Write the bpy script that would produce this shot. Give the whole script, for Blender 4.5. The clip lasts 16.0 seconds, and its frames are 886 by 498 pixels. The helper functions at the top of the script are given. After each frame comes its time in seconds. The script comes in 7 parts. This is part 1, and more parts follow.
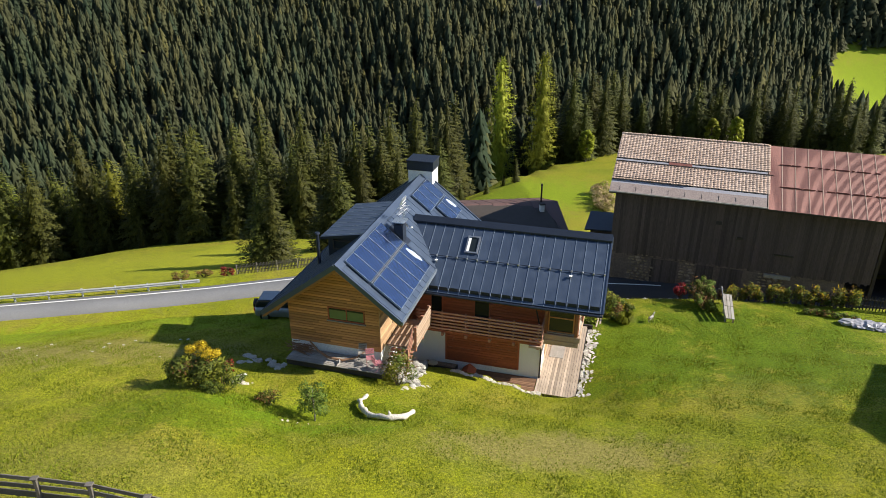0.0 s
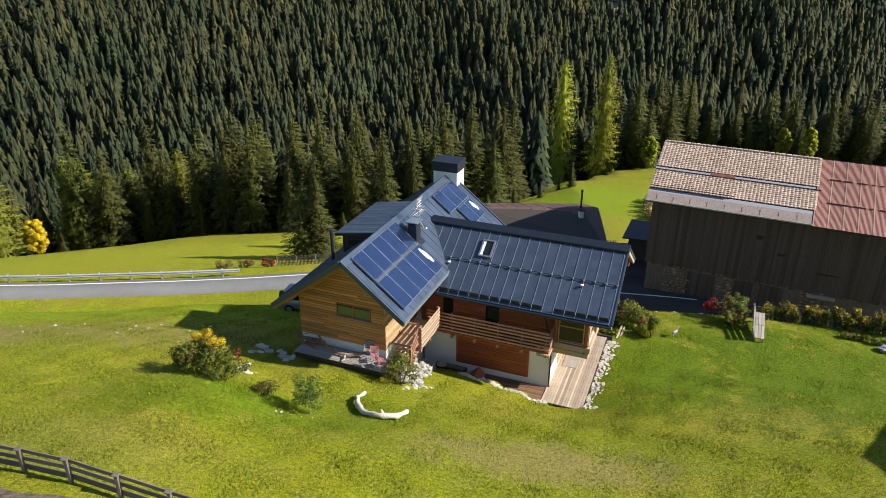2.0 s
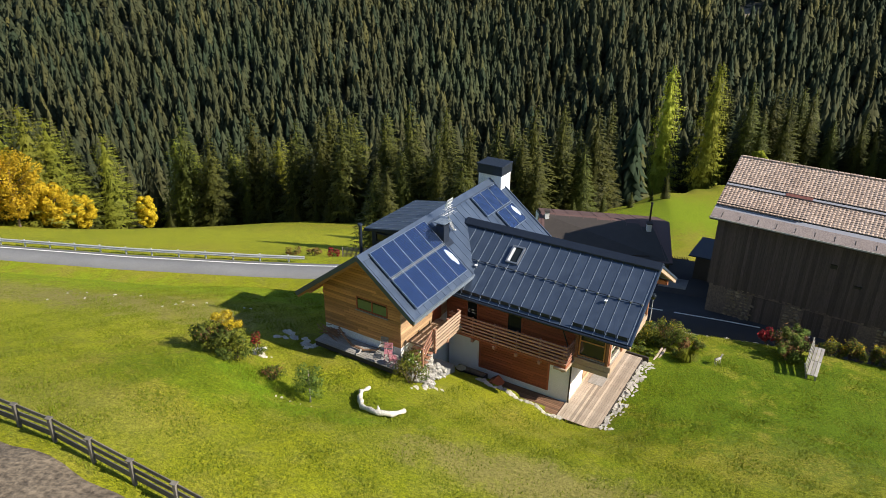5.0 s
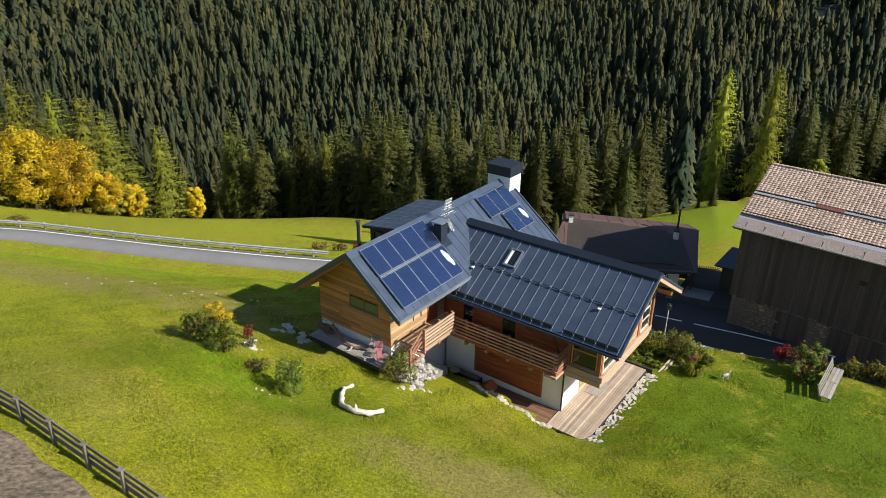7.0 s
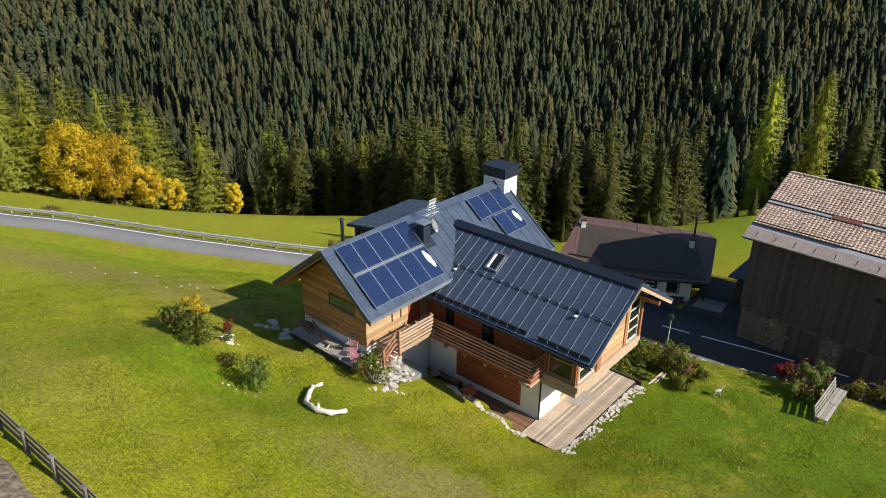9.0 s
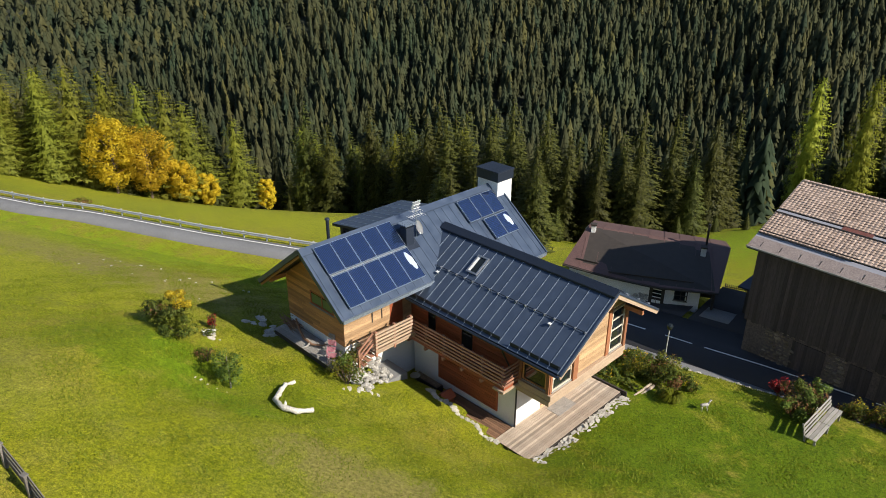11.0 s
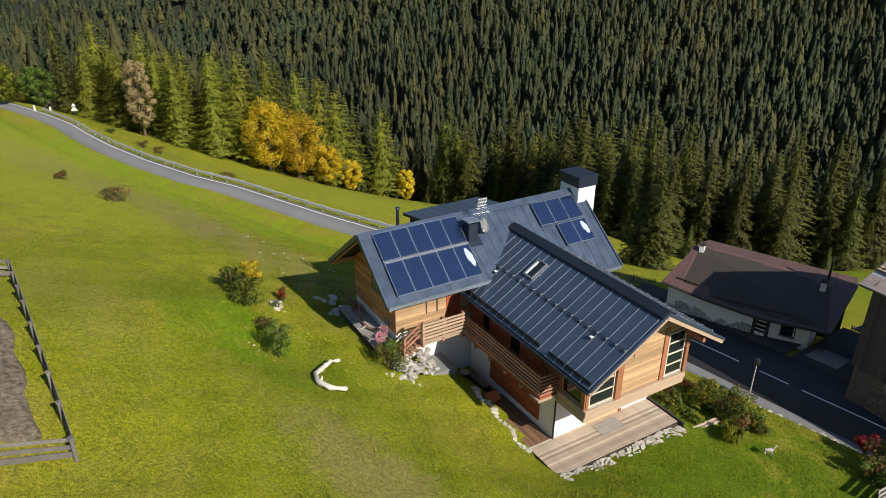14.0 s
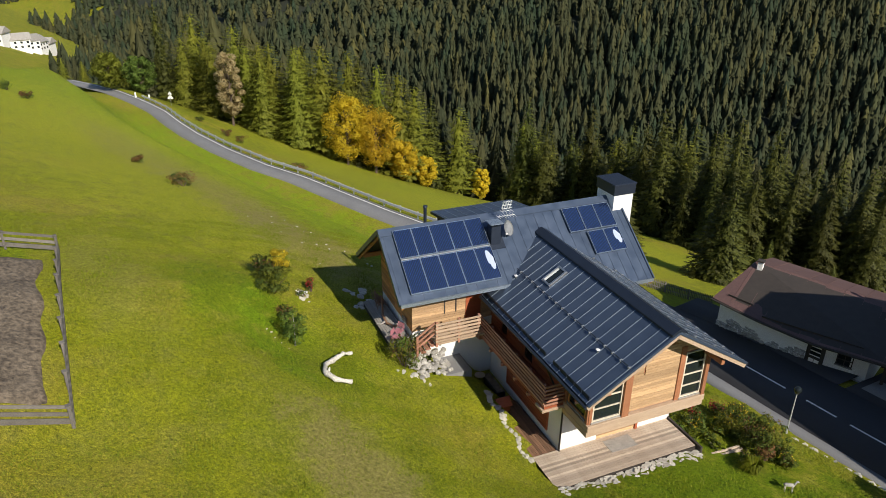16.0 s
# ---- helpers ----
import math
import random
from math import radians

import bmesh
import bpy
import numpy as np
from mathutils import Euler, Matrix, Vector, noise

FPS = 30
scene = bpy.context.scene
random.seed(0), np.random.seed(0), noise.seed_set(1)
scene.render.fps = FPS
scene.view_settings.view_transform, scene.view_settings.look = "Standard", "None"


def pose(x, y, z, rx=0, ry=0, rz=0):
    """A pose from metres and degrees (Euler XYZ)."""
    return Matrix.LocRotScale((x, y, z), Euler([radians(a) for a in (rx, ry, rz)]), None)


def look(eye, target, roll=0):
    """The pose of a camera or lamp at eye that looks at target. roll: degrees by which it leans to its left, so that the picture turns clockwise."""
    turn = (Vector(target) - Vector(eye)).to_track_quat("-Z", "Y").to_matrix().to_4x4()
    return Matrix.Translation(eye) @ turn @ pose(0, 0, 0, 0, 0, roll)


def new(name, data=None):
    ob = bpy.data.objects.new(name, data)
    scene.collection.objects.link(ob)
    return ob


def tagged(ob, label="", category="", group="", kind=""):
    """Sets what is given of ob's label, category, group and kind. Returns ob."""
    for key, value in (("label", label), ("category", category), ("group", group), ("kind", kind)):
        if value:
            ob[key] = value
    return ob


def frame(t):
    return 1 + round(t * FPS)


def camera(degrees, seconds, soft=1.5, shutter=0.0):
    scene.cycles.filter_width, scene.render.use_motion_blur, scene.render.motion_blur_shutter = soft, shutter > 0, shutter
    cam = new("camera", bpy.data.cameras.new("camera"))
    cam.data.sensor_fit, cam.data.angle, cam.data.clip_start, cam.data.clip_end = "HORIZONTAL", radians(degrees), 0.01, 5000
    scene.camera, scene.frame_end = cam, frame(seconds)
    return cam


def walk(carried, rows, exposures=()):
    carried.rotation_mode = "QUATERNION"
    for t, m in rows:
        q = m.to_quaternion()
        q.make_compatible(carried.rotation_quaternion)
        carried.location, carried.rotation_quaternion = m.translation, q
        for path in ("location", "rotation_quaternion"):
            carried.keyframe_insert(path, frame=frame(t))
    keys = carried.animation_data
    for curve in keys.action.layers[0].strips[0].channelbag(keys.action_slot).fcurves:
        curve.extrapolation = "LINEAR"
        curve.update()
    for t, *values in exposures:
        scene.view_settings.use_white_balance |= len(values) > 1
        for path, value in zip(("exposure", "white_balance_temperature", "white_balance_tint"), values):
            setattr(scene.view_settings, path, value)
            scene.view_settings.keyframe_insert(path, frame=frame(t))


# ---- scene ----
cam = camera(64.98, 16.0, soft=0.65)
# seconds, eye in metres, then yaw, pitch and roll in degrees
ROWS = [
    (0.0, 0.092, 0.328, 22.393, -0.654, -24.914, 0.038),
    (0.5, 0.882, 0.376, 22.415, 0.824, -24.920, -0.025),
    (1.0, 1.693, 0.456, 22.442, 2.392, -24.898, -0.069),
    (1.5, 2.472, 0.479, 22.451, 3.892, -24.901, -0.089),
    (2.0, 3.283, 0.542, 22.474, 5.548, -24.912, -0.138),
    (2.5, 3.979, 0.639, 22.514, 7.150, -24.906, -0.209),
    (3.0, 4.730, 0.768, 22.541, 8.916, -24.904, -0.283),
    (3.5, 5.469, 0.931, 22.557, 10.565, -24.941, -0.326),
    (4.0, 6.296, 1.183, 22.548, 12.334, -24.971, -0.374),
    (4.5, 7.062, 1.423, 22.512, 13.917, -24.959, -0.432),
    (7.0, 11.010, 3.178, 22.354, 20.531, -25.049, -0.451),
    (7.5, 11.805, 3.585, 22.372, 21.648, -25.050, -0.430),
    (8.0, 12.662, 4.074, 22.349, 22.808, -25.037, -0.416),
    (8.5, 13.521, 4.586, 22.230, 23.892, -25.013, -0.349),
    (9.0, 14.433, 5.157, 22.112, 25.063, -24.935, -0.294),
    (11.5, 18.230, 7.475, 22.197, 30.731, -25.035, -0.117),
    (12.0, 18.981, 7.952, 22.153, 32.854, -25.048, -0.155),
    (12.5, 19.682, 8.405, 22.097, 35.338, -25.048, -0.219),
    (13.0, 20.390, 8.921, 22.035, 37.999, -25.013, -0.293),
    (13.5, 21.018, 9.437, 21.998, 40.464, -24.997, -0.371),
    (14.0, 21.713, 10.038, 21.975, 43.096, -24.981, -0.411),
    (14.5, 22.345, 10.679, 21.925, 45.362, -24.952, -0.446),
    (15.0, 23.022, 11.404, 21.964, 47.392, -25.009, -0.523),
    (15.5, 23.618, 12.118, 22.015, 49.168, -25.079, -0.525),
    (16.0, 24.147, 12.930, 22.005, 51.149, -25.143, -0.484),
]
walk(cam, [(t, pose(x, y, z, 90 + pitch, roll, yaw)) for t, x, y, z, yaw, pitch, roll in ROWS], [(0.0, 0.68), (4.5, 0.62), (9.0, 0.46), (12.5, 0.33), (16.0, 0.14)])

# ---- sky and sun ----
SUN_AZ, SUN_EL = -5.0, 33.5  # degrees, anticlockwise from +x, and above the horizon
world = bpy.data.worlds.new("sky")
scene.world = world
world.use_nodes = True
wn = world.node_tree
wn.nodes.clear()
sky = wn.nodes.new("ShaderNodeTexSky")
sky.sky_type, sky.sun_disc = "NISHITA", False
sky.sun_elevation, sky.sun_rotation = radians(SUN_EL), radians(90 - SUN_AZ)
sky.altitude, sky.dust_density = 1500, 0.6
bg = wn.nodes.new("ShaderNodeBackground")
bg.inputs[1].default_value = 0.108
wo = wn.nodes.new("ShaderNodeOutputWorld")
wn.links.new(sky.outputs[0], bg.inputs[0])
wn.links.new(bg.outputs[0], wo.inputs[0])
sun = new("sun", bpy.data.lights.new("sun", "SUN"))
sun.data.energy, sun.data.angle, sun.data.color = 5.6, radians(0.53), (1.0, 0.92, 0.8)
sun_way = Vector((math.cos(radians(SUN_AZ)) * math.cos(radians(SUN_EL)), math.sin(radians(SUN_AZ)) * math.cos(radians(SUN_EL)), math.sin(radians(SUN_EL))))
sun.matrix_world = look(sun_way * 300, (0, 0, 0))

# ---- materials ----
def material(name, rough=0.6, metal=0.0):
    m = bpy.data.materials.new(name)
    m.use_nodes = True
    nt = m.node_tree
    b = nt.nodes["Principled BSDF"]
    b.inputs["Roughness"].default_value, b.inputs["Metallic"].default_value = rough, metal
    return m, nt, b


def node(nt, kind, **inputs):
    n = nt.nodes.new(kind)
    for k, v in inputs.items():
        n.inputs[k.replace("_", " ")].default_value = v
    return n


def rgb(c):
    return (*c, 1.0)


def coords(nt, scale=(1, 1, 1), rot=(0, 0, 0)):
    tc = nt.nodes.new("ShaderNodeTexCoord")
    mp = nt.nodes.new("ShaderNodeMapping")
    mp.inputs["Scale"].default_value = scale
    mp.inputs["Rotation"].default_value = rot
    nt.links.new(tc.outputs["Object"], mp.inputs["Vector"])
    return mp.outputs[0]


def noise_tex(nt, vec, scale, detail=4.0, rough=0.55):
    n = node(nt, "ShaderNodeTexNoise", Scale=scale, Detail=detail, Roughness=rough)
    nt.links.new(vec, n.inputs["Vector"])
    return n.outputs["Fac"]


def ramp(nt, fac, stops):
    r = nt.nodes.new("ShaderNodeValToRGB")
    el = r.color_ramp.elements
    while len(el) < len(stops):
        el.new(0.5)
    for e, (p, c) in zip(el, stops):
        e.position, e.color = p, rgb(c)
    nt.links.new(fac, r.inputs[0])
    return r.outputs[0]


def mixed(nt, fac, a, b, mode="MIX"):
    n = nt.nodes.new("ShaderNodeMix")
    n.data_type, n.blend_type = "RGBA", mode
    for i, v in ((0, fac), (6, a), (7, b)):
        if hasattr(v, "links"):
            nt.links.new(v, n.inputs[i])
        else:
            n.inputs[i].default_value = rgb(v) if isinstance(v, tuple) else v
    return n.outputs[2]


def scaled(nt, fac, lo, hi, f0=0.0, f1=1.0):
    n = nt.nodes.new("ShaderNodeMapRange")
    for i, v in ((1, f0), (2, f1), (3, lo), (4, hi)):
        n.inputs[i].default_value = v
    nt.links.new(fac, n.inputs[0])
    return n.outputs[0]


def bump(nt, b, height, strength=0.3, distance=0.02):
    n = node(nt, "ShaderNodeBump", Strength=strength, Distance=distance)
    nt.links.new(height, n.inputs["Height"])
    nt.links.new(n.outputs[0], b.inputs["Normal"])


def random_of(nt, islands=False):
    o = nt.nodes.new("ShaderNodeObjectInfo").outputs["Random"]
    if not islands:
        return o
    n = nt.nodes.new("ShaderNodeMath")
    n.operation = "ADD"
    nt.links.new(o, n.inputs[0])
    nt.links.new(nt.nodes.new("ShaderNodeNewGeometry").outputs["Random Per Island"], n.inputs[1])
    fr = nt.nodes.new("ShaderNodeMath")
    fr.operation = "FRACT"
    nt.links.new(n.outputs[0], fr.inputs[0])
    return fr.outputs[0]


def speckled(name, c0, c1, scale=3.0, fine=40.0, rough=0.7, metal=0.0, relief=0.2, depth=0.01, stretch=(1, 1, 1), per=None, spread=0.25, rot=(0, 0, 0), grain=1.0):
    """A surface whose colour wanders between c0 and c1 at a large and a fine scale; per: 'object' or 'island' varies its brightness piece by piece."""
    m, nt, b = material(name, rough, metal)
    v = coords(nt, stretch, rot)
    big, small = noise_tex(nt, v, scale), noise_tex(nt, v, fine, 3)
    c = mixed(nt, scaled(nt, big, 0, 1, 0.3, 0.7), c0, c1)
    c = mixed(nt, 0.55, c, ramp(nt, small, [(0.3, tuple(x * (1 - 0.45 * grain) for x in c0)), (0.7, tuple(min(1, x * (1 + 0.3 * grain)) for x in c1))]))
    if per:
        k = scaled(nt, random_of(nt, per == "island"), 1 - spread, 1 + spread)
        hs = nt.nodes.new("ShaderNodeHueSaturation")
        nt.links.new(k, hs.inputs["Value"])
        nt.links.new(c, hs.inputs["Color"])
        c = hs.outputs[0]
    nt.links.new(c, b.inputs["Base Color"])
    nt.links.new(scaled(nt, small, max(0.05, rough - 0.12), min(1, rough + 0.12), 0.3, 0.7), b.inputs["Roughness"])
    bump(nt, b, small, relief, depth)
    return m


def leaf_material(name, dark, light, trans=0.25, soft=0.015, vary=0.28):
    m, nt, b = material(name, 0.62)
    r = random_of(nt, True)
    o = random_of(nt, False)
    c = ramp(nt, r, [(0.0, dark), (0.65, tuple((a + k) / 2 for a, k in zip(dark, light))), (1.0, light)])
    hs = nt.nodes.new("ShaderNodeHueSaturation")
    nt.links.new(scaled(nt, o, 1 - vary, 1 + vary), hs.inputs["Value"])
    nt.links.new(scaled(nt, o, 0.5 - soft, 0.5 + soft), hs.inputs["Hue"])
    nt.links.new(c, hs.inputs["Color"])
    nt.links.new(hs.outputs[0], b.inputs["Base Color"])
    b.inputs["Specular IOR Level"].default_value = 0.2
    tr = nt.nodes.new("ShaderNodeBsdfTranslucent")
    nt.links.new(hs.outputs[0], tr.inputs["Color"])
    mx = nt.nodes.new("ShaderNodeMixShader")
    mx.inputs[0].default_value = trans
    nt.links.new(b.outputs[0], mx.inputs[1])
    nt.links.new(tr.outputs[0], mx.inputs[2])
    nt.links.new(mx.outputs[0], nt.nodes["Material Output"].inputs[0])
    return m


def spot_mask(nt, a, k, rx, ry, w, wobble):
    """A soft-edged patch of ground round (a, k), its outline broken up by noise."""
    tc = nt.nodes.new("ShaderNodeTexCoord")
    mp = nt.nodes.new("ShaderNodeMapping")
    mp.vector_type = "TEXTURE"
    mp.inputs["Location"].default_value = (a, k, 0)
    mp.inputs["Scale"].default_value = (rx, ry, 1e4)
    nt.links.new(tc.outputs["Object"], mp.inputs[0])
    ln = nt.nodes.new("ShaderNodeVectorMath")
    ln.operation = "LENGTH"
    nt.links.new(mp.outputs[0], ln.inputs[0])
    add = nt.nodes.new("ShaderNodeMath")
    add.operation = "ADD"
    nt.links.new(ln.outputs["Value"], add.inputs[0])
    nt.links.new(scaled(nt, wobble, -0.6, 0.6, 0.3, 0.7), add.inputs[1])
    return scaled(nt, add.outputs[0], w, 0, 0.55, 1.1)


def lush_spots(nt, c, wobble):
    """Fresh green growth in the lawn: x, y, half widths, weight."""
    for a, k, rx, ry, w in ((-10.5, 25.5, 6.0, 3.2, 0.9), (-4, 27.5, 6, 2.5, 0.6), (13, 38, 5.5, 7.5, 0.95), (20.0, 38, 3.6, 8, 0.95), (27, 42, 6, 5, 0.5), (14, 26, 8, 2.2, 0.5)):
        c = mixed(nt, spot_mask(nt, a, k, rx, ry, w, wobble), c, (0.112, 0.165, 0.004))
    for a, k, rx, ry, w in ((-30, 46, 34, 7, 0.9), (-75, 42, 50, 10, 0.9), (-110, 30, 40, 14, 0.7), (16, 112, 16, 24, 0.85), (320, 468, 60, 70, 1.0)):
        c = mixed(nt, spot_mask(nt, a, k, rx, ry, w, wobble), c, (0.185, 0.255, 0.01))
    # fresh growth along the foot of the bank and on the lower lawn
    for a, k, rx, ry, w in ((-9.4, 26.8, 2.2, 1.1, 1.0), (-7.6, 25.9, 2.0, 1.0, 1.0), (-5.6, 25.4, 2.2, 1.0, 0.9), (-3.6, 25.6, 1.8, 1.0, 0.7), (24, 34, 7, 7, 0.6), (15, 35, 4, 5, 0.6), (-16, 15.5, 2.5, 1.5, 0.6)):
        c = mixed(nt, spot_mask(nt, a, k, rx, ry, w, wobble), c, (0.115, 0.182, 0.005))
    # darker green grass patches on the lower lawn
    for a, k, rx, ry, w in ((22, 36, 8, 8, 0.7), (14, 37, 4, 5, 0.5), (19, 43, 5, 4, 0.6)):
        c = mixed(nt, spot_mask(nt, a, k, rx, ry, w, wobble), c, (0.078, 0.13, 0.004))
    # paler mown hay meadow below the road
    for a, k, rx, ry, w in ((-60, 74, 55, 18, 0.7), (-25, 88, 30, 16, 0.6), (-62, 30, 45, 14, 0.65), (-30, 31, 18, 8, 0.4)):
        c = mixed(nt, spot_mask(nt, a, k, rx, ry, w, wobble), c, (0.27, 0.285, 0.02))
    return c


def grass_material():
    m, nt, b = material("meadow_grass", 0.85)
    b.inputs["Specular IOR Level"].default_value = 0.15
    v = coords(nt)
    wide, mid, fine, grit = noise_tex(nt, v, 0.09, 5, 0.6), noise_tex(nt, v, 0.7, 6, 0.7), noise_tex(nt, v, 6.0, 5, 0.7), noise_tex(nt, v, 22.0, 3, 0.6)
    c = ramp(nt, wide, [(0.34, (0.16, 0.19, 0.007)), (0.5, (0.205, 0.217, 0.009)), (0.64, (0.25, 0.222, 0.026))])
    c = mixed(nt, scaled(nt, mid, 0, 0.6, 0.45, 0.68), c, (0.2, 0.195, 0.04))
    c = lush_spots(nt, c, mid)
    c = mixed(nt, 0.85, c, ramp(nt, fine, [(0.3, (0.38, 0.42, 0.38)), (0.47, (0.98, 1.0, 0.94)), (0.68, (1.5, 1.45, 1.3))]), "MULTIPLY")
    c = mixed(nt, 0.8, c, ramp(nt, grit, [(0.32, (0.25, 0.3, 0.25)), (0.5, (1.0, 1.0, 1.0)), (0.68, (1.75, 1.65, 1.5))]), "MULTIPLY")
    # dry, stony and worn stretches: x, y, radius along x, along y, weight
    for a, k, rx, ry, w in ((5.5, 24.2, 6.5, 2.3, 0.72), (-22, 35.5, 13, 3.6, 0.7), (-37, 36, 15, 3.4, 0.5), (17, 30, 4.0, 3.0, 0.2), (-58, 34, 18, 4, 0.35), (-14, 20, 7, 2.5, 0.3)):
        c = mixed(nt, spot_mask(nt, a, k, rx, ry, w, mid), c, ramp(nt, fine, [(0.3, (0.13, 0.11, 0.03)), (0.7, (0.33, 0.275, 0.105))]))
    nt.links.new(c, b.inputs["Base Color"])
    bump(nt, b, fine, 0.9, 0.12)
    return m


M_GRASS = grass_material()
M_ASPHALT = speckled("asphalt", (0.16, 0.16, 0.165), (0.23, 0.23, 0.23), 0.4, 60, 0.9, relief=0.25)
# asphalt round barn and cottage, the barn's shade put into its colour
M_ASPHALT_SHADED = speckled("shade_dark_asphalt", (0.026, 0.026, 0.031), (0.04, 0.04, 0.046), 0.5, 60, 0.88, relief=0.25)
M_PAINT = speckled("road_paint", (0.65, 0.65, 0.62), (0.8, 0.8, 0.78), 3, 30, 0.7)
M_ROOF = speckled("grey_sheet_metal", (0.07, 0.096, 0.145), (0.08, 0.11, 0.166), 0.35, 1.7, 0.42, 0.5, relief=0.02, per="object", spread=0.05, grain=0.1)
M_ROOF_EDGE = speckled("dark_sheet_metal", (0.022, 0.03, 0.048), (0.032, 0.043, 0.066), 1, 14, 0.45, 0.5, relief=0.03, grain=0.3)
M_SEAM = speckled("seam_metal", (0.24, 0.29, 0.35), (0.33, 0.39, 0.46), 2, 20, 0.35, 0.6, relief=0.05)
M_STEEL = speckled("galvanised_steel", (0.34, 0.355, 0.37), (0.48, 0.495, 0.51), 3, 40, 0.38, 0.85, relief=0.05)
M_GUARD = speckled("dull_galvanised_rail", (0.4, 0.41, 0.42), (0.55, 0.56, 0.56), 2, 30, 0.55, 0.25, relief=0.05)
M_WHITE = speckled("white_plaster", (0.74, 0.72, 0.68), (0.84, 0.83, 0.8), 0.8, 25, 0.9, relief=0.25)
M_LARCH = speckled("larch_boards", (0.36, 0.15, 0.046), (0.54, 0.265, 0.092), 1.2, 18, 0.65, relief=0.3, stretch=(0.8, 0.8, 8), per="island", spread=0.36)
M_LARCH_PALE = speckled("pale_larch_boards", (0.36, 0.215, 0.105), (0.56, 0.37, 0.205), 1.6, 16, 0.72, relief=0.3, stretch=(0.8, 0.8, 8), per="island", spread=0.32)
M_BEAM = speckled("weathered_beams", (0.3, 0.205, 0.135), (0.46, 0.34, 0.24), 1.5, 20, 0.75, relief=0.3, stretch=(0.8, 0.8, 6), per="object", spread=0.15)
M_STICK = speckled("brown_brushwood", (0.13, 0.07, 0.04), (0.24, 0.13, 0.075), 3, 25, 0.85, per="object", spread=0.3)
M_WINDOW = speckled("bleached_window_timber", (0.55, 0.47, 0.36), (0.7, 0.62, 0.5), 2, 20, 0.6, relief=0.2, per="object", spread=0.1)
M_RED = speckled("red_brown_boards", (0.25, 0.055, 0.022), (0.36, 0.1, 0.042), 1.0, 16, 0.6, relief=0.25, stretch=(0.6, 0.6, 8), per="island", spread=0.2)
M_POST = speckled("orange_brown_posts", (0.27, 0.1, 0.045), (0.36, 0.155, 0.075), 2, 20, 0.65, relief=0.25, per="object", spread=0.15)
M_RAIL = speckled("balcony_timber", (0.27, 0.115, 0.07), (0.42, 0.215, 0.145), 2, 25, 0.65, relief=0.25, stretch=(0.6, 0.6, 6), per="object", spread=0.22)
M_DECK = speckled("weathered_deck_boards", (0.29, 0.22, 0.16), (0.47, 0.385, 0.3), 1.5, 22, 0.8, relief=0.3, per="object", spread=0.36)
M_GREYWOOD = speckled("grey_weathered_wood", (0.2, 0.185, 0.165), (0.36, 0.34, 0.31), 2, 30, 0.85, relief=0.35, stretch=(1, 1, 1), per="object", spread=0.2)
M_DARKWOOD = speckled("dark_weathered_boards", (0.043, 0.032, 0.031), (0.09, 0.069, 0.067), 0.7, 9, 0.9, relief=0.4, stretch=(4, 4, 0.25), per="island", spread=0.3)
M_DARK = speckled("dark_stained_wood", (0.03, 0.024, 0.02), (0.05, 0.04, 0.033), 2, 20, 0.75)
M_STONE = speckled("pale_limestone", (0.38, 0.35, 0.295), (0.56, 0.53, 0.46), 1.2, 14, 0.9, relief=0.5, depth=0.05, per="object", spread=0.2)
M_WHITESTONE = speckled("white_limestone", (0.27, 0.25, 0.215), (0.5, 0.48, 0.44), 1.6, 7, 0.9, relief=0.7, depth=0.06, per="object", spread=0.3)
M_RUBBLE = speckled("rubble_masonry", (0.13, 0.1, 0.07), (0.25, 0.195, 0.14), 1.1, 9, 0.92, relief=0.7, depth=0.06, per="island", spread=0.3)
M_RUBBLE_PALE = speckled("grey_rubble", (0.3, 0.29, 0.28), (0.46, 0.45, 0.43), 1.5, 12, 0.92, relief=0.5, depth=0.05, per="island", spread=0.15)
M_MORTAR = speckled("lime_render", (0.085, 0.066, 0.06), (0.16, 0.125, 0.11), 0.6, 10, 0.95, relief=0.5)
M_TILE = speckled("weathered_roof_tiles", (0.34, 0.235, 0.175), (0.48, 0.37, 0.3), 0.35, 8, 0.8, relief=0.3, per="island", spread=0.22, grain=0.6)
M_STRIP = speckled("weathered_grey_sheet", (0.2, 0.155, 0.14), (0.3, 0.25, 0.23), 1.2, 12, 0.8, relief=0.3)
M_FENCE = speckled("old_fence_timber", (0.1, 0.088, 0.075), (0.19, 0.17, 0.15), 2, 30, 0.85, relief=0.35, per="object", spread=0.25)
M_RUST = speckled("rusty_red_sheet", (0.18, 0.062, 0.047), (0.25, 0.1, 0.078), 0.5, 12, 0.6, 0.1, relief=0.15, per="object", spread=0.12)
M_BROWN_ROOF = speckled("brown_sheet_roof", (0.09, 0.048, 0.043), (0.125, 0.072, 0.064), 0.5, 12, 0.68, 0.0, relief=0.1, per="object", spread=0.1)
M_SOIL = speckled("dark_soil", (0.05, 0.036, 0.024), (0.19, 0.15, 0.105), 1.0, 5, 0.95, relief=0.9, depth=0.1, grain=1.7)
M_TRUNK = speckled("conifer_bark", (0.07, 0.05, 0.035), (0.14, 0.1, 0.075), 3, 20, 0.95, relief=0.6)
M_SPRUCE = leaf_material("spruce_needles", (0.04, 0.047, 0.009), (0.1, 0.105, 0.017))
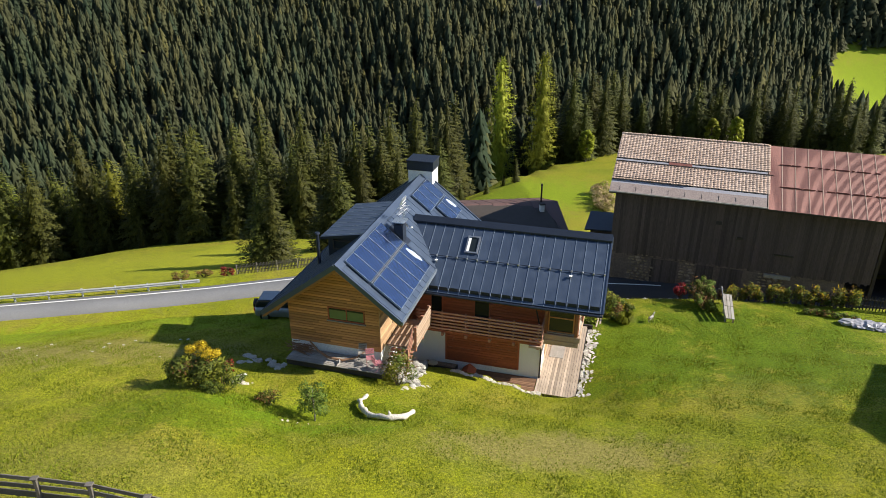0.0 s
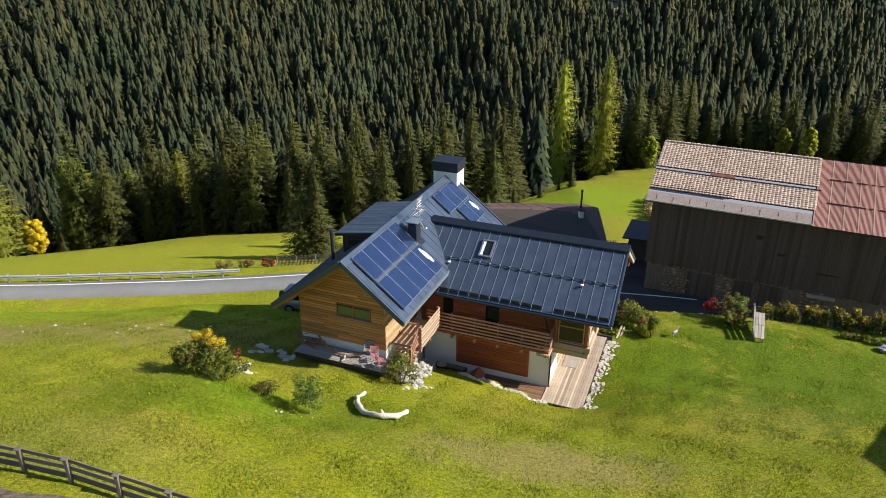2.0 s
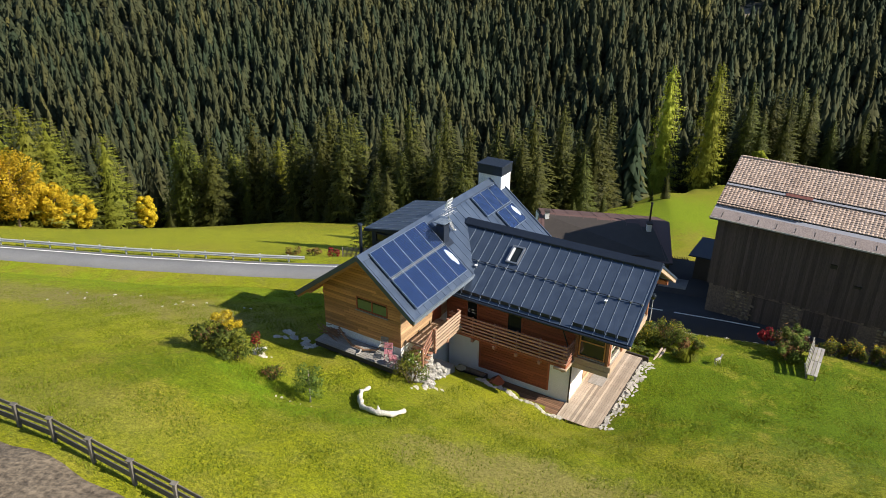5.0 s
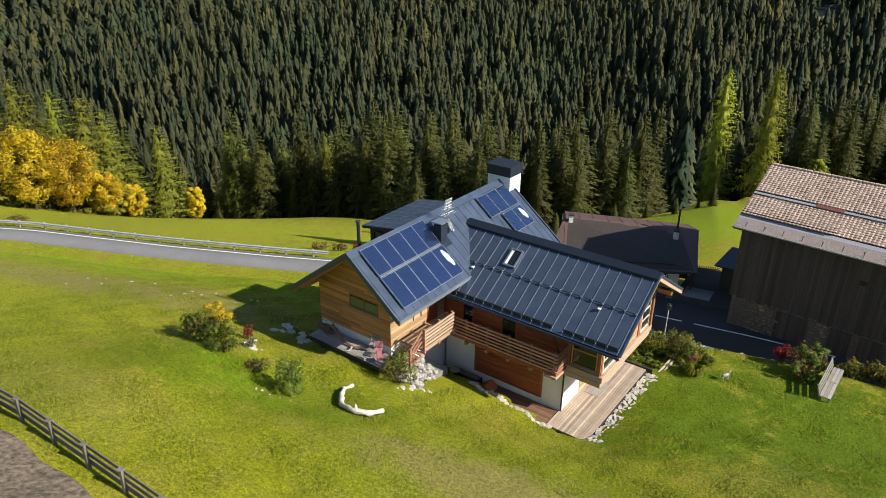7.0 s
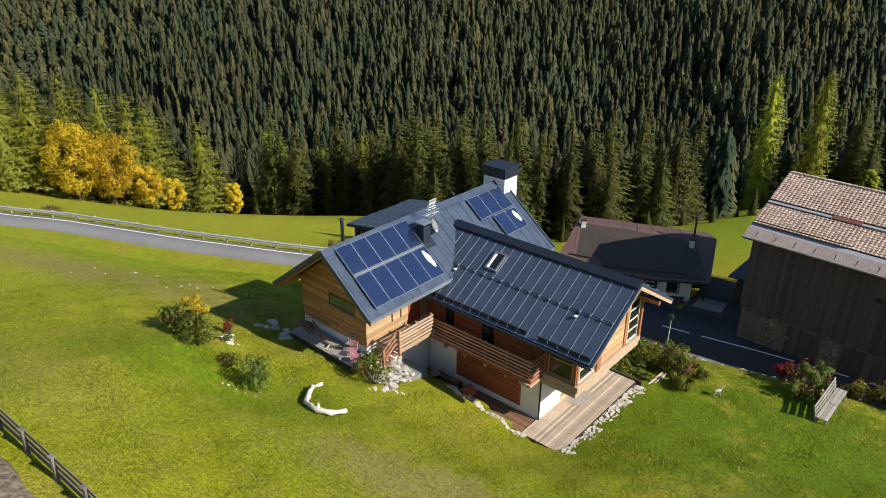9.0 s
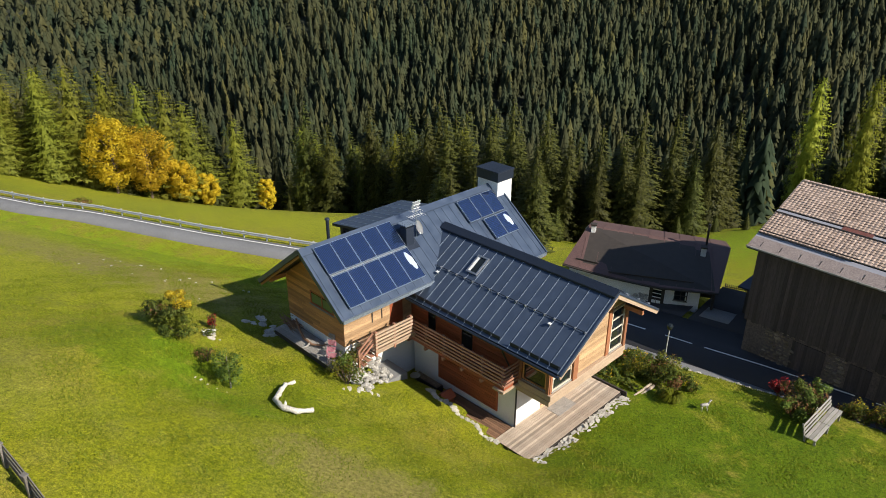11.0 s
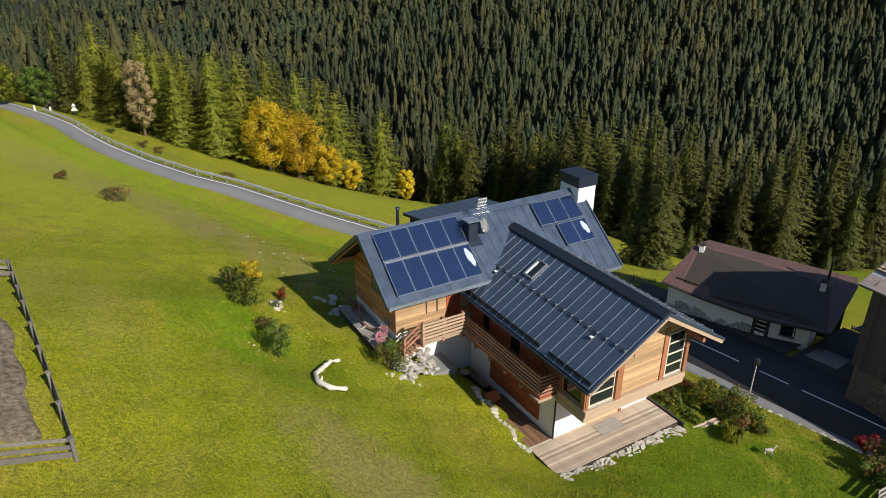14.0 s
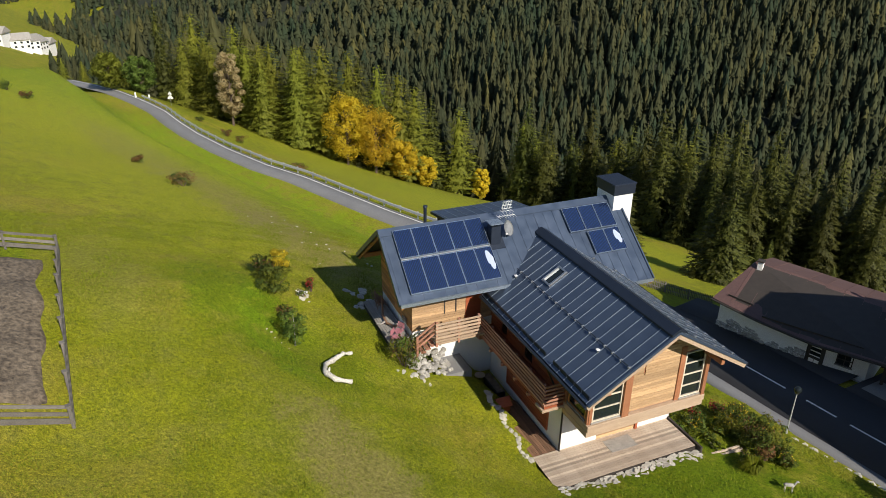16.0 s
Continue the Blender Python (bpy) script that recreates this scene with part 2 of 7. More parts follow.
def far_wood_material():
    """Each tree has a tone of its own between blue-green spruce and olive larch."""
    m, nt, b = material("far_conifers", 0.8)
    b.inputs["Specular IOR Level"].default_value = 0.1
    v = coords(nt)
    stand = noise_tex(nt, v, 0.012, 3)
    at = nt.nodes.new("ShaderNodeAttribute")
    at.attribute_name = "species"
    c = ramp(nt, at.outputs["Fac"], [(0.0, (0.024, 0.036, 0.02)), (0.3, (0.036, 0.042, 0.021)), (0.65, (0.05, 0.051, 0.022)), (1.0, (0.082, 0.078, 0.026))])
    c = mixed(nt, scaled(nt, stand, 0, 0.55, 0.48, 0.66), c, (0.03, 0.047, 0.025))
    hs = nt.nodes.new("ShaderNodeHueSaturation")
    nt.links.new(scaled(nt, random_of(nt, True), 0.85, 1.15), hs.inputs["Value"])
    nt.links.new(c, hs.inputs["Color"])
    nt.links.new(hs.outputs[0], b.inputs["Base Color"])
    return m


M_FARWOOD = far_wood_material()
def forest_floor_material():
    """Litter with the trees' shade put into its near-black colour, and bare earth and dry grass in the small openings
    of the far slope.
    """
    m = speckled("shade_dark_forest_floor", (0.009, 0.012, 0.006), (0.02, 0.025, 0.01), 0.05, 0.35, 0.95, relief=0.6, depth=0.6)
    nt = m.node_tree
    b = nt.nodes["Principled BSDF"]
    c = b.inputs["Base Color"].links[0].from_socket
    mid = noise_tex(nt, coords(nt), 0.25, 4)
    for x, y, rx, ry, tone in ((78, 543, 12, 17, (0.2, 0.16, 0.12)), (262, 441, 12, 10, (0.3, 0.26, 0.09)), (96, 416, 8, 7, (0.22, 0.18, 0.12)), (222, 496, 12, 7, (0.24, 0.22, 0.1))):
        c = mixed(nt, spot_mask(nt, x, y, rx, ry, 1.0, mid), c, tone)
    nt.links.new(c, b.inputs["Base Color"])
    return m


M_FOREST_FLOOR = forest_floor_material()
M_LARCHTREE = leaf_material("larch_needles", (0.135, 0.15, 0.016), (0.21, 0.215, 0.024), soft=0.012, vary=0.2)
M_LARCH_BRIGHT = leaf_material("bright_larch_needles", (0.19, 0.215, 0.016), (0.3, 0.31, 0.03), soft=0.008)
M_YELLOW = leaf_material("yellow_leaves", (0.58, 0.42, 0.02), (0.72, 0.55, 0.045), soft=0.008, trans=0.4, vary=0.1)
M_SHRUB = leaf_material("shrub_leaves", (0.06, 0.095, 0.016), (0.17, 0.215, 0.036))
M_BIRCH = leaf_material("fading_birch_leaves", (0.34, 0.26, 0.13), (0.48, 0.38, 0.2), trans=0.35)
M_RUSSET = leaf_material("russet_leaves", (0.12, 0.05, 0.02), (0.28, 0.17, 0.06))
M_REDLEAF = leaf_material("red_leaves", (0.16, 0.015, 0.02), (0.42, 0.04, 0.06))
M_BLADE = leaf_material("grass_blades", (0.125, 0.155, 0.006), (0.205, 0.228, 0.014))


def plain(name, c, rough=0.5, metal=0.0, **kw):
    m, nt, b = material(name, rough, metal)
    v = coords(nt)
    n = noise_tex(nt, v, 6, 3)
    nt.links.new(mixed(nt, n, tuple(x * 0.85 for x in c), tuple(min(1, x * 1.1) for x in c)), b.inputs["Base Color"])
    for k, val in kw.items():
        b.inputs[k.replace("_", " ")].default_value = val
    return m


M_BLACK = plain("black_enamel", (0.015, 0.015, 0.017), 0.35)
M_GLASS = plain("window_glass", (0.015, 0.02, 0.022), 0.04, 0.0, IOR=1.5)
M_CURTAIN = plain("green_blind", (0.12, 0.17, 0.06), 0.5)
M_WHITEPAINT = plain("white_paint", (0.8, 0.8, 0.78), 0.45)
M_PINK = plain("pink_paint", (0.42, 0.17, 0.2), 0.6)
M_GLINT = plain("painted_sun_glint", (0.42, 0.47, 0.58), 0.4)
M_REDCLOTH = plain("red_fabric", (0.6, 0.03, 0.05), 0.8)
M_DISH = plain("grey_dish_paint", (0.38, 0.39, 0.4), 0.5)
M_FILM = plain("white_plastic_film", (0.32, 0.32, 0.35), 0.35)
M_CAR = plain("silver_car_paint", (0.32, 0.33, 0.35), 0.28, 0.6)


def solar_material():
    """A bluish selective absorber, metallic, with fine ribs under clear glass."""
    m, nt, b = material("collector_glass", 0.24, 0.85)
    tc = nt.nodes.new("ShaderNodeTexCoord")
    w = node(nt, "ShaderNodeTexWave", Scale=3.3, Distortion=0.0)
    w.bands_direction = "X"
    nt.links.new(tc.outputs["Object"], w.inputs["Vector"])
    n = noise_tex(nt, coords(nt), 2.5, 3)
    c = ramp(nt, w.outputs["Fac"], [(0.0, (0.005, 0.012, 0.034)), (0.35, (0.016, 0.04, 0.125)), (0.7, (0.024, 0.062, 0.2)), (0.92, (0.17, 0.26, 0.5))])
    c = mixed(nt, scaled(nt, n, 0, 0.2, 0.4, 0.7), c, (0.035, 0.085, 0.235))
    nt.links.new(c, b.inputs["Base Color"])
    b.inputs["Coat Weight"].default_value = 1.0
    b.inputs["Coat Roughness"].default_value = 0.05
    bump(nt, b, w.outputs["Fac"], 0.12, 0.02)
    return m


M_SOLAR = solar_material()

# ---- lie of the land ----
def lerp_table(x, xs, ys):
    return np.interp(x, xs, ys)


def smooth01(t):
    t = np.clip(t, 0.0, 1.0)
    return t * t * (3 - 2 * t)


def road_y(x):
    """The middle of the road, as y over x."""
    return lerp_table(x, [-260, -190, -160, -150, -136, -127, -119, -110, -100, -90, -78, -66, -58, -41, -28, -22, -10, 4, 12, 18, 40, 90], [12, 38, 46.5, 48.4, 50.4, 51.1, 51.5, 51.6, 50.7, 50.2, 50.4, 51.4, 53.0, 54.7, 56.35, 57.3, 58.4, 56.9, 55.1, 53.9, 49, 38])


def road_z(x):
    return lerp_table(x, [-260, -190, -160, -150, -136, -119, -66, -41, -22, -10, 4, 11, 17, 40, 90], [-28, -16, -12.5, -12.0, -11.3, -10.9, -9.9, -9.6, -9.2, -8.3, -7.05, -6.5, -6.1, -5.0, -3.0])


# ---- where the woods begin ----
EDGE = [(-700, -40), (-300, 20), (-200, 46), (-160, 56), (-146, 60), (-136, 63), (-128, 66), (-112, 68), (-100, 76), (-92, 88), (-88, 104), (-84, 118), (-66, 122), (-45, 116), (-25, 110), (-8, 110), (5, 126), (10.3, 128), (20.8, 137), (28.5, 150), (40.5, 169), (47, 176), (60, 168), (90, 150), (200, 150), (400, 180)]


def wood_edge(x):
    return lerp_table(x, [p[0] for p in EDGE], [p[1] for p in EDGE])


# openings in the woods: x, y and half widths
CLEARINGS = ((320, 468, 50, 58), (-900, 60, 420, 150), (-1300, 180, 200, 110), (-380, 72, 200, 32), (78, 543, 9, 15), (262, 441, 10, 8), (96, 416, 7, 5), (222, 496, 10, 5))


def clear_of_trees(x, y):
    """Openings in the woods: meadows and screes."""
    for a, b, rx, ry in CLEARINGS:
        if ((x - a) / rx) ** 2 + ((y - b) / ry) ** 2 < 1:
            return True
    return False


# local hummocks and hollows: x, y, radius, height
HUMMOCKS = [(-133, 42.5, 7, 2.4), (-1.5, 23, 4.0, 0.45), (-10.5, 24.5, 4.5, 0.55), (-5.6, 27.4, 3.0, -0.75), (-5.0, 31.5, 3.2, 0.45), (7.0, 33.0, 3.4, -1.0), (14, 40, 6, 0.35), (2.5, 31.2, 2.4, -0.35), (-9.5, 32.5, 2.5, -0.25), (0.5, 15, 3, -0.35), (-24, 36, 6, 0.25), (-19, 40, 9, -0.3), (10.4, 39.2, 2.6, 0.2)]


def ground_z(x, y):
    x, y = np.asarray(x, float), np.asarray(y, float)
    h = lerp_table(x, [-400, -250, -120, -60, -27, -20, -11, -1, 9, 20, 40, 120], [-12, -4, -0.5, -0.3, 1.4, 2.1, 2.0, 0.6, 0.1, 0.7, 1.2, 4])
    up = h - (0.31 + 0.003 * np.clip(-x, 0, 30) * np.clip((y - 28) / 30, 0, 1)) * (np.maximum(y, -60) - 28)
    for a, b, r, k in HUMMOCKS:
        up = up + k * np.exp(-((x - a) ** 2 + (y - b) ** 2) / (r * r))
    up = up + 0.2 * np.clip(y - 37, 0, 9) * smooth01((x - 3) / 5)
    yc, zr = road_y(x), road_z(x)
    d = y - yc
    # the uphill bank runs out onto the road, which is level across
    z = zr + (up - zr) * smooth01((-d - 3.3) / lerp_table(x, [-10, 2, 8], [9.0, 6.5, 4.5]))
    fall = lerp_table(x, [-120, -86, -72, -50, -33, -12, 16, 60], [0.44, 0.425, 0.39, 0.35, 0.335, 0.36, 0.235, 0.2])
    low = zr - 0.25 - fall * np.maximum(d - 5.0, 0) - 0.25 * smooth01((d - 5) / 4)
    z = np.where(d > 3.3, zr + (low - zr) * smooth01((d - 3.3) / 2.5), z)
    # the hill's shoulder falls away to the west
    west = -x - lerp_table(y, [-60, 22, 40, 48], [92, 107, 112, 124])
    z = z - 0.38 * np.clip(west, 0, 240) * smooth01(west / 75) * smooth01((8 - d) / 16)
    # inside the woods the slope steepens towards the stream
    z = z - lerp_table(x, [-60, 0, 30], [0.2, 0.25, 0.4]) * np.clip(y - wood_edge(x) - 8, 0, 170) * (x > -140)
    # valley floor and the slope across it
    q = -0.08 * x + 0.997 * y
    over = -83 + 0.42 * (q - 427) + 8 * np.sin(x / 70) * smooth01((q - 330) / 90) + 5 * np.sin(x / 31 + q / 60) * smooth01((q - 330) / 90)
    floor = np.maximum(-150 + 0.012 * x, -190)
    m = np.maximum(np.maximum(z, over), floor)
    k = 6.0
    return np.where((d > 30) | (x < -150), m + k * np.log1p(np.exp(-np.abs(np.maximum(z, floor) - over) / k)) * 0.5, z)
# ---- mesh helpers ----
def mesh_object(name, bm, mat, parent=None, label="", smooth=False):
    me = bpy.data.meshes.new(name)
    bm.normal_update()
    bm.to_mesh(me)
    bm.free()
    for m in mat if isinstance(mat, (list, tuple)) else [mat]:
        me.materials.append(m)
    if smooth:
        me.polygons.foreach_set("use_smooth", [True] * len(me.polygons))
    ob = new(name, me)
    if parent:
        ob.parent = parent
    if label:
        ob["label"] = label
    return ob


def part(name, bm, mat, parent, label="", smooth=False):
    return mesh_object(name, bm, mat, parent, label, smooth)


def parts_of(name, bm, mat, parent, label=""):
    """Every loose piece of a bmesh as a part of its own."""
    bm.verts.index_update()
    seen, out = set(), []
    for v in bm.verts:
        if v.index in seen:
            continue
        heap, piece = [v], []
        seen.add(v.index)
        while heap:
            a = heap.pop()
            piece.append(a)
            for e in a.link_edges:
                b = e.other_vert(a)
                if b.index not in seen:
                    seen.add(b.index)
                    heap.append(b)
        at = {a.index: i for i, a in enumerate(piece)}
        fs = {f for a in piece for f in a.link_faces}
        me = bpy.data.meshes.new(name)
        me.from_pydata([tuple(a.co) for a in piece], [], [[at[c.index] for c in f.verts] for f in sorted(fs, key=lambda f: f.index)])
        me.materials.append(mat)
        out.append(shared(name, me, parent, None, label))
    bm.free()
    return out


def thing_part(name, parent, at, turn):
    """A part that gets its mesh later, from set_mesh."""
    ob = new(name, bpy.data.meshes.new(name))
    ob.parent = parent
    ob.matrix_local = Matrix.Translation(at) @ Matrix.Rotation(turn, 4, "Z")
    return ob


def set_mesh(ob, bm, mat):
    bm.normal_update()
    bm.to_mesh(ob.data)
    bm.free()
    ob.data.materials.append(mat)


def thing(name, m, label, category, group="", kind=""):
    ob = new(name)
    ob.empty_display_size = 0.3
    ob.matrix_world = m
    return tagged(ob, label, category, group, kind)


def shared(name, me, parent, m=None, label=""):
    """A further object on an existing mesh."""
    ob = new(name, me)
    ob.parent = parent
    if m is not None:
        ob.matrix_local = m
    if label:
        ob["label"] = label
    return ob


def add_mesh(bm, pts, faces):
    vs = [bm.verts.new(p) for p in pts]
    for f in faces:
        bm.faces.new([vs[i] for i in f])
    return vs


BOX_FACES = ((0, 3, 2, 1), (4, 5, 6, 7), (0, 1, 5, 4), (1, 2, 6, 5), (2, 3, 7, 6), (3, 0, 4, 7))


def box(bm, x0, x1, y0, y1, z0, z1):
    return add_mesh(bm, [(x0, y0, z0), (x1, y0, z0), (x1, y1, z0), (x0, y1, z0), (x0, y0, z1), (x1, y0, z1), (x1, y1, z1), (x0, y1, z1)], BOX_FACES)


def beam(bm, a, b, w, h, up=(0, 0, 1)):
    """A squared timber from a to b, w wide and h high."""
    a, b, up = Vector(a), Vector(b), Vector(up)
    d = (b - a).normalized()
    s = d.cross(up)
    s = s.normalized() if s.length > 1e-4 else Vector((1, 0, 0))
    t = s.cross(d).normalized()
    s, t = s * w / 2, t * h / 2
    return add_mesh(bm, [a - s - t, b - s - t, b + s - t, a + s - t, a - s + t, b - s + t, b + s + t, a + s + t], BOX_FACES)


def rod(bm, a, b, r0, r1=None, n=8):
    a, b = Vector(a), Vector(b)
    r1 = r0 if r1 is None else r1
    d = (b - a).normalized()
    s = d.orthogonal().normalized()
    t = d.cross(s)
    ring = [[p + (s * math.cos(k * math.tau / n) + t * math.sin(k * math.tau / n)) * r for k in range(n)] for p, r in ((a, r0), (b, r1))]
    fs = [(k, (k + 1) % n, n + (k + 1) % n, n + k) for k in range(n)]
    return add_mesh(bm, ring[0] + ring[1], fs + [tuple(range(n))[::-1], tuple(range(n, 2 * n))])


def tube(bm, pts, radii, n=7):
    """A bent round form through the given points."""
    rings = []
    for i, p in enumerate(pts):
        a, c = Vector(pts[max(i - 1, 0)]), Vector(pts[min(i + 1, len(pts) - 1)])
        d = (c - a).normalized()
        s = d.cross(Vector((0.13, 0.31, 0.94))).normalized()
        t = d.cross(s)
        rings += [Vector(p) + (s * math.cos(k * math.tau / n) + t * math.sin(k * math.tau / n)) * radii[i] for k in range(n)]
    fs = [(i * n + k, i * n + (k + 1) % n, (i + 1) * n + (k + 1) % n, (i + 1) * n + k) for i in range(len(pts) - 1) for k in range(n)]
    return add_mesh(bm, rings, fs + [tuple(range(n))[::-1], tuple(range((len(pts) - 1) * n, len(pts) * n))])


def slab(bm, poly, down):
    """A plate under a polygon of 3D points (anticlockwise from above), thickened by the vector down."""
    n = len(poly)
    d = Vector(down)
    pts = [Vector(p) for p in poly] + [Vector(p) + d for p in poly]
    return add_mesh(bm, pts, [tuple(range(n)), tuple(range(n, 2 * n))[::-1]] + [(k, n + k, n + (k + 1) % n, (k + 1) % n) for k in range(n)])


def clipped(poly, axis, lo, hi):
    """The part of a convex 2D polygon between two lines across one axis."""
    for lim, keep in ((lo, 1), (hi, -1)):
        out = []
        for i, p in enumerate(poly):
            q = poly[(i + 1) % len(poly)]
            a, b = (p[axis] - lim) * keep, (q[axis] - lim) * keep
            if a >= 0:
                out.append(p)
            if a * b < 0:
                k = a / (a - b)
                out.append((p[0] + (q[0] - p[0]) * k, p[1] + (q[1] - p[1]) * k))
        poly = out
        if len(poly) < 3:
            return []
    return poly


def bevelled(bm, w=0.01, seg=1):
    bmesh.ops.bevel(bm, geom=list(bm.edges), offset=w, segments=seg, affect="EDGES", profile=0.5)
    return bm


def stone(bm, c, r, rng, flat=0.7, sub=1):
    """A lumpy stone."""
    g = bmesh.ops.create_icosphere(bm, subdivisions=sub, radius=1.0)
    s = [r * rng.uniform(0.75, 1.25) for _ in range(3)]
    a = rng.uniform(0, math.tau)
    for v in g["verts"]:
        k = 1 + rng.uniform(-0.2, 0.2)
        x, y, z = v.co.x * s[0] * k, v.co.y * s[1] * k, v.co.z * s[2] * k * flat
        v.co = Vector((c[0] + x * math.cos(a) - y * math.sin(a), c[1] + x * math.sin(a) + y * math.cos(a), c[2] + z))


def from_arrays(name, verts, faces, mat, smooth=False):
    """One mesh object from numpy arrays of corners and triangles (or quads)."""
    me = bpy.data.meshes.new(name)
    k = faces.shape[1]
    me.vertices.add(len(verts))
    me.vertices.foreach_set("co", np.ascontiguousarray(verts, dtype=np.float32).ravel())
    me.loops.add(faces.size)
    me.loops.foreach_set("vertex_index", np.ascontiguousarray(faces, dtype=np.int32).ravel())
    me.polygons.add(len(faces))
    me.polygons.foreach_set("loop_start", np.arange(0, faces.size, k, dtype=np.int32))
    me.update(calc_edges=True)
    if smooth:
        me.polygons.foreach_set("use_smooth", [True] * len(faces))
    me.materials.append(mat)
    me.validate()
    return new(name, me)


def gz(x, y):
    return float(ground_z(x, y))


# ---- ground, road ----
def spaced(stops):
    out = []
    for a, b, step in stops:
        out += list(np.arange(a, b, step))
    return np.array(out + [stops[-1][1]])


def build_ground():
    xs = spaced([(-3200, -600, 130), (-600, -200, 16), (-200, -70, 4), (-70, -32, 1.6), (-32, 34, 0.55), (34, 80, 2.2), (80, 400, 14), (400, 3200, 140)])
    ys = spaced([(-900, -60, 60), (-60, 4, 4), (4, 66, 0.55), (66, 130, 2.2), (130, 420, 9), (420, 1000, 30), (1000, 3200, 140)])
    gx, gy = np.meshgrid(xs, ys)
    z = ground_z(gx, gy)
    near = np.exp(-((gx + 2) / 60) ** 2 - ((gy - 30) / 40) ** 2) * smooth01((np.abs(gy - road_y(gx)) - 5) / 4)
    z = z + near * 0.035 * (np.sin(gx * 1.7 + gy * 0.6) * np.sin(gy * 1.3 - gx * 0.8) + 0.6 * np.sin(gx * 3.1 + 1.2) * np.sin(gy * 2.7))
    # dug level beneath the house and its terraces
    lu, lv = (gx - HOUSE[0]) * HU[0] + (gy - HOUSE[1]) * HU[1], (gx - HOUSE[0]) * HV[0] + (gy - HOUSE[1]) * HV[1]
    pit = (lu > -13.2) & (lu < 2.4) & (lv > -1.2) & (lv < 7.2)
    z = np.where(pit, np.minimum(z, HOUSE[2] - 0.35), z)
    pit = (lu > -13.2) & (lu < -7.6) & (lv > -5.2) & (lv < 9)
    z = np.where(pit, np.minimum(z, HOUSE[2] + 2.4), z)
    pit = (lu > -1) & (lu < 2.4) & (lv > -1.5) & (lv < 6.8)
    z = np.where(pit, np.minimum(z, HOUSE[2] - 0.35), z)
    nx, ny = len(xs), len(ys)
    i = np.arange(nx * ny).reshape(ny, nx)
    f = np.stack([i[:-1, :-1], i[:-1, 1:], i[1:, 1:], i[1:, :-1]], -1).reshape(-1, 4)
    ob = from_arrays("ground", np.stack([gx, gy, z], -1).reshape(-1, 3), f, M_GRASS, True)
    # needle litter under the woods, tree shade put into its near-black colour
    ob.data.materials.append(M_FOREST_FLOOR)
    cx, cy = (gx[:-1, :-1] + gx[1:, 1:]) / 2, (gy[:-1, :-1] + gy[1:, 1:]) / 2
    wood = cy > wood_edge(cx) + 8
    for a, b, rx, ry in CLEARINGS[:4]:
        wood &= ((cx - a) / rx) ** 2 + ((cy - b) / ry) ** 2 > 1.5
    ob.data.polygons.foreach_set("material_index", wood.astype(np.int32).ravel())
    return tagged(ob, "sloping alpine meadow with mown grass and dry patches", "ground", kind="structure")


HOUSE = (6.27, 35.26, -2.45)
HU, HV = (0.9603, -0.279), (0.279, 0.9603)
HOUSE_POSE = Matrix(((HU[0], HV[0], 0, HOUSE[0]), (HU[1], HV[1], 0, HOUSE[1]), (0, 0, 1, HOUSE[2]), (0, 0, 0, 1)))


def hw(u, v, z=0.0):
    """A place of the house's own grid in the world."""
    return HOUSE_POSE @ Vector((u, v, z))


def ribbon(name, xs, lo, hi, lift, mat, label, thick=0.12):
    """A strip along the road between two distances from its middle."""
    v = []
    for x in xs:
        y = float(road_y(x))
        s = (float(road_y(x + 1)) - float(road_y(x - 1))) / 2
        n = math.hypot(1, s)
        v += [(x - s / n * o, y + o / n, float(road_z(x - s / n * o)) + lift - dz) for o in (lo, hi) for dz in (0, thick)]
    f = []
    for k in range(len(xs) - 1):
        a, b = 4 * k, 4 * k + 4
        f += [(a, b, b + 2, a + 2), (a + 2, b + 2, b + 3, a + 3), (b, a, a + 1, b + 1)]
    return tagged(from_arrays(name, np.array(v), np.array(f), mat), label, "road", kind="structure")


def build_road():
    west = np.arange(-330, -9, 1.5)
    east = np.concatenate([np.arange(-10.5, 60, 1.0)])
    ribbon("road", west, -0.65, 2.75, 0.03, M_ASPHALT, "grey asphalt mountain road running through the meadow")
    ribbon("road_by_the_house", east, -2.9, 3.4, 0.03, M_ASPHALT_SHADED, "asphalt road in front of the barn, coloured dark for the barn's shade")
    ribbon("pavement", np.arange(-4.5, 40, 1.0), -4.0, -2.9, 0.07, M_ASPHALT, "pale narrow strip of paving along the road", 0.3)
    ribbon("edge_line", west, 2.15, 2.33, 0.038, M_PAINT, "white painted line along the edge of the road", 0.01)
    ribbon("forecourt", np.arange(-4, 10.6, 1.0), 3.38, 6.4, 0.06, M_ASPHALT_SHADED, "asphalt apron in front of the cottage, coloured dark for the shade", 1.6)
    ribbon("yard", np.arange(10.5, 16.3, 0.8), 3.38, 10.5, 0.06, M_ASPHALT_SHADED, "asphalt yard between cottage and barn, coloured dark for the shade", 2.6)
    ribbon("yard_slab", np.arange(11.0, 13.6, 0.8), 4.3, 6.2, 0.08, M_ASPHALT, "pale concrete slab beside the cottage porch", 0.3)
    for k, (a, b) in enumerate(((-9, 8.6), (10.2, 12.3), (13.2, 19.6), (20.8, 23), (24.2, 31))):
        ribbon("centre_line", np.linspace(a, b, 14), -0.06, 0.08, 0.038, M_PAINT, "white painted dash in the middle of the road", 0.01)


build_ground()
build_road()

# ---- the main house ----
WING_RIDGE, MAIN_RIDGE = 8.28, 9.2


def z_south(u, v):
    return WING_RIDGE - 0.61 * (3.32 - v)


def z_north(u, v):
    return WING_RIDGE - 0.61 * (v - 3.32)


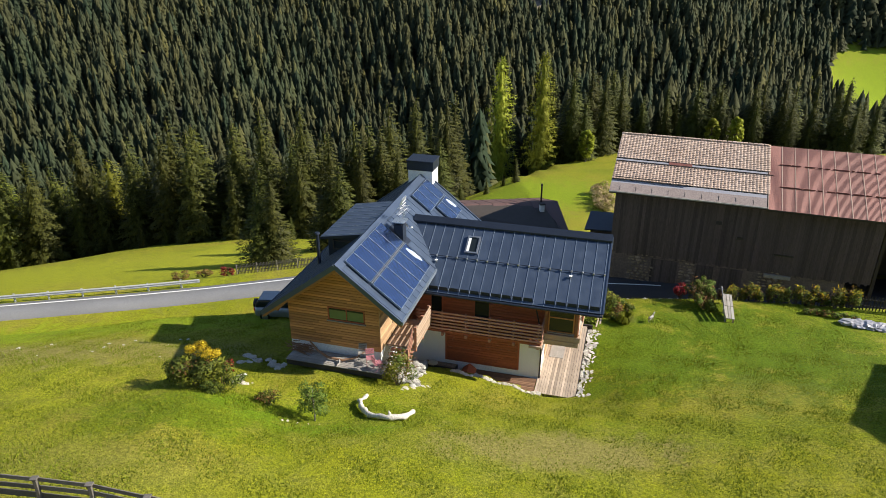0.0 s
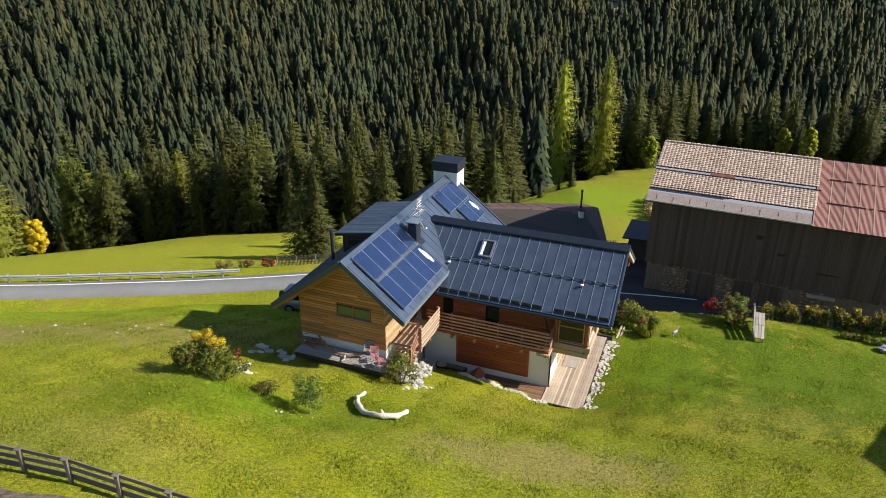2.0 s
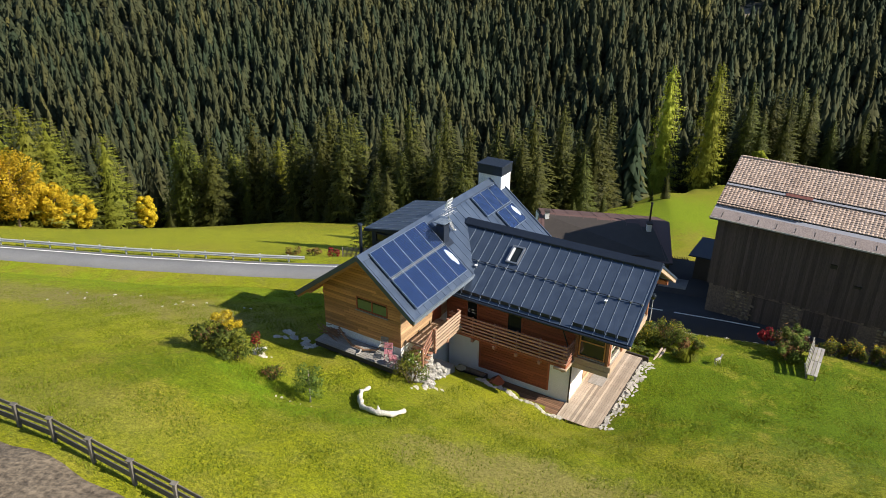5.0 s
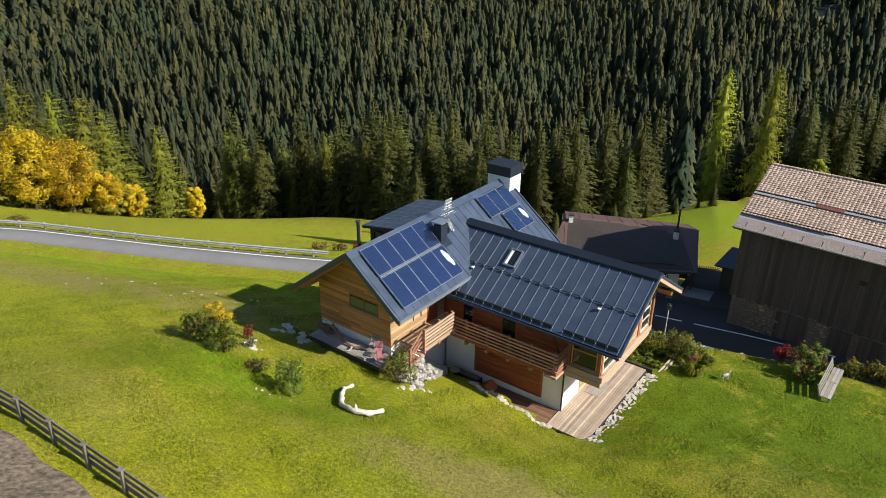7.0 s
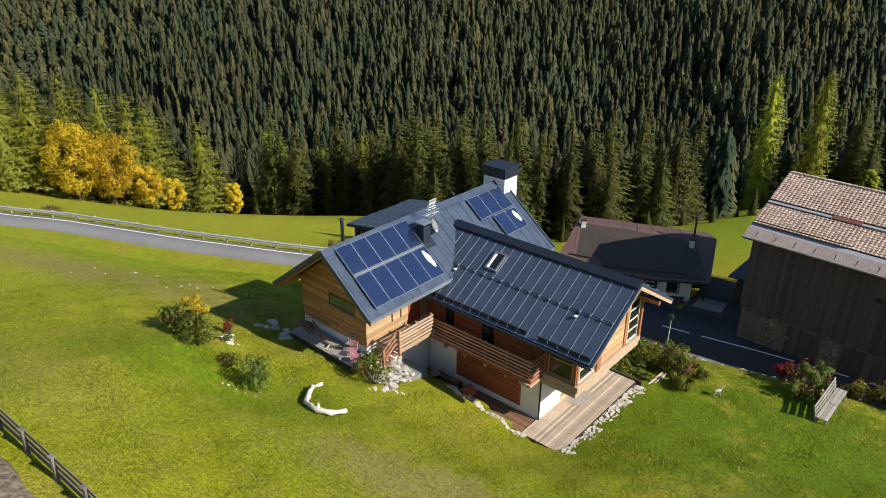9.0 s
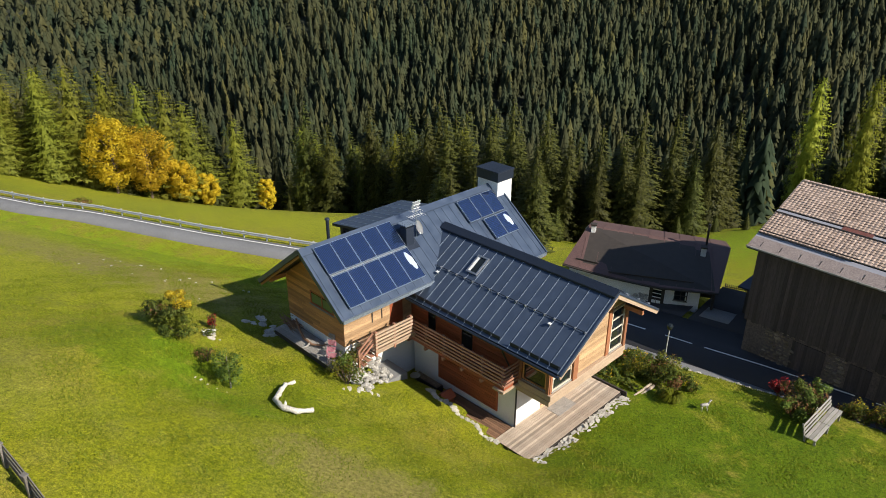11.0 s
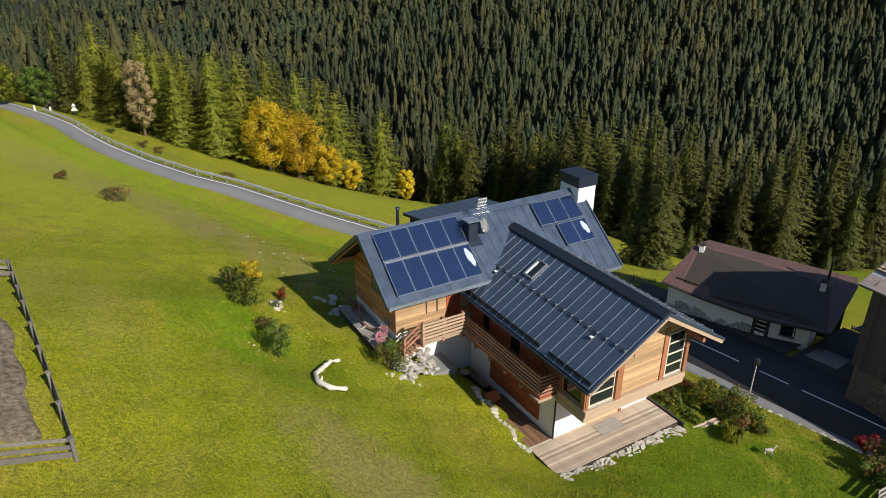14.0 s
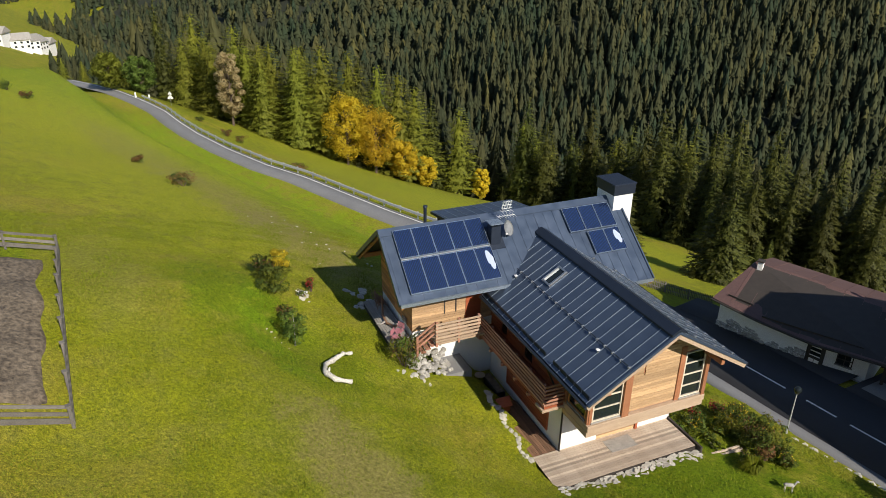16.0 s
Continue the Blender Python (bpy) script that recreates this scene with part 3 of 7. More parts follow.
def z_east(u, v):
    return MAIN_RIDGE - 0.8 * (u + 10)


def z_west(u, v):
    return MAIN_RIDGE - 0.75 * (-10 - u)


def roof_plane(parent, poly, zf, axis, start, step, mats, panel_name="roof_panel", thick=0.2, label=""):
    """A roof slope: a boarded slab, sheet metal trays between standing seams."""
    bm = bmesh.new()
    slab(bm, [(u, v, zf(u, v) - 0.03) for u, v in poly], (0, 0, -thick))
    roof = part("roof", bm, mats[1], parent, label)
    lo, hi = min(p[axis] for p in poly), max(p[axis] for p in poly)
    s = start
    while s > lo:
        s -= step
    k = 0
    while s < hi:
        c = clipped(poly, axis, s + 0.012, s + step - 0.012)
        if len(c) > 2:
            bm = bmesh.new()
            slab(bm, [(u, v, zf(u, v) + 0.004 * math.sin(k * 2.4)) for u, v in c], (0, 0, -0.024))
            part(panel_name, bm, mats[0], roof)
        c = clipped(poly, axis, s - 0.016, s + 0.016)
        if len(c) > 2 and s > lo:
            bm = bmesh.new()
            slab(bm, [(u, v, zf(u, v) + 0.028) for u, v in c], (0, 0, -0.045))
            part("standing_seam", bm, mats[2], roof)
        s += step
        k += 1
    return roof


def boards(bm, axis, at, lo, hi, z0, z1, h, face, top=None, rng=random.Random(3), gap=0.018, thick=0.03, holes=()):
    """Horizontal boards on a wall. axis 'v': wall along u at v=at, 'u': wall along v at u=at. face: +1 or -1, the side that shows.
    top: height of the wall over its length; holes: (lo, hi, z0, z1)."""
    z = z0
    while z < z1 - 0.02:
        zz = min(z + h, z1)
        a, b = lo, hi
        if top:
            ts = np.linspace(lo, hi, 121)
            ok = ts[np.array([top(t) for t in ts]) > zz - 0.02]
            if len(ok) < 2:
                break
            a, b = ok[0], ok[-1]
        runs = [(a, b)]
        for h0, h1, hz0, hz1 in holes:
            if zz > hz0 + 0.03 and z < hz1 - 0.03:
                runs = [r for p, q in runs for r in ((p, min(q, h0)), (max(p, h1), q)) if r[1] - r[0] > 0.03]
        for p, q in runs:
            cuts = [p]
            while q - cuts[-1] > 4.2:
                cuts.append(cuts[-1] + rng.uniform(1.4, 3.6))
            cuts.append(q)
            for c, d in zip(cuts, cuts[1:]):
                t = thick + rng.uniform(-0.006, 0.008)
                if axis == "v":
                    box(bm, c + 0.003, d - 0.003, *sorted((at, at + face * t)), z + gap / 2, zz - gap / 2)
                else:
                    box(bm, *sorted((at, at + face * t)), c + 0.003, d - 0.003, z + gap / 2, zz - gap / 2)
        z = zz


def window(parent, axis, at, lo, hi, z0, z1, face, bars=(), frame_mat=None, sill=True, blind=None):
    """A window set in a wall: frame, pane, bars, sill. face: the side that shows."""
    w, d = 0.07, 0.09
    frame_mat = frame_mat or M_LARCH

    def piece(bm, a, b, c, e, near, far):
        if axis == "v":
            box(bm, a, b, *sorted((at + face * near, at + face * far)), c, e)
        else:
            box(bm, *sorted((at + face * near, at + face * far)), a, b, c, e)
    bm = bmesh.new()
    for a, b, c, e in ((lo, lo + w, z0, z1), (hi - w, hi, z0, z1), (lo + w, hi - w, z0, z0 + w), (lo + w, hi - w, z1 - w, z1)):
        piece(bm, a, b, c, e, -0.02, d - 0.02)
    win = part("window", bm, frame_mat, parent)
    bm = bmesh.new()
    piece(bm, lo + w, hi - w, z0 + w, z1 - w, 0.0, 0.012)
    part("pane", bm, M_GLASS, win)
    if blind:
        bm = bmesh.new()
        piece(bm, lo + w, hi - w, z0 + w, z0 + (z1 - z0) * 0.75, 0.014, 0.02)
        part("blind", bm, blind, win)
    for kind, at2 in bars:
        bm = bmesh.new()
        if kind == "h":
            piece(bm, lo + w, hi - w, at2 - 0.035, at2 + 0.035, 0.01, 0.05)
        else:
            piece(bm, at2 - 0.03, at2 + 0.03, z0 + w, z1 - w, 0.012, 0.055)
        part("glazing_bar", bm, frame_mat, win)
    if sill:
        bm = bmesh.new()
        piece(bm, lo - 0.06, hi + 0.06, z0 - 0.07, z0 - 0.005, -0.02, 0.13)
        part("window_sill", bevelled(bm, 0.012), M_GREYWOOD, win)
    return win


def collector(parent, v0, v1, u0, u1, glint=False):
    """One solar collector lying on the east slope of the main roof."""
    k = math.sqrt(1 + 0.8 ** 2)
    slope = math.atan(0.8)
    L, W = (u1 - u0) * k, v1 - v0
    m = Matrix.Translation(((u0 + u1) / 2, (v0 + v1) / 2, z_east((u0 + u1) / 2, 0) + 0.2)) @ Matrix.Rotation(slope, 4, "Y") @ Matrix.Rotation(math.pi / 2, 4, "Z")
    ob = thing("solar_collector", HOUSE_POSE @ m, "blue glazed solar collector in a grey frame on the metal roof", "solar panel", "solar collectors on the roof")
    bm = bmesh.new()
    w = 0.022
    for a, b, c, d in ((-W / 2, W / 2, -L / 2, -L / 2 + w), (-W / 2, W / 2, L / 2 - w, L / 2), (-W / 2, -W / 2 + w, -L / 2 + w, L / 2 - w), (W / 2 - w, W / 2, -L / 2 + w, L / 2 - w)):
        box(bm, a, b, c, d, -0.07, 0.035)
    part("frame", bm, M_SEAM, ob, "grey aluminium frame")
    bm = bmesh.new()
    box(bm, -W / 2 + w, W / 2 - w, -L / 2 + w, L / 2 - w, -0.06, 0.015)
    part("glass", bm, M_SOLAR, ob, "dark blue striped absorber under glass")
    bm = bmesh.new()
    for x in (-W * 0.3, W * 0.3):
        for y in (-L * 0.4, L * 0.4):
            box(bm, x - 0.03, x + 0.03, y - 0.03, y + 0.03, -0.2, -0.07)
    part("foot", bm, M_BLACK, ob)
    if glint:
        # glare of the sun on the glass, painted as a pale patch
        r = random.Random(3)
        bm = bmesh.new()
        mid = [(W * (0.16 + 0.016 * i), L * (-0.42 + 0.066 * i), W * (0.03 + 0.17 * math.sin(math.pi * (i + 0.4) / 10))) for i in range(10)]
        right = [(x + h * r.uniform(0.85, 1.15), y) for x, y, h in mid]
        left = [(x - h * r.uniform(0.7, 1.2), y + L * r.uniform(-0.02, 0.02)) for x, y, h in mid]
        pts = [bm.verts.new((x, -y - L * 0.03, 0.02)) for x, y in right], [bm.verts.new((x, -y - L * 0.03, 0.02)) for x, y in left]
        for i in range(9):
            bm.faces.new((pts[0][i], pts[1][i], pts[1][i + 1], pts[0][i + 1]))
        part("glint", bm, M_GLINT, ob, "white sun glint painted on the glass")
    return ob


def build_house():
    rng = random.Random(11)
    house = thing("house", HOUSE_POSE, "alpine house with larch boards, white base and grey seamed metal roofs", "house")
    metal = (M_ROOF, M_ROOF_EDGE, M_SEAM)
    # walls: white storey below, timber above
    bm = bmesh.new()
    box(bm, -8.0, 0, 0, 6.9, -0.7, 2.62)
    part("lower_wall", bm, M_WHITE, house, "white plastered lower storey")
    bm = bmesh.new()
    box(bm, -13.6, -8.2, -4.95, 8.45, -0.7, 3.5)
    part("base_wall", bm, M_WHITE, house, "white plastered base")
    bm = bmesh.new()
    slab(bm, [(u, -4.92, z) for u, z in ((-13.57, 3.5), (-8.23, 3.5), (-8.23, z_east(-8.23, 0) - 0.3), (-10, MAIN_RIDGE - 0.3), (-13.57, z_west(-13.57, 0) - 0.3))], (0, 13.3, 0))
    part("upper_wall", bm, M_LARCH, house)
    bm = bmesh.new()
    slab(bm, [(-8.3, v, z) for v, z in ((0.03, 2.62), (6.62, 2.62), (6.62, z_north(0, 6.62) - 0.25), (3.32, WING_RIDGE - 0.25), (0.03, z_south(0, 0.03) - 0.25))], (10.3, 0, 0))
    part("wing_wall", bm, M_RED, house)
    # cladding
    bm = bmesh.new()
    win = (-11.2, -9.03, 5.15, 5.98)
    boards(bm, "v", -4.95, -13.6, -8.2, 3.5, 9.0, 0.165, -1, lambda u: min(z_east(u, 0), z_west(u, 0)) - 0.26, rng, holes=(win,))
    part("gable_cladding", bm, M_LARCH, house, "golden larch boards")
    window(house, "v", -4.93, *win, -1, bars=(("v", -10.1),), frame_mat=M_RED, blind=M_CURTAIN)
    bm = bmesh.new()
    boards(bm, "u", -8.2, -4.98, -0.05, 3.5, 7.45, 0.165, 1, None, rng, holes=((-1.7, -0.75, 3.6, 5.7),))
    part("side_cladding", bm, M_LARCH_PALE, house, "pale larch boards")
    bm = bmesh.new()
    box(bm, -8.2, -8.14, -1.7, -0.75, 3.5, 5.7)
    part("door", bm, M_RED, house)
    bm = bmesh.new()
    for v in (-3.05, -2.35):
        box(bm, -8.2, -8.13, v, v + 0.07, 4.3, 5.75)
    part("slit_window", bm, M_DARK, house)
    bm = bmesh.new()
    boards(bm, "v", 0.0, -7.9, -0.05, 2.62, 5.9, 0.18, -1, None, rng, holes=((-4.1, -3.1, 3.2, 5.3), (-6.8, -6.0, 3.2, 5.3)))
    part("wing_cladding", bm, M_RED, house, "red-brown stained boards in the shade of the eave")
    window(house, "v", 0.0, -4.1, -3.1, 3.2, 5.3, -1, frame_mat=M_RED, sill=False)
    window(house, "v", 0.0, -6.8, -6.0, 3.2, 5.3, -1, frame_mat=M_RED, sill=False)
    # east gable, jutting over the deck
    east = 2.05
    top = lambda v: min(z_south(0, v), z_north(0, v)) - 0.24
    bm = bmesh.new()
    boards(bm, "u", east - 0.03, 0.0, 6.65, 3.25, 8.1, 0.15, 1, top, rng, holes=((0.15, 1.75, 3.3, 5.35), (5.25, 6.5, 3.3, 5.9), (2.9, 2.96, 5.2, 5.8)))
    part("east_cladding", bm, M_LARCH_PALE, house, "pale larch boards")
    bm = bmesh.new()
    slab(bm, [(east + 0.012, v, z) for v, z in ((1.9, 6.55), (4.74, 6.55), (3.32, 7.42))], (-0.05, 0, 0))
    part("gable_panel", bm, M_LARCH, house, "orange larch panel under the ridge")
    window(house, "u", east, 0.15, 1.75, 3.3, 5.35, 1, bars=(("h", 4.0), ("h", 4.65)), frame_mat=M_WINDOW)
    window(house, "u", east, 5.25, 6.5, 3.3, 5.9, 1, bars=(("h", 3.95), ("h", 4.6), ("h", 5.25)), frame_mat=M_WINDOW)
    window(house, "v", 0.03, 0.35, 1.85, 3.35, 5.2, -1, bars=(("h", 4.3),), frame_mat=M_LARCH)
    for v0, v1, z in ((-0.02, 0.16, 5.35), (1.75, 2.15, 5.6), (4.95, 5.25, 6.3), (6.5, 6.72, 5.7)):
        bm = bmesh.new()
        box(bm, east - 0.1, east + 0.2 if v0 in (1.75, 6.5) else east + 0.07, v0, v1, 3.2, z)
        part("post", bevelled(bm, 0.012), M_POST, house)
    for u in (0.12, 1.9):
        bm = bmesh.new()
        box(bm, u, u + 0.18, -0.1, 0.08, 3.2, 5.5)
        part("post", bevelled(bm, 0.012), M_POST, house)
    for k, (z0, z1, out) in enumerate(((2.5, 2.82, 0.12), (2.84, 3.2, 0.2))):
        bm = bmesh.new()
        box(bm, 1.9, east + out, -0.12, 6.78, z0, z1)
        box(bm, 0.0, 1.9, -0.12, 0.1, z0, z1)
        part("sill_beam", bevelled(bm, 0.02), M_BEAM, house, "heavy weathered beam under the windows")
    bm = bmesh.new()
    box(bm, 0.0, 1.9, 0.1, 6.7, 2.55, 2.75)
    part("soffit", bm, M_RED, house)
    bm = bmesh.new()
    boards(bm, "u", 0.0, 2.2, 4.55, 0.02, 2.5, 0.2, 1, None, rng)
    part("entrance_cladding", bm, M_LARCH_PALE, house)
    bm = bmesh.new()
    box(bm, 0, 0.1, 4.58, 4.74, 0, 2.5)
    part("door_post", bm, M_RED, house)
    # boarded front of the lower storey
    bm = bmesh.new()
    boards(bm, "v", 0.0, -5.75, -1.35, 0.42, 2.5, 0.17, -1, None, rng)
    parts_of("shutter_board", bm, M_RED, house, "red-brown shutter board")
    bm = bmesh.new()
    for a, b, c, d in ((-5.85, -5.75, 0.32, 2.6), (-1.35, -1.25, 0.32, 2.6), (-5.75, -1.35, 0.32, 0.42), (-5.75, -1.35, 2.5, 2.6)):
        box(bm, a, b, -0.07, 0.0, c, d)
    part("shutter_frame", bm, M_RED, house)
    bm = bmesh.new()
    rod(bm, (0.04, -0.06, 0), (0.04, -0.06, 2.9), 0.05)
    rod(bm, (0.04, -0.06, 2.9), (-0.25, -1.05, 5.2), 0.045)
    part("downpipe", bm, M_BLACK, house, "black rain pipe")
    # roofs
    s = roof_plane(house, [(3.36, -1.13), (3.36, 3.32), (-8.85, 3.32), (-7.35, -1.13)], z_south, 0, 3.22, 0.617, metal, label="grey standing seam roof of the wing")
    n = roof_plane(house, [(3.36, 3.32), (3.36, 7.77), (-6.4, 7.77), (-8.85, 3.32)], z_north, 0, 3.22, 0.617, metal, label="grey standing seam roof of the wing")
    plain_metal = (M_ROOF, M_ROOF_EDGE, M_ROOF)
    e = roof_plane(house, [(-10, -6.2), (-6.5, -6.2), (-6.5, 9.2), (-10, 9.2)], z_east, 1, -6.05, 0.62, plain_metal, label="grey standing seam roof with solar collectors")
    roof_plane(house, [(-6.505, 3.9), (-5.44, 5.0), (-5.44, 9.2), (-6.505, 9.2)], z_east, 1, -6.05, 0.62, plain_metal, label="lower eave of the grey metal roof")
    w = roof_plane(house, [(-14.54, -6.2), (-10, -6.2), (-10, 9.2), (-14.54, 9.2)], z_west, 1, -6.05, 0.62, plain_metal, label="grey standing seam roof")
    # verge and eave trims, ridge caps
    def trim(roof, a, b, wd, ht, mat, name):
        bm = bmesh.new()
        beam(bm, a, b, wd, ht)
        part(name, bm, mat, roof)
    for roof, zf, u0, u1, v in ((e, z_east, -10, -6.5, -6.24), (w, z_west, -10, -14.54, -6.24), (e, z_east, -10, -5.44, 9.24), (w, z_west, -10, -14.54, 9.24)):
        trim(roof, (u0, v, zf(u0, v) - 0.06), (u1, v, zf(u1, v) - 0.06), 0.09, 0.26, M_ROOF, "verge_trim")
        trim(roof, (u0, v + (0.14 if v < 0 else -0.14), zf(u0, v) - 0.3), (u1, v + (0.14 if v < 0 else -0.14), zf(u1, v) - 0.3), 0.1, 0.16, M_LARCH, "barge_board")
    for roof, zf, v1 in ((s, z_south, -1.13), (n, z_north, 7.77)):
        trim(roof, (3.4, 3.32, zf(0, 3.32) - 0.03), (3.4, v1, zf(0, v1) - 0.03), 0.09, 0.12, M_ROOF, "verge_trim")
        trim(roof, (3.32, 3.32, zf(0, 3.32) - 0.22), (3.32, v1, zf(0, v1) - 0.2), 0.14, 0.24, M_BEAM, "barge_board")
    trim(e, (-6.46, -6.2, z_east(-6.46, 0) - 0.06), (-6.46, 0.2, z_east(-6.46, 0) - 0.06), 0.09, 0.2, M_SEAM, "eave_trim")
    trim(e, (-5.4, 5.5, z_east(-5.4, 0) - 0.06), (-5.4, 9.2, z_east(-5.4, 0) - 0.06), 0.09, 0.2, M_SEAM, "eave_trim")
    trim(w, (-14.58, -6.2, z_west(-14.58, 0) - 0.06), (-14.58, 9.2, z_west(-14.58, 0) - 0.06), 0.1, 0.2, M_ROOF_EDGE, "eave_trim")
    bm = bmesh.new()
    slab(bm, [(-10.35, -6.25, MAIN_RIDGE - 0.2), (-10, -6.25, MAIN_RIDGE + 0.07), (-10, 9.25, MAIN_RIDGE + 0.07), (-10.35, 9.25, MAIN_RIDGE - 0.2)][::-1], (0, 0, -0.05))
    slab(bm, [(-9.65, -6.25, MAIN_RIDGE - 0.21), (-9.65, 9.25, MAIN_RIDGE - 0.21), (-10, 9.25, MAIN_RIDGE + 0.07), (-10, -6.25, MAIN_RIDGE + 0.07)], (0, 0, -0.05))
    part("ridge_cap", bm, M_ROOF, e)
    bm = bmesh.new()
    for sg in (-1, 1):
        q = [(-8.75, 3.32, WING_RIDGE + 0.17), (3.42, 3.32, WING_RIDGE + 0.17), (3.42, 3.32 + sg * 0.42, WING_RIDGE - 0.08), (-8.75, 3.32 + sg * 0.42, WING_RIDGE - 0.08)]
        slab(bm, q if sg < 0 else q[::-1], (0, 0, -0.1))
    part("ridge_cap", bm, M_ROOF_EDGE, s, "raised dark ridge vent")
    # ridge and eave purlins under the overhangs
    for v, z in ((3.32, WING_RIDGE - 0.5), (0.1, 5.75), (6.5, 5.75)):
        bm = bmesh.new()
        beam(bm, (1.8, v, z), (3.2, v, z), 0.2, 0.28)
        part("purlin", bevelled(bm, 0.015), M_POST, house)
    for u, z in ((-10, MAIN_RIDGE - 0.55), (-13.7, 6.05), (-8.0, 7.2)):
        bm = bmesh.new()
        beam(bm, (u, -6.05, z), (u, -4.8, z), 0.2, 0.28)
        part("purlin", bevelled(bm, 0.015), M_LARCH, house)
    # snow guard of the wing: two rods on clamps; upright plates and gutter at the eave
    for vv, roof, zf in ((0.95, s, z_south), (5.7, n, z_north), (6.9, n, z_north), (4.4, n, z_north)):
        bm = bmesh.new()
        rod(bm, (-7.1 if vv < 3 else -6.5, vv, zf(0, vv) + 0.1), (3.2, vv, zf(0, vv) + 0.1), 0.022, n=6)
        part("snow_rail", bm, M_ROOF_EDGE if vv < 3 else M_STEEL, roof)
        clamp = None
        k = 0
        u = 3.22
        while u > -7:
            if clamp is None:
                bm = bmesh.new()
                box(bm, -0.05, 0.05, -0.07, 0.07, 0.04, 0.13)
                o = part("clamp", bevelled(bm, 0.01), M_STEEL, roof)
                clamp = o.data
                o.location = (u, vv, zf(0, vv))
            else:
                shared("clamp", clamp, roof, Matrix.Translation((u, vv, zf(0, vv))))
            u -= 0.617
            k += 1
    plate = None
    u = 3.22
    while u > -7.2:
        if not 0.1 < u < 0.5:
            bm = bmesh.new() if plate is None else None
            if bm:
                box(bm, -0.56, -0.06, -0.015, 0.015, 0.02, 0.23)
                box(bm, -0.03, 0.0, -0.015, 0.25, 0.0, 0.06)
                box(bm, -0.03, 0.0, -0.02, 0.02, 0.0, 0.25)
                o = part("snow_plate", bm, M_ROOF_EDGE, s, "dark upright snow stop plate")
                plate = o.data
                o.location = (u, -0.98, z_south(0, -0.98))
            else:
                shared("snow_plate", plate, s, Matrix.Translation((u, -0.98, z_south(0, -0.98))))
        u -= 0.617
    bm = bmesh.new()
    tube(bm, [(-7.3, -1.22, 5.48), (-2, -1.22, 5.46), (3.38, -1.22, 5.44)], [0.075] * 3, 8)
    part("gutter", bm, M_ROOF_EDGE, s)
    bm = bmesh.new()
    tube(bm, [(-5.4, 7.86, 5.48), (3.38, 7.86, 5.44)], [0.075] * 2, 8)
    part("gutter", bm, M_ROOF_EDGE, n)
    # roof window
    bm = bmesh.new()
    sl = math.atan(0.61)
    for a, b, c, d in ((-0.39, -0.3, -0.62, 0.62), (0.3, 0.39, -0.62, 0.62), (-0.3, 0.3, -0.62, -0.52), (-0.3, 0.3, 0.52, 0.62)):
        box(bm, a, b, c, d, 0, 0.13)
    sk = part("skylight", bm, M_STEEL, house, "small roof window in a grey metal frame")
    sk.matrix_local = Matrix.Translation((-4.66, 1.87, z_south(0, 1.87))) @ Matrix.Rotation(sl, 4, "X")
    bm = bmesh.new()
    box(bm, -0.3, 0.3, -0.52, 0.52, 0.03, 0.07)
    part("pane", bm, M_GLASS, sk)
    bm = bmesh.new()
    box(bm, -0.3, -0.16, -0.5, 0.5, 0.072, 0.078)
    part("blind", bm, M_WHITEPAINT, sk)
    # big white chimney at the north gable
    bm = bmesh.new()
    box(bm, -10.9, -9.15, 8.55, 9.95, 4.0, 9.52)
    ch = part("chimney", bm, M_WHITE, house, "broad white plastered chimney")
    bm = bmesh.new()
    box(bm, -10.98, -9.07, 8.47, 10.03, 9.5, 10.12)
    box(bm, -11.02, -9.03, 8.43, 10.07, 10.12, 10.2)
    part("chimney_cap", bevelled(bm, 0.02), M_ROOF_EDGE, ch, "dark sheet metal chimney cap")
    # metal chimney with a plate on legs
    bm = bmesh.new()
    box(bm, -8.95, -8.4, -0.1, 0.5, 7.6, 9.05)
    mc = part("metal_chimney", bevelled(bm, 0.012), M_ROOF_EDGE, house, "square chimney clad in dark sheet metal")
    bm = bmesh.new()
    box(bm, -9.05, -8.3, -0.2, 0.6, 9.22, 9.27)
    part("cover_plate", bm, M_SEAM, mc)
    for a in (-8.93, -8.45):
        for b in (-0.07, 0.44):
            bm = bmesh.new()
            box(bm, a, a + 0.04, b, b + 0.04, 9.05, 9.22)
            part("leg", bm, M_BLACK, mc)
    bm = bmesh.new()
    slab(bm, [(-9.35, -0.35, z_east(-9.35, 0) + 0.05), (-8.2, -0.35, z_east(-8.2, 0) + 0.05), (-8.2, 0.75, z_east(-8.2, 0) + 0.05), (-9.35, 0.75, z_east(-9.35, 0) + 0.05)], (0, 0, -0.04))
    part("flashing", bm, M_ROOF_EDGE, mc)
    # west dormer with a low roof, flue pipe beside it
    zd = lambda u, v: 9.17 + (u + 10) * 0.17
    bm = bmesh.new()
    slab(bm, [(-12.4, -1.75, 7.0), (-10.1, -1.75, 7.0), (-10.1, -1.75, 9.0), (-12.4, -1.75, 8.6)], (0, 4.85, 0))
    dm = part("dormer", bm, M_ROOF_EDGE, house, "long dormer clad in dark metal")
    roof_plane(dm, [(-12.75, -2.05), (-10.05, -2.05), (-10.05, 3.4), (-12.75, 3.4)], zd, 1, -1.9, 0.62, metal, "roof_panel", 0.14)
    window(dm, "v", -1.76, -12.1, -11.0, 7.9, 8.5, -1, frame_mat=M_DARK, sill=False)
    bm = bmesh.new()
    rod(bm, (-12.74, -2.4, 6.9), (-12.74, -2.4, 9.0), 0.1, n=10)
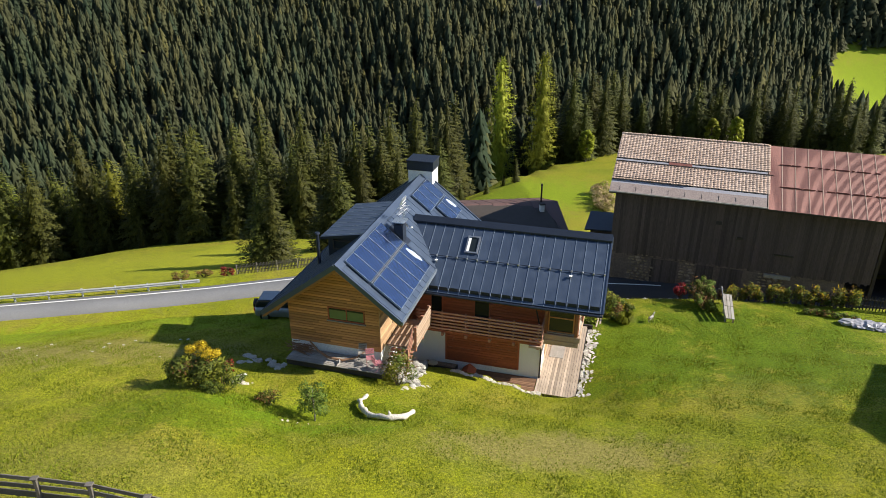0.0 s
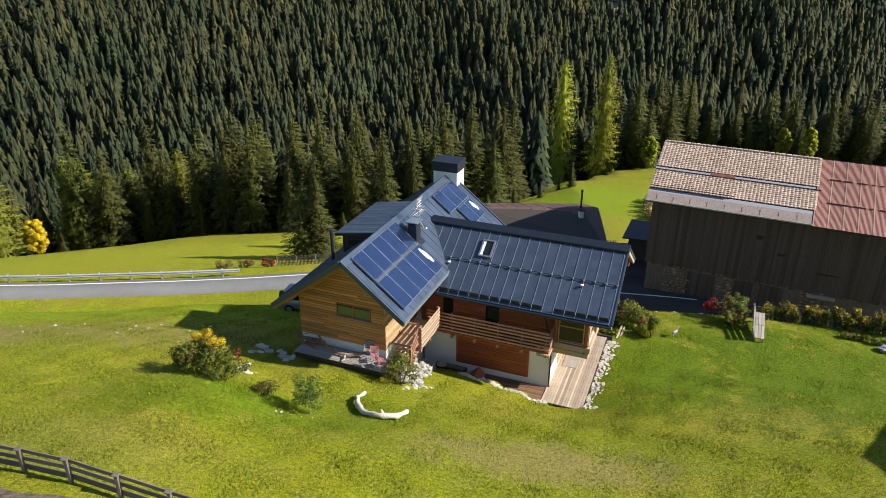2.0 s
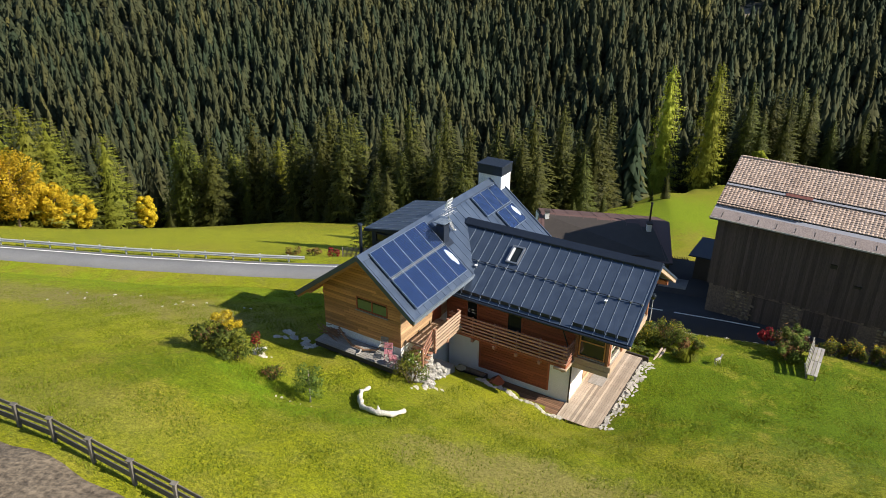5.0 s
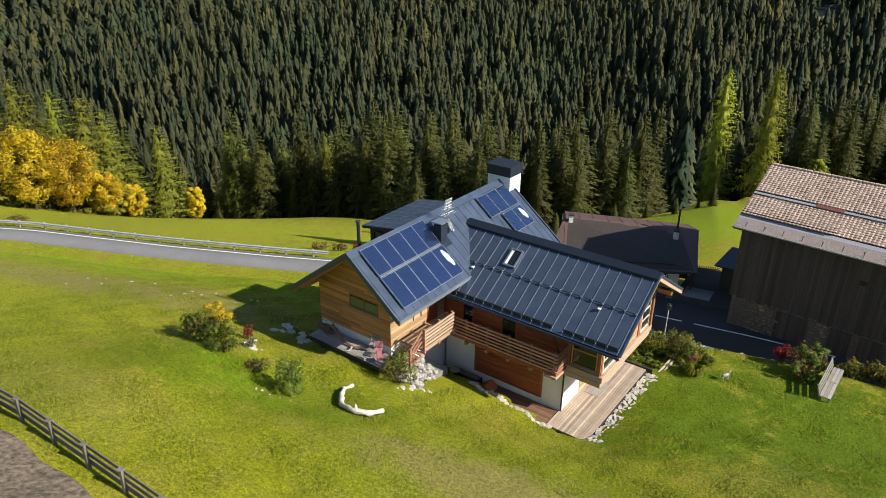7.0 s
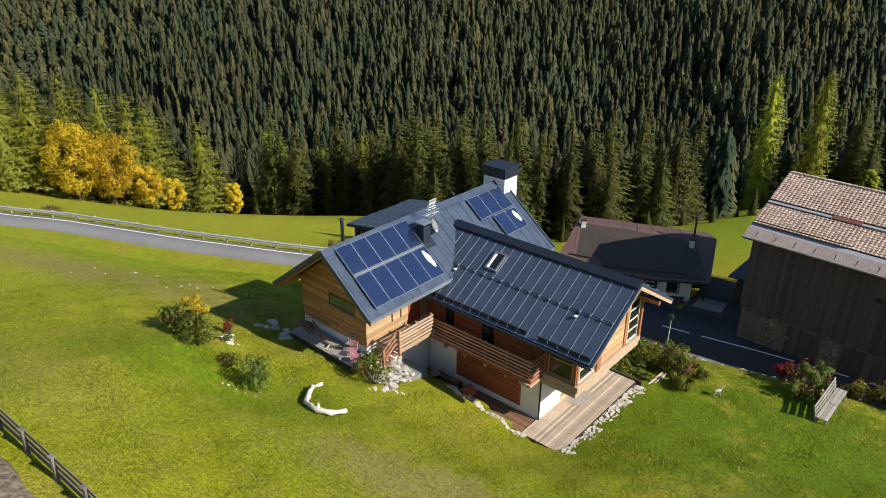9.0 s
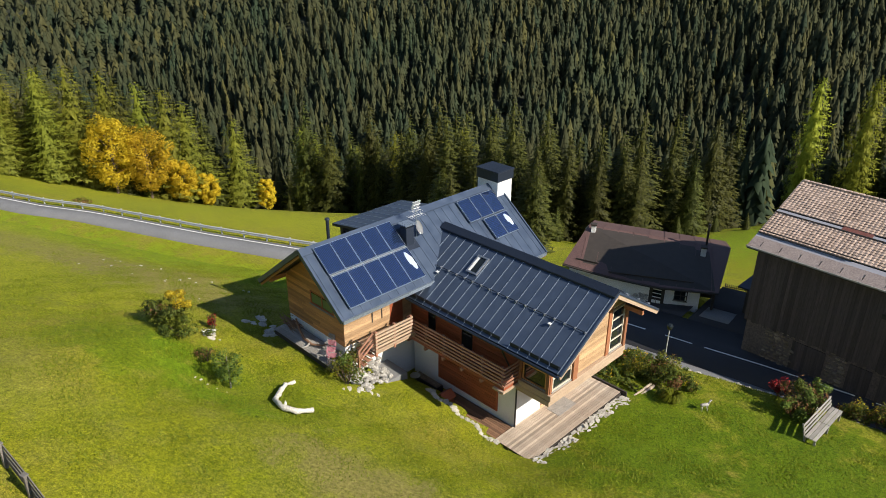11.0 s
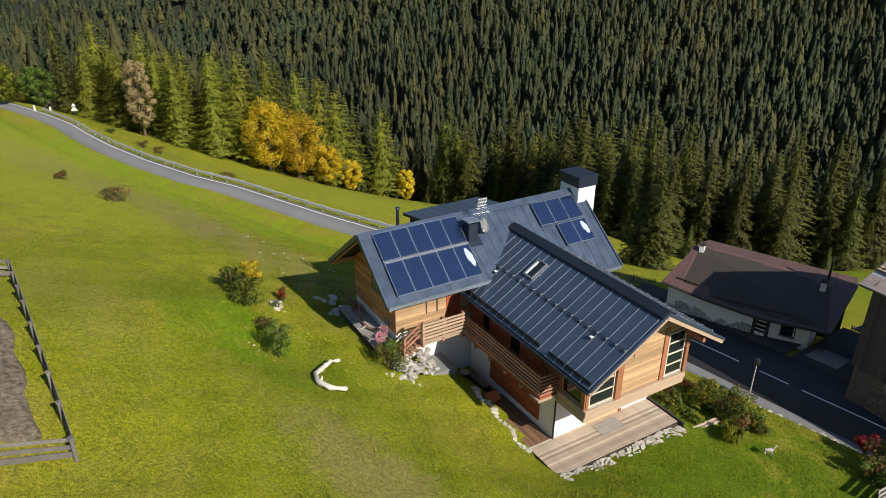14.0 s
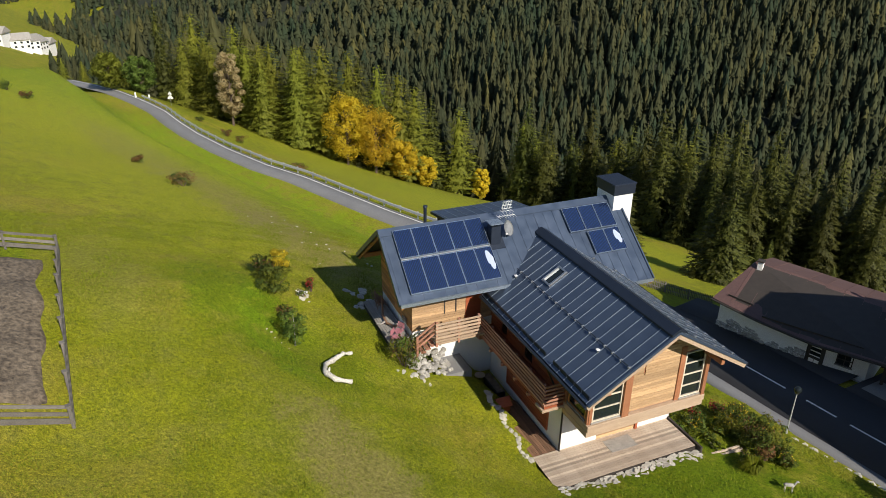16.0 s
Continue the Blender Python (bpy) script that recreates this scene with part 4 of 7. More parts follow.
    rod(bm, (-12.74, -2.4, 9.03), (-12.74, -2.4, 9.12), 0.16, 0.13, 10)
    part("flue_pipe", bm, M_ROOF_EDGE, house, "thin dark steel flue pipe")
    # collectors
    for k in range(5):
        collector(house, -5.52 + k * 1.066, -5.52 + k * 1.066 + 1.05, -9.72, -8.38)
        collector(house, -5.52 + k * 1.066, -5.52 + k * 1.066 + 1.05, -8.26, -6.72, k == 4)
    for k in range(3):
        collector(house, 5.05 + k * 1.09, 5.05 + k * 1.09 + 1.07, -9.5, -8.25)
    for k in range(2):
        collector(house, 6.13 + k * 1.09, 6.13 + k * 1.09 + 1.07, -8.15, -6.98, k == 1)
    bm = bmesh.new()
    rod(bm, (-8.32, -5.5, z_east(-8.32, 0) + 0.2), (-8.32, -0.2, z_east(-8.32, 0) + 0.2), 0.035, n=6)
    part("header_pipe", bm, M_STEEL, e)
    return house


def build_balcony():
    b = thing("balcony", HOUSE_POSE, "long timber balcony with horizontal slats under the eave", "balcony")
    bm = bmesh.new()
    box(bm, -7.9, 0.12, -1.22, -0.03, 2.98, 3.12)
    part("floor", bm, M_RED, b)
    for u in np.arange(-7.2, 0.1, 1.42):
        bm = bmesh.new()
        box(bm, u, u + 0.09, -1.2, -1.12, 3.0, 4.4)
        part("post", bm, M_RAIL, b)
        bm = bmesh.new()
        box(bm, u, u + 0.14, -1.3, -0.03, 2.78, 2.98)
        part("bracket", bm, M_RAIL, b)
    for k in range(6):
        z = 3.18 + k * 0.215
        bm = bmesh.new()
        box(bm, -7.3, 0.16, -1.26, -1.2, z, z + 0.115)
        part("slat", bevelled(bm, 0.008), M_RAIL, b)
        bm = bmesh.new()
        box(bm, 0.1, 0.16, -1.19, -0.05, z, z + 0.115)
        part("slat", bevelled(bm, 0.008), M_RAIL, b)
    bm = bmesh.new()
    box(bm, -0.55, 0.2, -1.35, -0.05, 2.86, 3.0)
    part("end_beam", bevelled(bm, 0.015), M_BEAM, b)
    land = thing("landing", HOUSE_POSE, "timber landing with slatted rails and steps down to the terrace", "balcony")
    bm = bmesh.new()
    box(bm, -8.12, -6.4, -4.2, -1.28, 3.5, 3.62)
    part("floor", bm, M_BEAM, land)
    for v in (-4.25, -2.95, -1.75):
        bm = bmesh.new()
        box(bm, -6.48, -6.36, v, v + 0.12, 3.4, 4.95)
        part("post", bm, M_RAIL, land)
    for k in range(6):
        z = 3.72 + k * 0.21
        bm = bmesh.new()
        box(bm, -6.36, -6.3, -4.3, -1.6, z, z + 0.12)
        part("slat", bevelled(bm, 0.008), M_BEAM, land)
    for u in (-6.6,):
        bm = bmesh.new()
        box(bm, u, u + 0.12, -5.35, -5.23, 3.0, 4.2)
        part("post", bm, M_RAIL, land)
        for k in range(3):
            bm = bmesh.new()
            beam(bm, (u + 0.06, -4.2, 4.9 - k * 0.32), (u + 0.06, -5.3, 4.12 - k * 0.32), 0.05, 0.11)
            part("handrail", bm, M_RAIL, land)
    for k in range(3):
        bm = bmesh.new()
        box(bm, -7.8, -6.5, -4.5 - k * 0.28, -4.2 - k * 0.28, 3.4 - k * 0.15, 3.45 - k * 0.15)
        part("step", bm, M_RAIL, land)


def plank_deck(name, label, u0, u1, v0, v1, z, along, w, mat, drop=0.5):
    """A deck whose boards lie side by side; along: 'u' or 'v'."""
    d = thing(name, HOUSE_POSE @ Matrix.Translation((0, 0, z)), label, "deck")
    lo, hi = (v0, v1) if along == "u" else (u0, u1)
    n = int((hi - lo) / w)
    bm = bmesh.new()
    if along == "u":
        box(bm, u0, u1, 0.005, w - 0.012, -0.035, 0)
    else:
        box(bm, 0.005, w - 0.012, v0, v1, -0.035, 0)
    first = part("board", bm, mat, d)
    step = lambda k: Matrix.Translation((0, lo + k * w, 0) if along == "u" else (lo + k * w, 0, 0))
    first.matrix_local = step(0)
    for k in range(1, n):
        shared("board", first.data, d, step(k))
    bm = bmesh.new()
    box(bm, u0 + 0.04, u1 - 0.04, v0 + 0.04, v1 - 0.04, -drop, -0.05)
    part("substructure", bm, M_DARK, d)
    return d


build_house()
build_balcony()
plank_deck("wooden_deck", "sun-bleached timber deck along the house", -0.05, 2.45, -1.55, 6.75, 0.0, "v", 0.15, M_DECK)
plank_deck("wooden_terrace", "narrow weathered timber terrace below the gable", -13.3, -7.6, -6.35, -5.0, 3.08, "u", 0.14, M_GREYWOOD, 0.35)
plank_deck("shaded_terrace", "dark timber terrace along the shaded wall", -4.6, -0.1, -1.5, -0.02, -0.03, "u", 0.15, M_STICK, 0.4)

# ---- barn and neighbouring cottage ----
def build_barn():
    a = Vector((15.13, 54.99))
    d = Vector((11.48, -4.15)).normalized()
    m = Matrix(((d.x, -d.y, 0, a.x), (d.y, d.x, 0, a.y), (0, 0, 1, 0), (0, 0, 0, 1)))
    barn = thing("barn", m, "large old barn with dark vertical boards and a patched roof", "barn")
    rng = random.Random(5)
    L, D, eave, ridge, base = 20.6, 14.0, 2.3, 5.35, -6.9
    zf = lambda x, y: eave + (ridge - eave) / 6.95 * y if y <= 6.95 else ridge - (ridge - eave) / 6.95 * (y - 6.95)
    # masonry storey
    bm = bmesh.new()
    box(bm, 0.2, 18.6, 0.85, 13, base, -3.3)
    part("masonry_wall", bm, M_MORTAR, barn, "rough rendered masonry storey")
    bm = bmesh.new()
    for x0, x1 in ((1.6, 3.5), (5.9, 7.1), (12.1, 14.0)):
        z = base + 0.5
        while z < -3.6:
            x = x0
            while x < x1 - 0.1:
                w = rng.uniform(0.25, 0.6)
                stone(bm, (x + w / 2, 0.93, z + 0.12), w * 0.5, rng, 0.5)
                x += w
            z += 0.27
    parts_of("pier_stone", bm, M_RUBBLE, barn, "exposed rubble stone")
    bm = bmesh.new()
    for x0, x1 in ((3.6, 5.8), (7.3, 8.6), (9.2, 10.9)):
        x = x0
        while x < x1:
            box(bm, x, x + 0.19, 0.78, 0.84, base + 0.3, -3.8)
            x += 0.2
    parts_of("door_board", bm, M_DARKWOOD, barn)
    # boarded storey
    bm = bmesh.new()
    slab(bm, [(0.06, y, z) for y, z in ((0.84, -3.35), (13.06, -3.35), (13.06, zf(0, 13.06) - 0.25), (6.95, ridge - 0.25), (0.84, zf(0, 0.84) - 0.25))], (20.1, 0, 0))
    part("timber_core", bm, M_DARK, barn)
    bm = bmesh.new()
    x = 0.0
    while x < 20.2:
        w = rng.uniform(0.16, 0.27)
        box(bm, x, x + w - 0.008, 0.78 - rng.uniform(0, 0.02), 0.84, -3.5 - rng.uniform(0, 0.25), zf(0, 0.8) - 0.22)
        x += w
    y = 0.84
    while y < 13:
        w = rng.uniform(0.16, 0.27)
        box(bm, 0.0, 0.06, y, y + w - 0.015, -3.5 - rng.uniform(0, 0.2), zf(0, y + w / 2) - 0.25)
        box(bm, 20.16, 20.22, y, y + w - 0.015, -3.5, zf(0, y + w / 2) - 0.25)
        y += w
    parts_of("board", bm, M_DARKWOOD, barn)
    for x, z, w, h in ((8.25, 0.1, 0.45, 0.3), (10.0, -1.0, 0.5, 0.18), (13.0, -2.0, 1.5, 0.1)):
        bm = bmesh.new()
        box(bm, x, x + w, 0.7, 0.78, z, z + h)
        part("hatch", bm, M_BLACK, barn)
    bm = bmesh.new()
    box(bm, 12.6, 14.6, 0.6, 0.8, -4.0, -3.72)
    part("trough", bm, M_GREYWOOD, barn)
    # roof: tiles to the left, rusty sheet to the right
    bm = bmesh.new()
    slab(bm, [(-0.5, 0, eave - 0.06), (11.75, 0, eave - 0.06), (11.75, 6.95, ridge - 0.06), (-0.5, 6.95, ridge - 0.06)], (0, 0, -0.16))
    slab(bm, [(-0.5, 6.95, ridge - 0.06), (20.6, 6.95, ridge - 0.06), (20.6, 13.9, eave - 0.06), (-0.5, 13.9, eave - 0.06)], (0, 0, -0.16))
    slab(bm, [(11.75, -0.15, eave - 0.1), (20.7, -0.15, eave - 0.1), (20.7, 6.95, ridge - 0.06), (11.75, 6.95, ridge - 0.06)], (0, 0, -0.16))
    roof = part("roof", bm, M_DARK, barn, "saddle roof, half tiled and half rusty sheet")
    k = (ridge - eave) / 6.95
    bm = bmesh.new()
    rows = 30
    for r in range(rows):
        y0 = 0.75 + r * (6.25 / rows)
        if 13 <= r <= 14 or r < 3:
            continue
        x = -0.5
        while x < 11.7:
            w = 0.27
            j = rng.uniform(-0.008, 0.012)
            z0, z1 = eave + k * y0 + 0.055 + j, eave + k * (y0 + 0.24) + 0.02 + j
            pts = [(x, y0, z0), (x + w * 0.5, y0 - 0.01, z0 + 0.03), (x + w - 0.012, y0, z0), (x + w - 0.012, y0 + 0.25, z1), (x + w * 0.5, y0 + 0.25, z1 + 0.03), (x, y0 + 0.25, z1), (x, y0, z0 - 0.04), (x + w - 0.012, y0, z0 - 0.04)]
            add_mesh(bm, pts, ((0, 1, 4, 5), (1, 2, 3, 4), (6, 7, 2, 1, 0)))
            x += w
    tagged(part("roof_tiles", bm, M_TILE, roof, "weathered pale clay tiles"), kind="stuff")
    for y0, y1, mat in ((0.0, 0.95, M_STRIP), (0.95, 1.28, M_FILM), (3.56, 3.78, M_FILM)):
        bm = bmesh.new()
        slab(bm, [(-0.5, y0, eave + k * y0 + 0.012), (11.7, y0, eave + k * y0 + 0.012), (11.7, y1, eave + k * y1 + 0.012), (-0.5, y1, eave + k * y1 + 0.012)], (0, 0, -0.06))
        part("bare_strip", bm, mat, roof, "pale strip of roof without tiles")
    bm = bmesh.new()
    slab(bm, [(3.9, 3.4, eave + k * 3.4 + 0.03), (5.8, 3.4, eave + k * 3.4 + 0.03), (5.8, 4.0, eave + k * 4.0 + 0.03), (3.9, 4.0, eave + k * 4.0 + 0.03)], (0, 0, -0.03))
    part("patch", bm, M_RUST, roof)
    for y, z, x1 in ((3.42, 0.1, 12.1), (1.35, 0.22, 6.0), (1.2, 0.14, 5.5)):
        bm = bmesh.new()
        rod(bm, (-0.45, y, eave + k * y + z), (x1, y, eave + k * y + z), 0.045, n=6)
        part("pole", bm, M_DARK, roof, "dark wooden snow pole")
    for x in np.arange(0.3, 11.6, 1.3):
        bm = bmesh.new()
        beam(bm, (x, 0.1, eave + 0.04), (x, 0.6, eave + k * 0.6 + 0.04), 0.025, 0.025)
        beam(bm, (x, 0.15, eave + 0.04), (x, 0.2, eave + 0.22), 0.025, 0.025)
        part("snow_hook", bm, M_DARK, roof)
    for x in np.arange(-0.4, 11.6, 0.42):
        bm = bmesh.new()
        box(bm, x, x + 0.39, 6.82, 7.08, ridge + 0.02, ridge + 0.12)
        part("ridge_tile", bevelled(bm, 0.03), M_TILE, roof)
    # corrugated sheets
    sheets = 9
    for i in range(sheets):
        x0, x1 = 11.8 + i * 0.99, 11.8 + (i + 1) * 0.99
        bm = bmesh.new()
        cols = 26
        v0, v1 = [], []
        for c in range(cols + 1):
            x = x0 + (x1 - x0 + 0.03) * c / cols
            w = 0.018 * math.sin(c * math.pi) + 0.02 * (c % 2)
            v0.append(bm.verts.new((x, -0.2, eave - 0.08 + w)))
            v1.append(bm.verts.new((x, 6.95, ridge + 0.02 + w)))
        for c in range(cols):
            bm.faces.new((v0[c], v0[c + 1], v1[c + 1], v1[c]))
        part("rusty_sheet", bm, M_RUST, roof)
        bm = bmesh.new()
        beam(bm, (x0, -0.2, eave - 0.055), (x0, 6.95, ridge + 0.045), 0.05, 0.02)
        part("sheet_joint", bm, M_TILE, roof)
    for y in (2.2, 4.7):
        x = 12.6
        while x < 20:
            bm = bmesh.new()
            box(bm, x, x + rng.uniform(0.2, 0.7), y, y + 0.06, eave + k * y + 0.04, eave + k * y + 0.14)
            part("snow_batten", bm, M_RUST, roof)
            x += rng.uniform(0.35, 0.8)
    bm = bmesh.new()
    beam(bm, (-0.55, -0.06, eave - 0.05), (11.75, -0.06, eave - 0.05), 0.1, 0.1)
    part("gutter", bm, M_GREYWOOD, roof)
    return barn


def build_cottage():
    """A low crooked cottage; its front wall and eave bend, and the roof's pitch eases along its length."""
    a, b = Vector((0.5, 65.3)), Vector((12.7, 67.6))
    d = (b - a).normalized()
    m = Matrix(((d.x, -d.y, 0, a.x), (d.y, d.x, 0, a.y), (0, 0, 1, -2.95), (0, 0, 0, 1)))
    c = thing("cottage", m, "low white cottage with a brown sheet metal roof and rubble base", "house")
    rng = random.Random(8)
    zf = lambda x, y: -0.04 * x + ((0.345 - 0.0148 * (x + 1)) * y if y < 0 else -0.3 * y)
    front = [(-0.9, -4.35), (1.6, -5.05), (4.2, -5.65), (7.0, -6.15), (10.1, -6.2)]
    rim = front + [(10.5, 0), (10.8, 4.7), (-0.2, 4.7), (-0.2, 0)]
    n = len(rim)
    bm = bmesh.new()
    add_mesh(bm, [(x, y, -5.2) for x, y in rim] + [(x, y, zf(x, y) - 0.2) for x, y in rim], [(i, (i + 1) % n, n + (i + 1) % n, n + i) for i in range(n)])
    part("wall", bm, M_WHITE, c, "white plastered wall")
    wall_y = lambda x: float(np.interp(x, [p[0] for p in front], [p[1] for p in front]))
    bm = bmesh.new()
    x = -0.8
    while x < 10:
        top = -3.6 + 0.26 * math.sin(x * 1.3) + 0.16 * math.sin(x * 3.7) + 0.03 * x - (0.5 if x > 7.4 else 0)
        for z in np.arange(-5.0, top, 0.2):
            if not 6.0 < x < 7.4:
                stone(bm, (x + rng.uniform(-0.08, 0.08), wall_y(x) + 0.03, z), rng.uniform(0.15, 0.24), rng, 0.6)
        x += 0.27
    tagged(part("rubble_base", bm, M_RUBBLE_PALE, c, "flaking plaster over grey rubble stone"), kind="stuff")
    # door and window stand in the bent end of the front
    dr = thing_part("door_frame", c, (6.25, wall_y(6.25), -4.1), math.atan2(wall_y(7.1) - wall_y(6.25), 0.85))
    bm = bmesh.new()
    for p in ((-0.12, 0, 0, 2.12), (1.0, 1.12, 0, 2.12), (-0.2, 1.2, 2.12, 2.3)):
        box(bm, p[0], p[1], -0.1, 0.02, p[2], p[3])
    set_mesh(dr, bm, M_DARK)
    bm = bmesh.new()
    box(bm, 0, 1.0, -0.05, 0.01, 0, 2.12)
    door = part("door", bm, M_DARK, dr, "dark wooden door with glazed upper half")
    for i in range(3):
        bm = bmesh.new()
        box(bm, 0.16, 0.84, -0.065, -0.05, 0.98 + i * 0.36, 1.26 + i * 0.36)
        part("pane", bm, M_GLASS, dr)
        bm = bmesh.new()
        box(bm, 0.14, 0.86, -0.085, -0.05, 0.9 + i * 0.36, 0.98 + i * 0.36)
        part("glazing_bar", bm, M_WHITEPAINT, dr)
    for i in range(2):
        bm = bmesh.new()
        box(bm, 0.14 + i * 0.38, 0.48 + i * 0.38, -0.075, -0.05, 0.14, 0.66)
        part("panel", bm, M_WHITEPAINT, dr)
    window(c, "v", -6.17, 8.1, 9.15, -3.15, -2.2, -1, bars=(("v", 8.62), ("h", -2.68)), frame_mat=M_DARK)
    bm = bmesh.new()
    box(bm, 4.9, 10.6, -7.7, -6.0, -5.2, -4.1)
    part("doorstep", bevelled(bm, 0.03), M_ASPHALT, c)
    metal = (M_BROWN_ROOF, M_DARK, M_BROWN_ROOF)
    roof_plane(c, [(-1.37, -5.14), (2.5, -6.05), (6.5, -6.8), (11.4, -6.9), (12.4, 0), (0, 0)], zf, 0, -1.3, 1.35, metal, thick=0.18, label="brown sheet metal roof")
    roof_plane(c, [(0, 0), (12.4, 0), (12.4, 5.2), (0, 5.2)], zf, 0, -1.3, 1.35, metal, thick=0.18, label="brown sheet metal roof")
    bm = bmesh.new()
    rim = [(-1.4, -5.2), (2.5, -6.11), (6.5, -6.86), (11.4, -6.96)]
    tube(bm, [(x, y, zf(x, y) - 0.1) for x, y in rim], [0.08] * 4, 7)
    part("gutter", bm, M_DARK, c)
    for x0, x1, y in ((-0.4, 1.6, -4.5), (2.6, 9.5, -5.7)):
        bm = bmesh.new()
        beam(bm, (x0, y, zf(x0, y) + 0.1), (x1, y - 0.3, zf(x1, y - 0.3) + 0.1), 0.06, 0.12)
        part("snow_board", bm, M_DARK, c)
    for x, y, h, w in ((0.35, -0.9, 0.7, 0.4), (9.9, -2.0, 0.75, 0.42)):
        bm = bmesh.new()
        box(bm, x, x + w, y, y + w, zf(x, y) - 0.2, zf(x, y) + h)
        ch = part("chimney", bm, M_WHITE, c, "small white chimney")
        bm = bmesh.new()
        box(bm, x - 0.07, x + w + 0.07, y - 0.07, y + w + 0.07, zf(x, y) + h, zf(x, y) + h + 0.12)
        part("chimney_cap", bm, M_DARK, ch)
    bm = bmesh.new()
    rod(bm, (10.3, -0.9, -1.0), (10.3, -0.9, 1.6), 0.09, n=8)
    rod(bm, (10.3, -0.9, 1.65), (10.3, -0.9, 1.85), 0.14, 0.1, 8)
    part("stove_pipe", bm, M_BLACK, c, "black stove pipe")
    for x in (11.2,):
        bm = bmesh.new()
        box(bm, x - 0.2, x, -6.6, -6.44, -5.4, zf(11, -6.5) - 0.15)
        part("porch_post", bm, M_DARK, c)
    bm = bmesh.new()
    box(bm, 10.3, 12.0, -0.5, -0.3, -5.4, -1.2)
    part("porch_back", bm, M_DARK, c)
    return c


build_barn()
build_cottage()

# ---- woods ----
def skirt(rng, v, f, n, z0, z1, r, points, jag, turn):
    """One tier of a conifer: a cone whose rim is cut into uneven fingers."""
    top = len(v)
    v.append((0, 0, z1))
    n.append((0, 0, 1))
    m = points * 2
    for j in range(m):
        a = turn + (j + rng.uniform(-0.25, 0.25)) * math.tau / m
        q = r * (rng.uniform(0.92, 1.2) if j % 2 else rng.uniform(1 - jag, 1 - 0.4 * jag))
        z = z0 + (rng.uniform(-0.5, 0.0) if j % 2 else rng.uniform(0.1, 0.6)) * (z1 - z0) * 0.35
        v.append((q * math.cos(a), q * math.sin(a), z))
        e = rng.uniform(0.1, 0.8) if j % 2 else rng.uniform(-0.3, 0.2)
        b = a + rng.uniform(-0.6, 0.6)
        n.append((math.cos(b), math.sin(b), e))
    for j in range(m):
        f.append((top, top + 1 + j, top + 1 + (j + 1) % m))


def unit_rows(n):
    n = np.array(n, float)
    return n / np.linalg.norm(n, axis=1, keepdims=True)


def turned_out(v, f, n):
    """Winds every small face so that it looks the way its shading does."""
    v, f, n = np.array(v), np.array(f), unit_rows(n)
    g = np.cross(v[f[:, 1]] - v[f[:, 0]], v[f[:, 2]] - v[f[:, 0]])
    back = (g * (n[f[:, 0]] + n[f[:, 1]] + n[f[:, 2]])).sum(1) < 0
    f[back] = f[back][:, ::-1]
    return v, f, n


def conifer_arrays(rng, branches, slim, sprigs, size, droop=0.3, taper=0.8, foot=0.04, ragged=0.3, hang=0.4, lift=0.1, core=0.6, even=0.68):
    """A conifer of height 1: single boughs round the stem, each a ragged mat of narrow sprigs that run out along it or hang from it; the inner crown is closed by ragged tiers."""
    v, f, n = [], [], []
    for k in range(9):
        t = k / 9
        r = core * slim * (1 - t) ** taper
        skirt(rng, v, f, n, foot + 0.95 * t, min(0.96, foot + 0.95 * t + 0.07 + 0.2 * (1 - t)), r * (1 if t < 0.7 else 0.6), 8, 0.5, rng.uniform(0, 6))
    n = [(a * 0.6, b * 0.6, 0.1 + c) for a, b, c in n]
    lobes = [(rng.uniform(0, math.tau), rng.uniform(0.1, 0.8), rng.uniform(-ragged, ragged)) for _ in range(9)]
    for k in range(branches):
        t = 1 - ((k + rng.random()) / branches) ** even
        a = k * 2.39996 + rng.uniform(-0.5, 0.5)
        swell = 1 + sum(w * math.exp(-((t - z) / 0.1) ** 2) * max(0, math.cos(a - b)) for b, z, w in lobes)
        r = slim * (1 - t) ** taper * rng.uniform(1 - ragged, 1.12) * swell * min(1, (t + 0.12) / 0.2) + 0.006
        z0 = foot + (0.985 - foot) * t
        ca, sa = math.cos(a), math.sin(a)
        dip, up = r * droop * rng.uniform(0.5, 1.4), r * lift
        m = max(4, int(sprigs * (0.3 + 0.7 * r / slim)))
        bough = rng.uniform(0.25, 0.95)
        for j in range(m):
            s = 0.3 + 0.7 * ((j + rng.random()) / m) ** 0.8
            wide = r * 0.42 * (1.12 - s) * rng.uniform(-1, 1)
            zz = z0 - dip * s * s + up * s ** 3 + rng.uniform(-0.003, 0.003) - abs(wide) * 0.25
            px, py = ca * r * s - sa * wide, sa * r * s + ca * wide
            q = size * rng.uniform(0.7, 1.4) * (0.5 + 0.5 * (1 - t))
            b = a + (0.9 * wide / (r * 0.3)) * rng.uniform(0.3, 1.0)
            cb, sb = math.cos(b), math.sin(b)
            down = rng.random() < hang
            drop = q * (rng.uniform(0.6, 1.1) if down else rng.uniform(-0.1, 0.35))
            out = q * (rng.uniform(0.1, 0.4) if down else rng.uniform(0.7, 1.3))
            w = q * rng.uniform(0.2, 0.34)
            i = len(v)
            v += [(px - sb * w, py + cb * w, zz + w * 0.2), (px + sb * w, py - cb * w, zz - w * 0.1), (px + cb * out, py + sb * out, zz - drop)]
            f.append((i, i + 1, i + 2))
            e = (0.1 if down else bough) + rng.uniform(-0.1, 0.1)
            n += [(ca * 0.8 + cb * 0.2, sa * 0.8 + sb * 0.2, e)] * 3
    return turned_out(v, f, n)


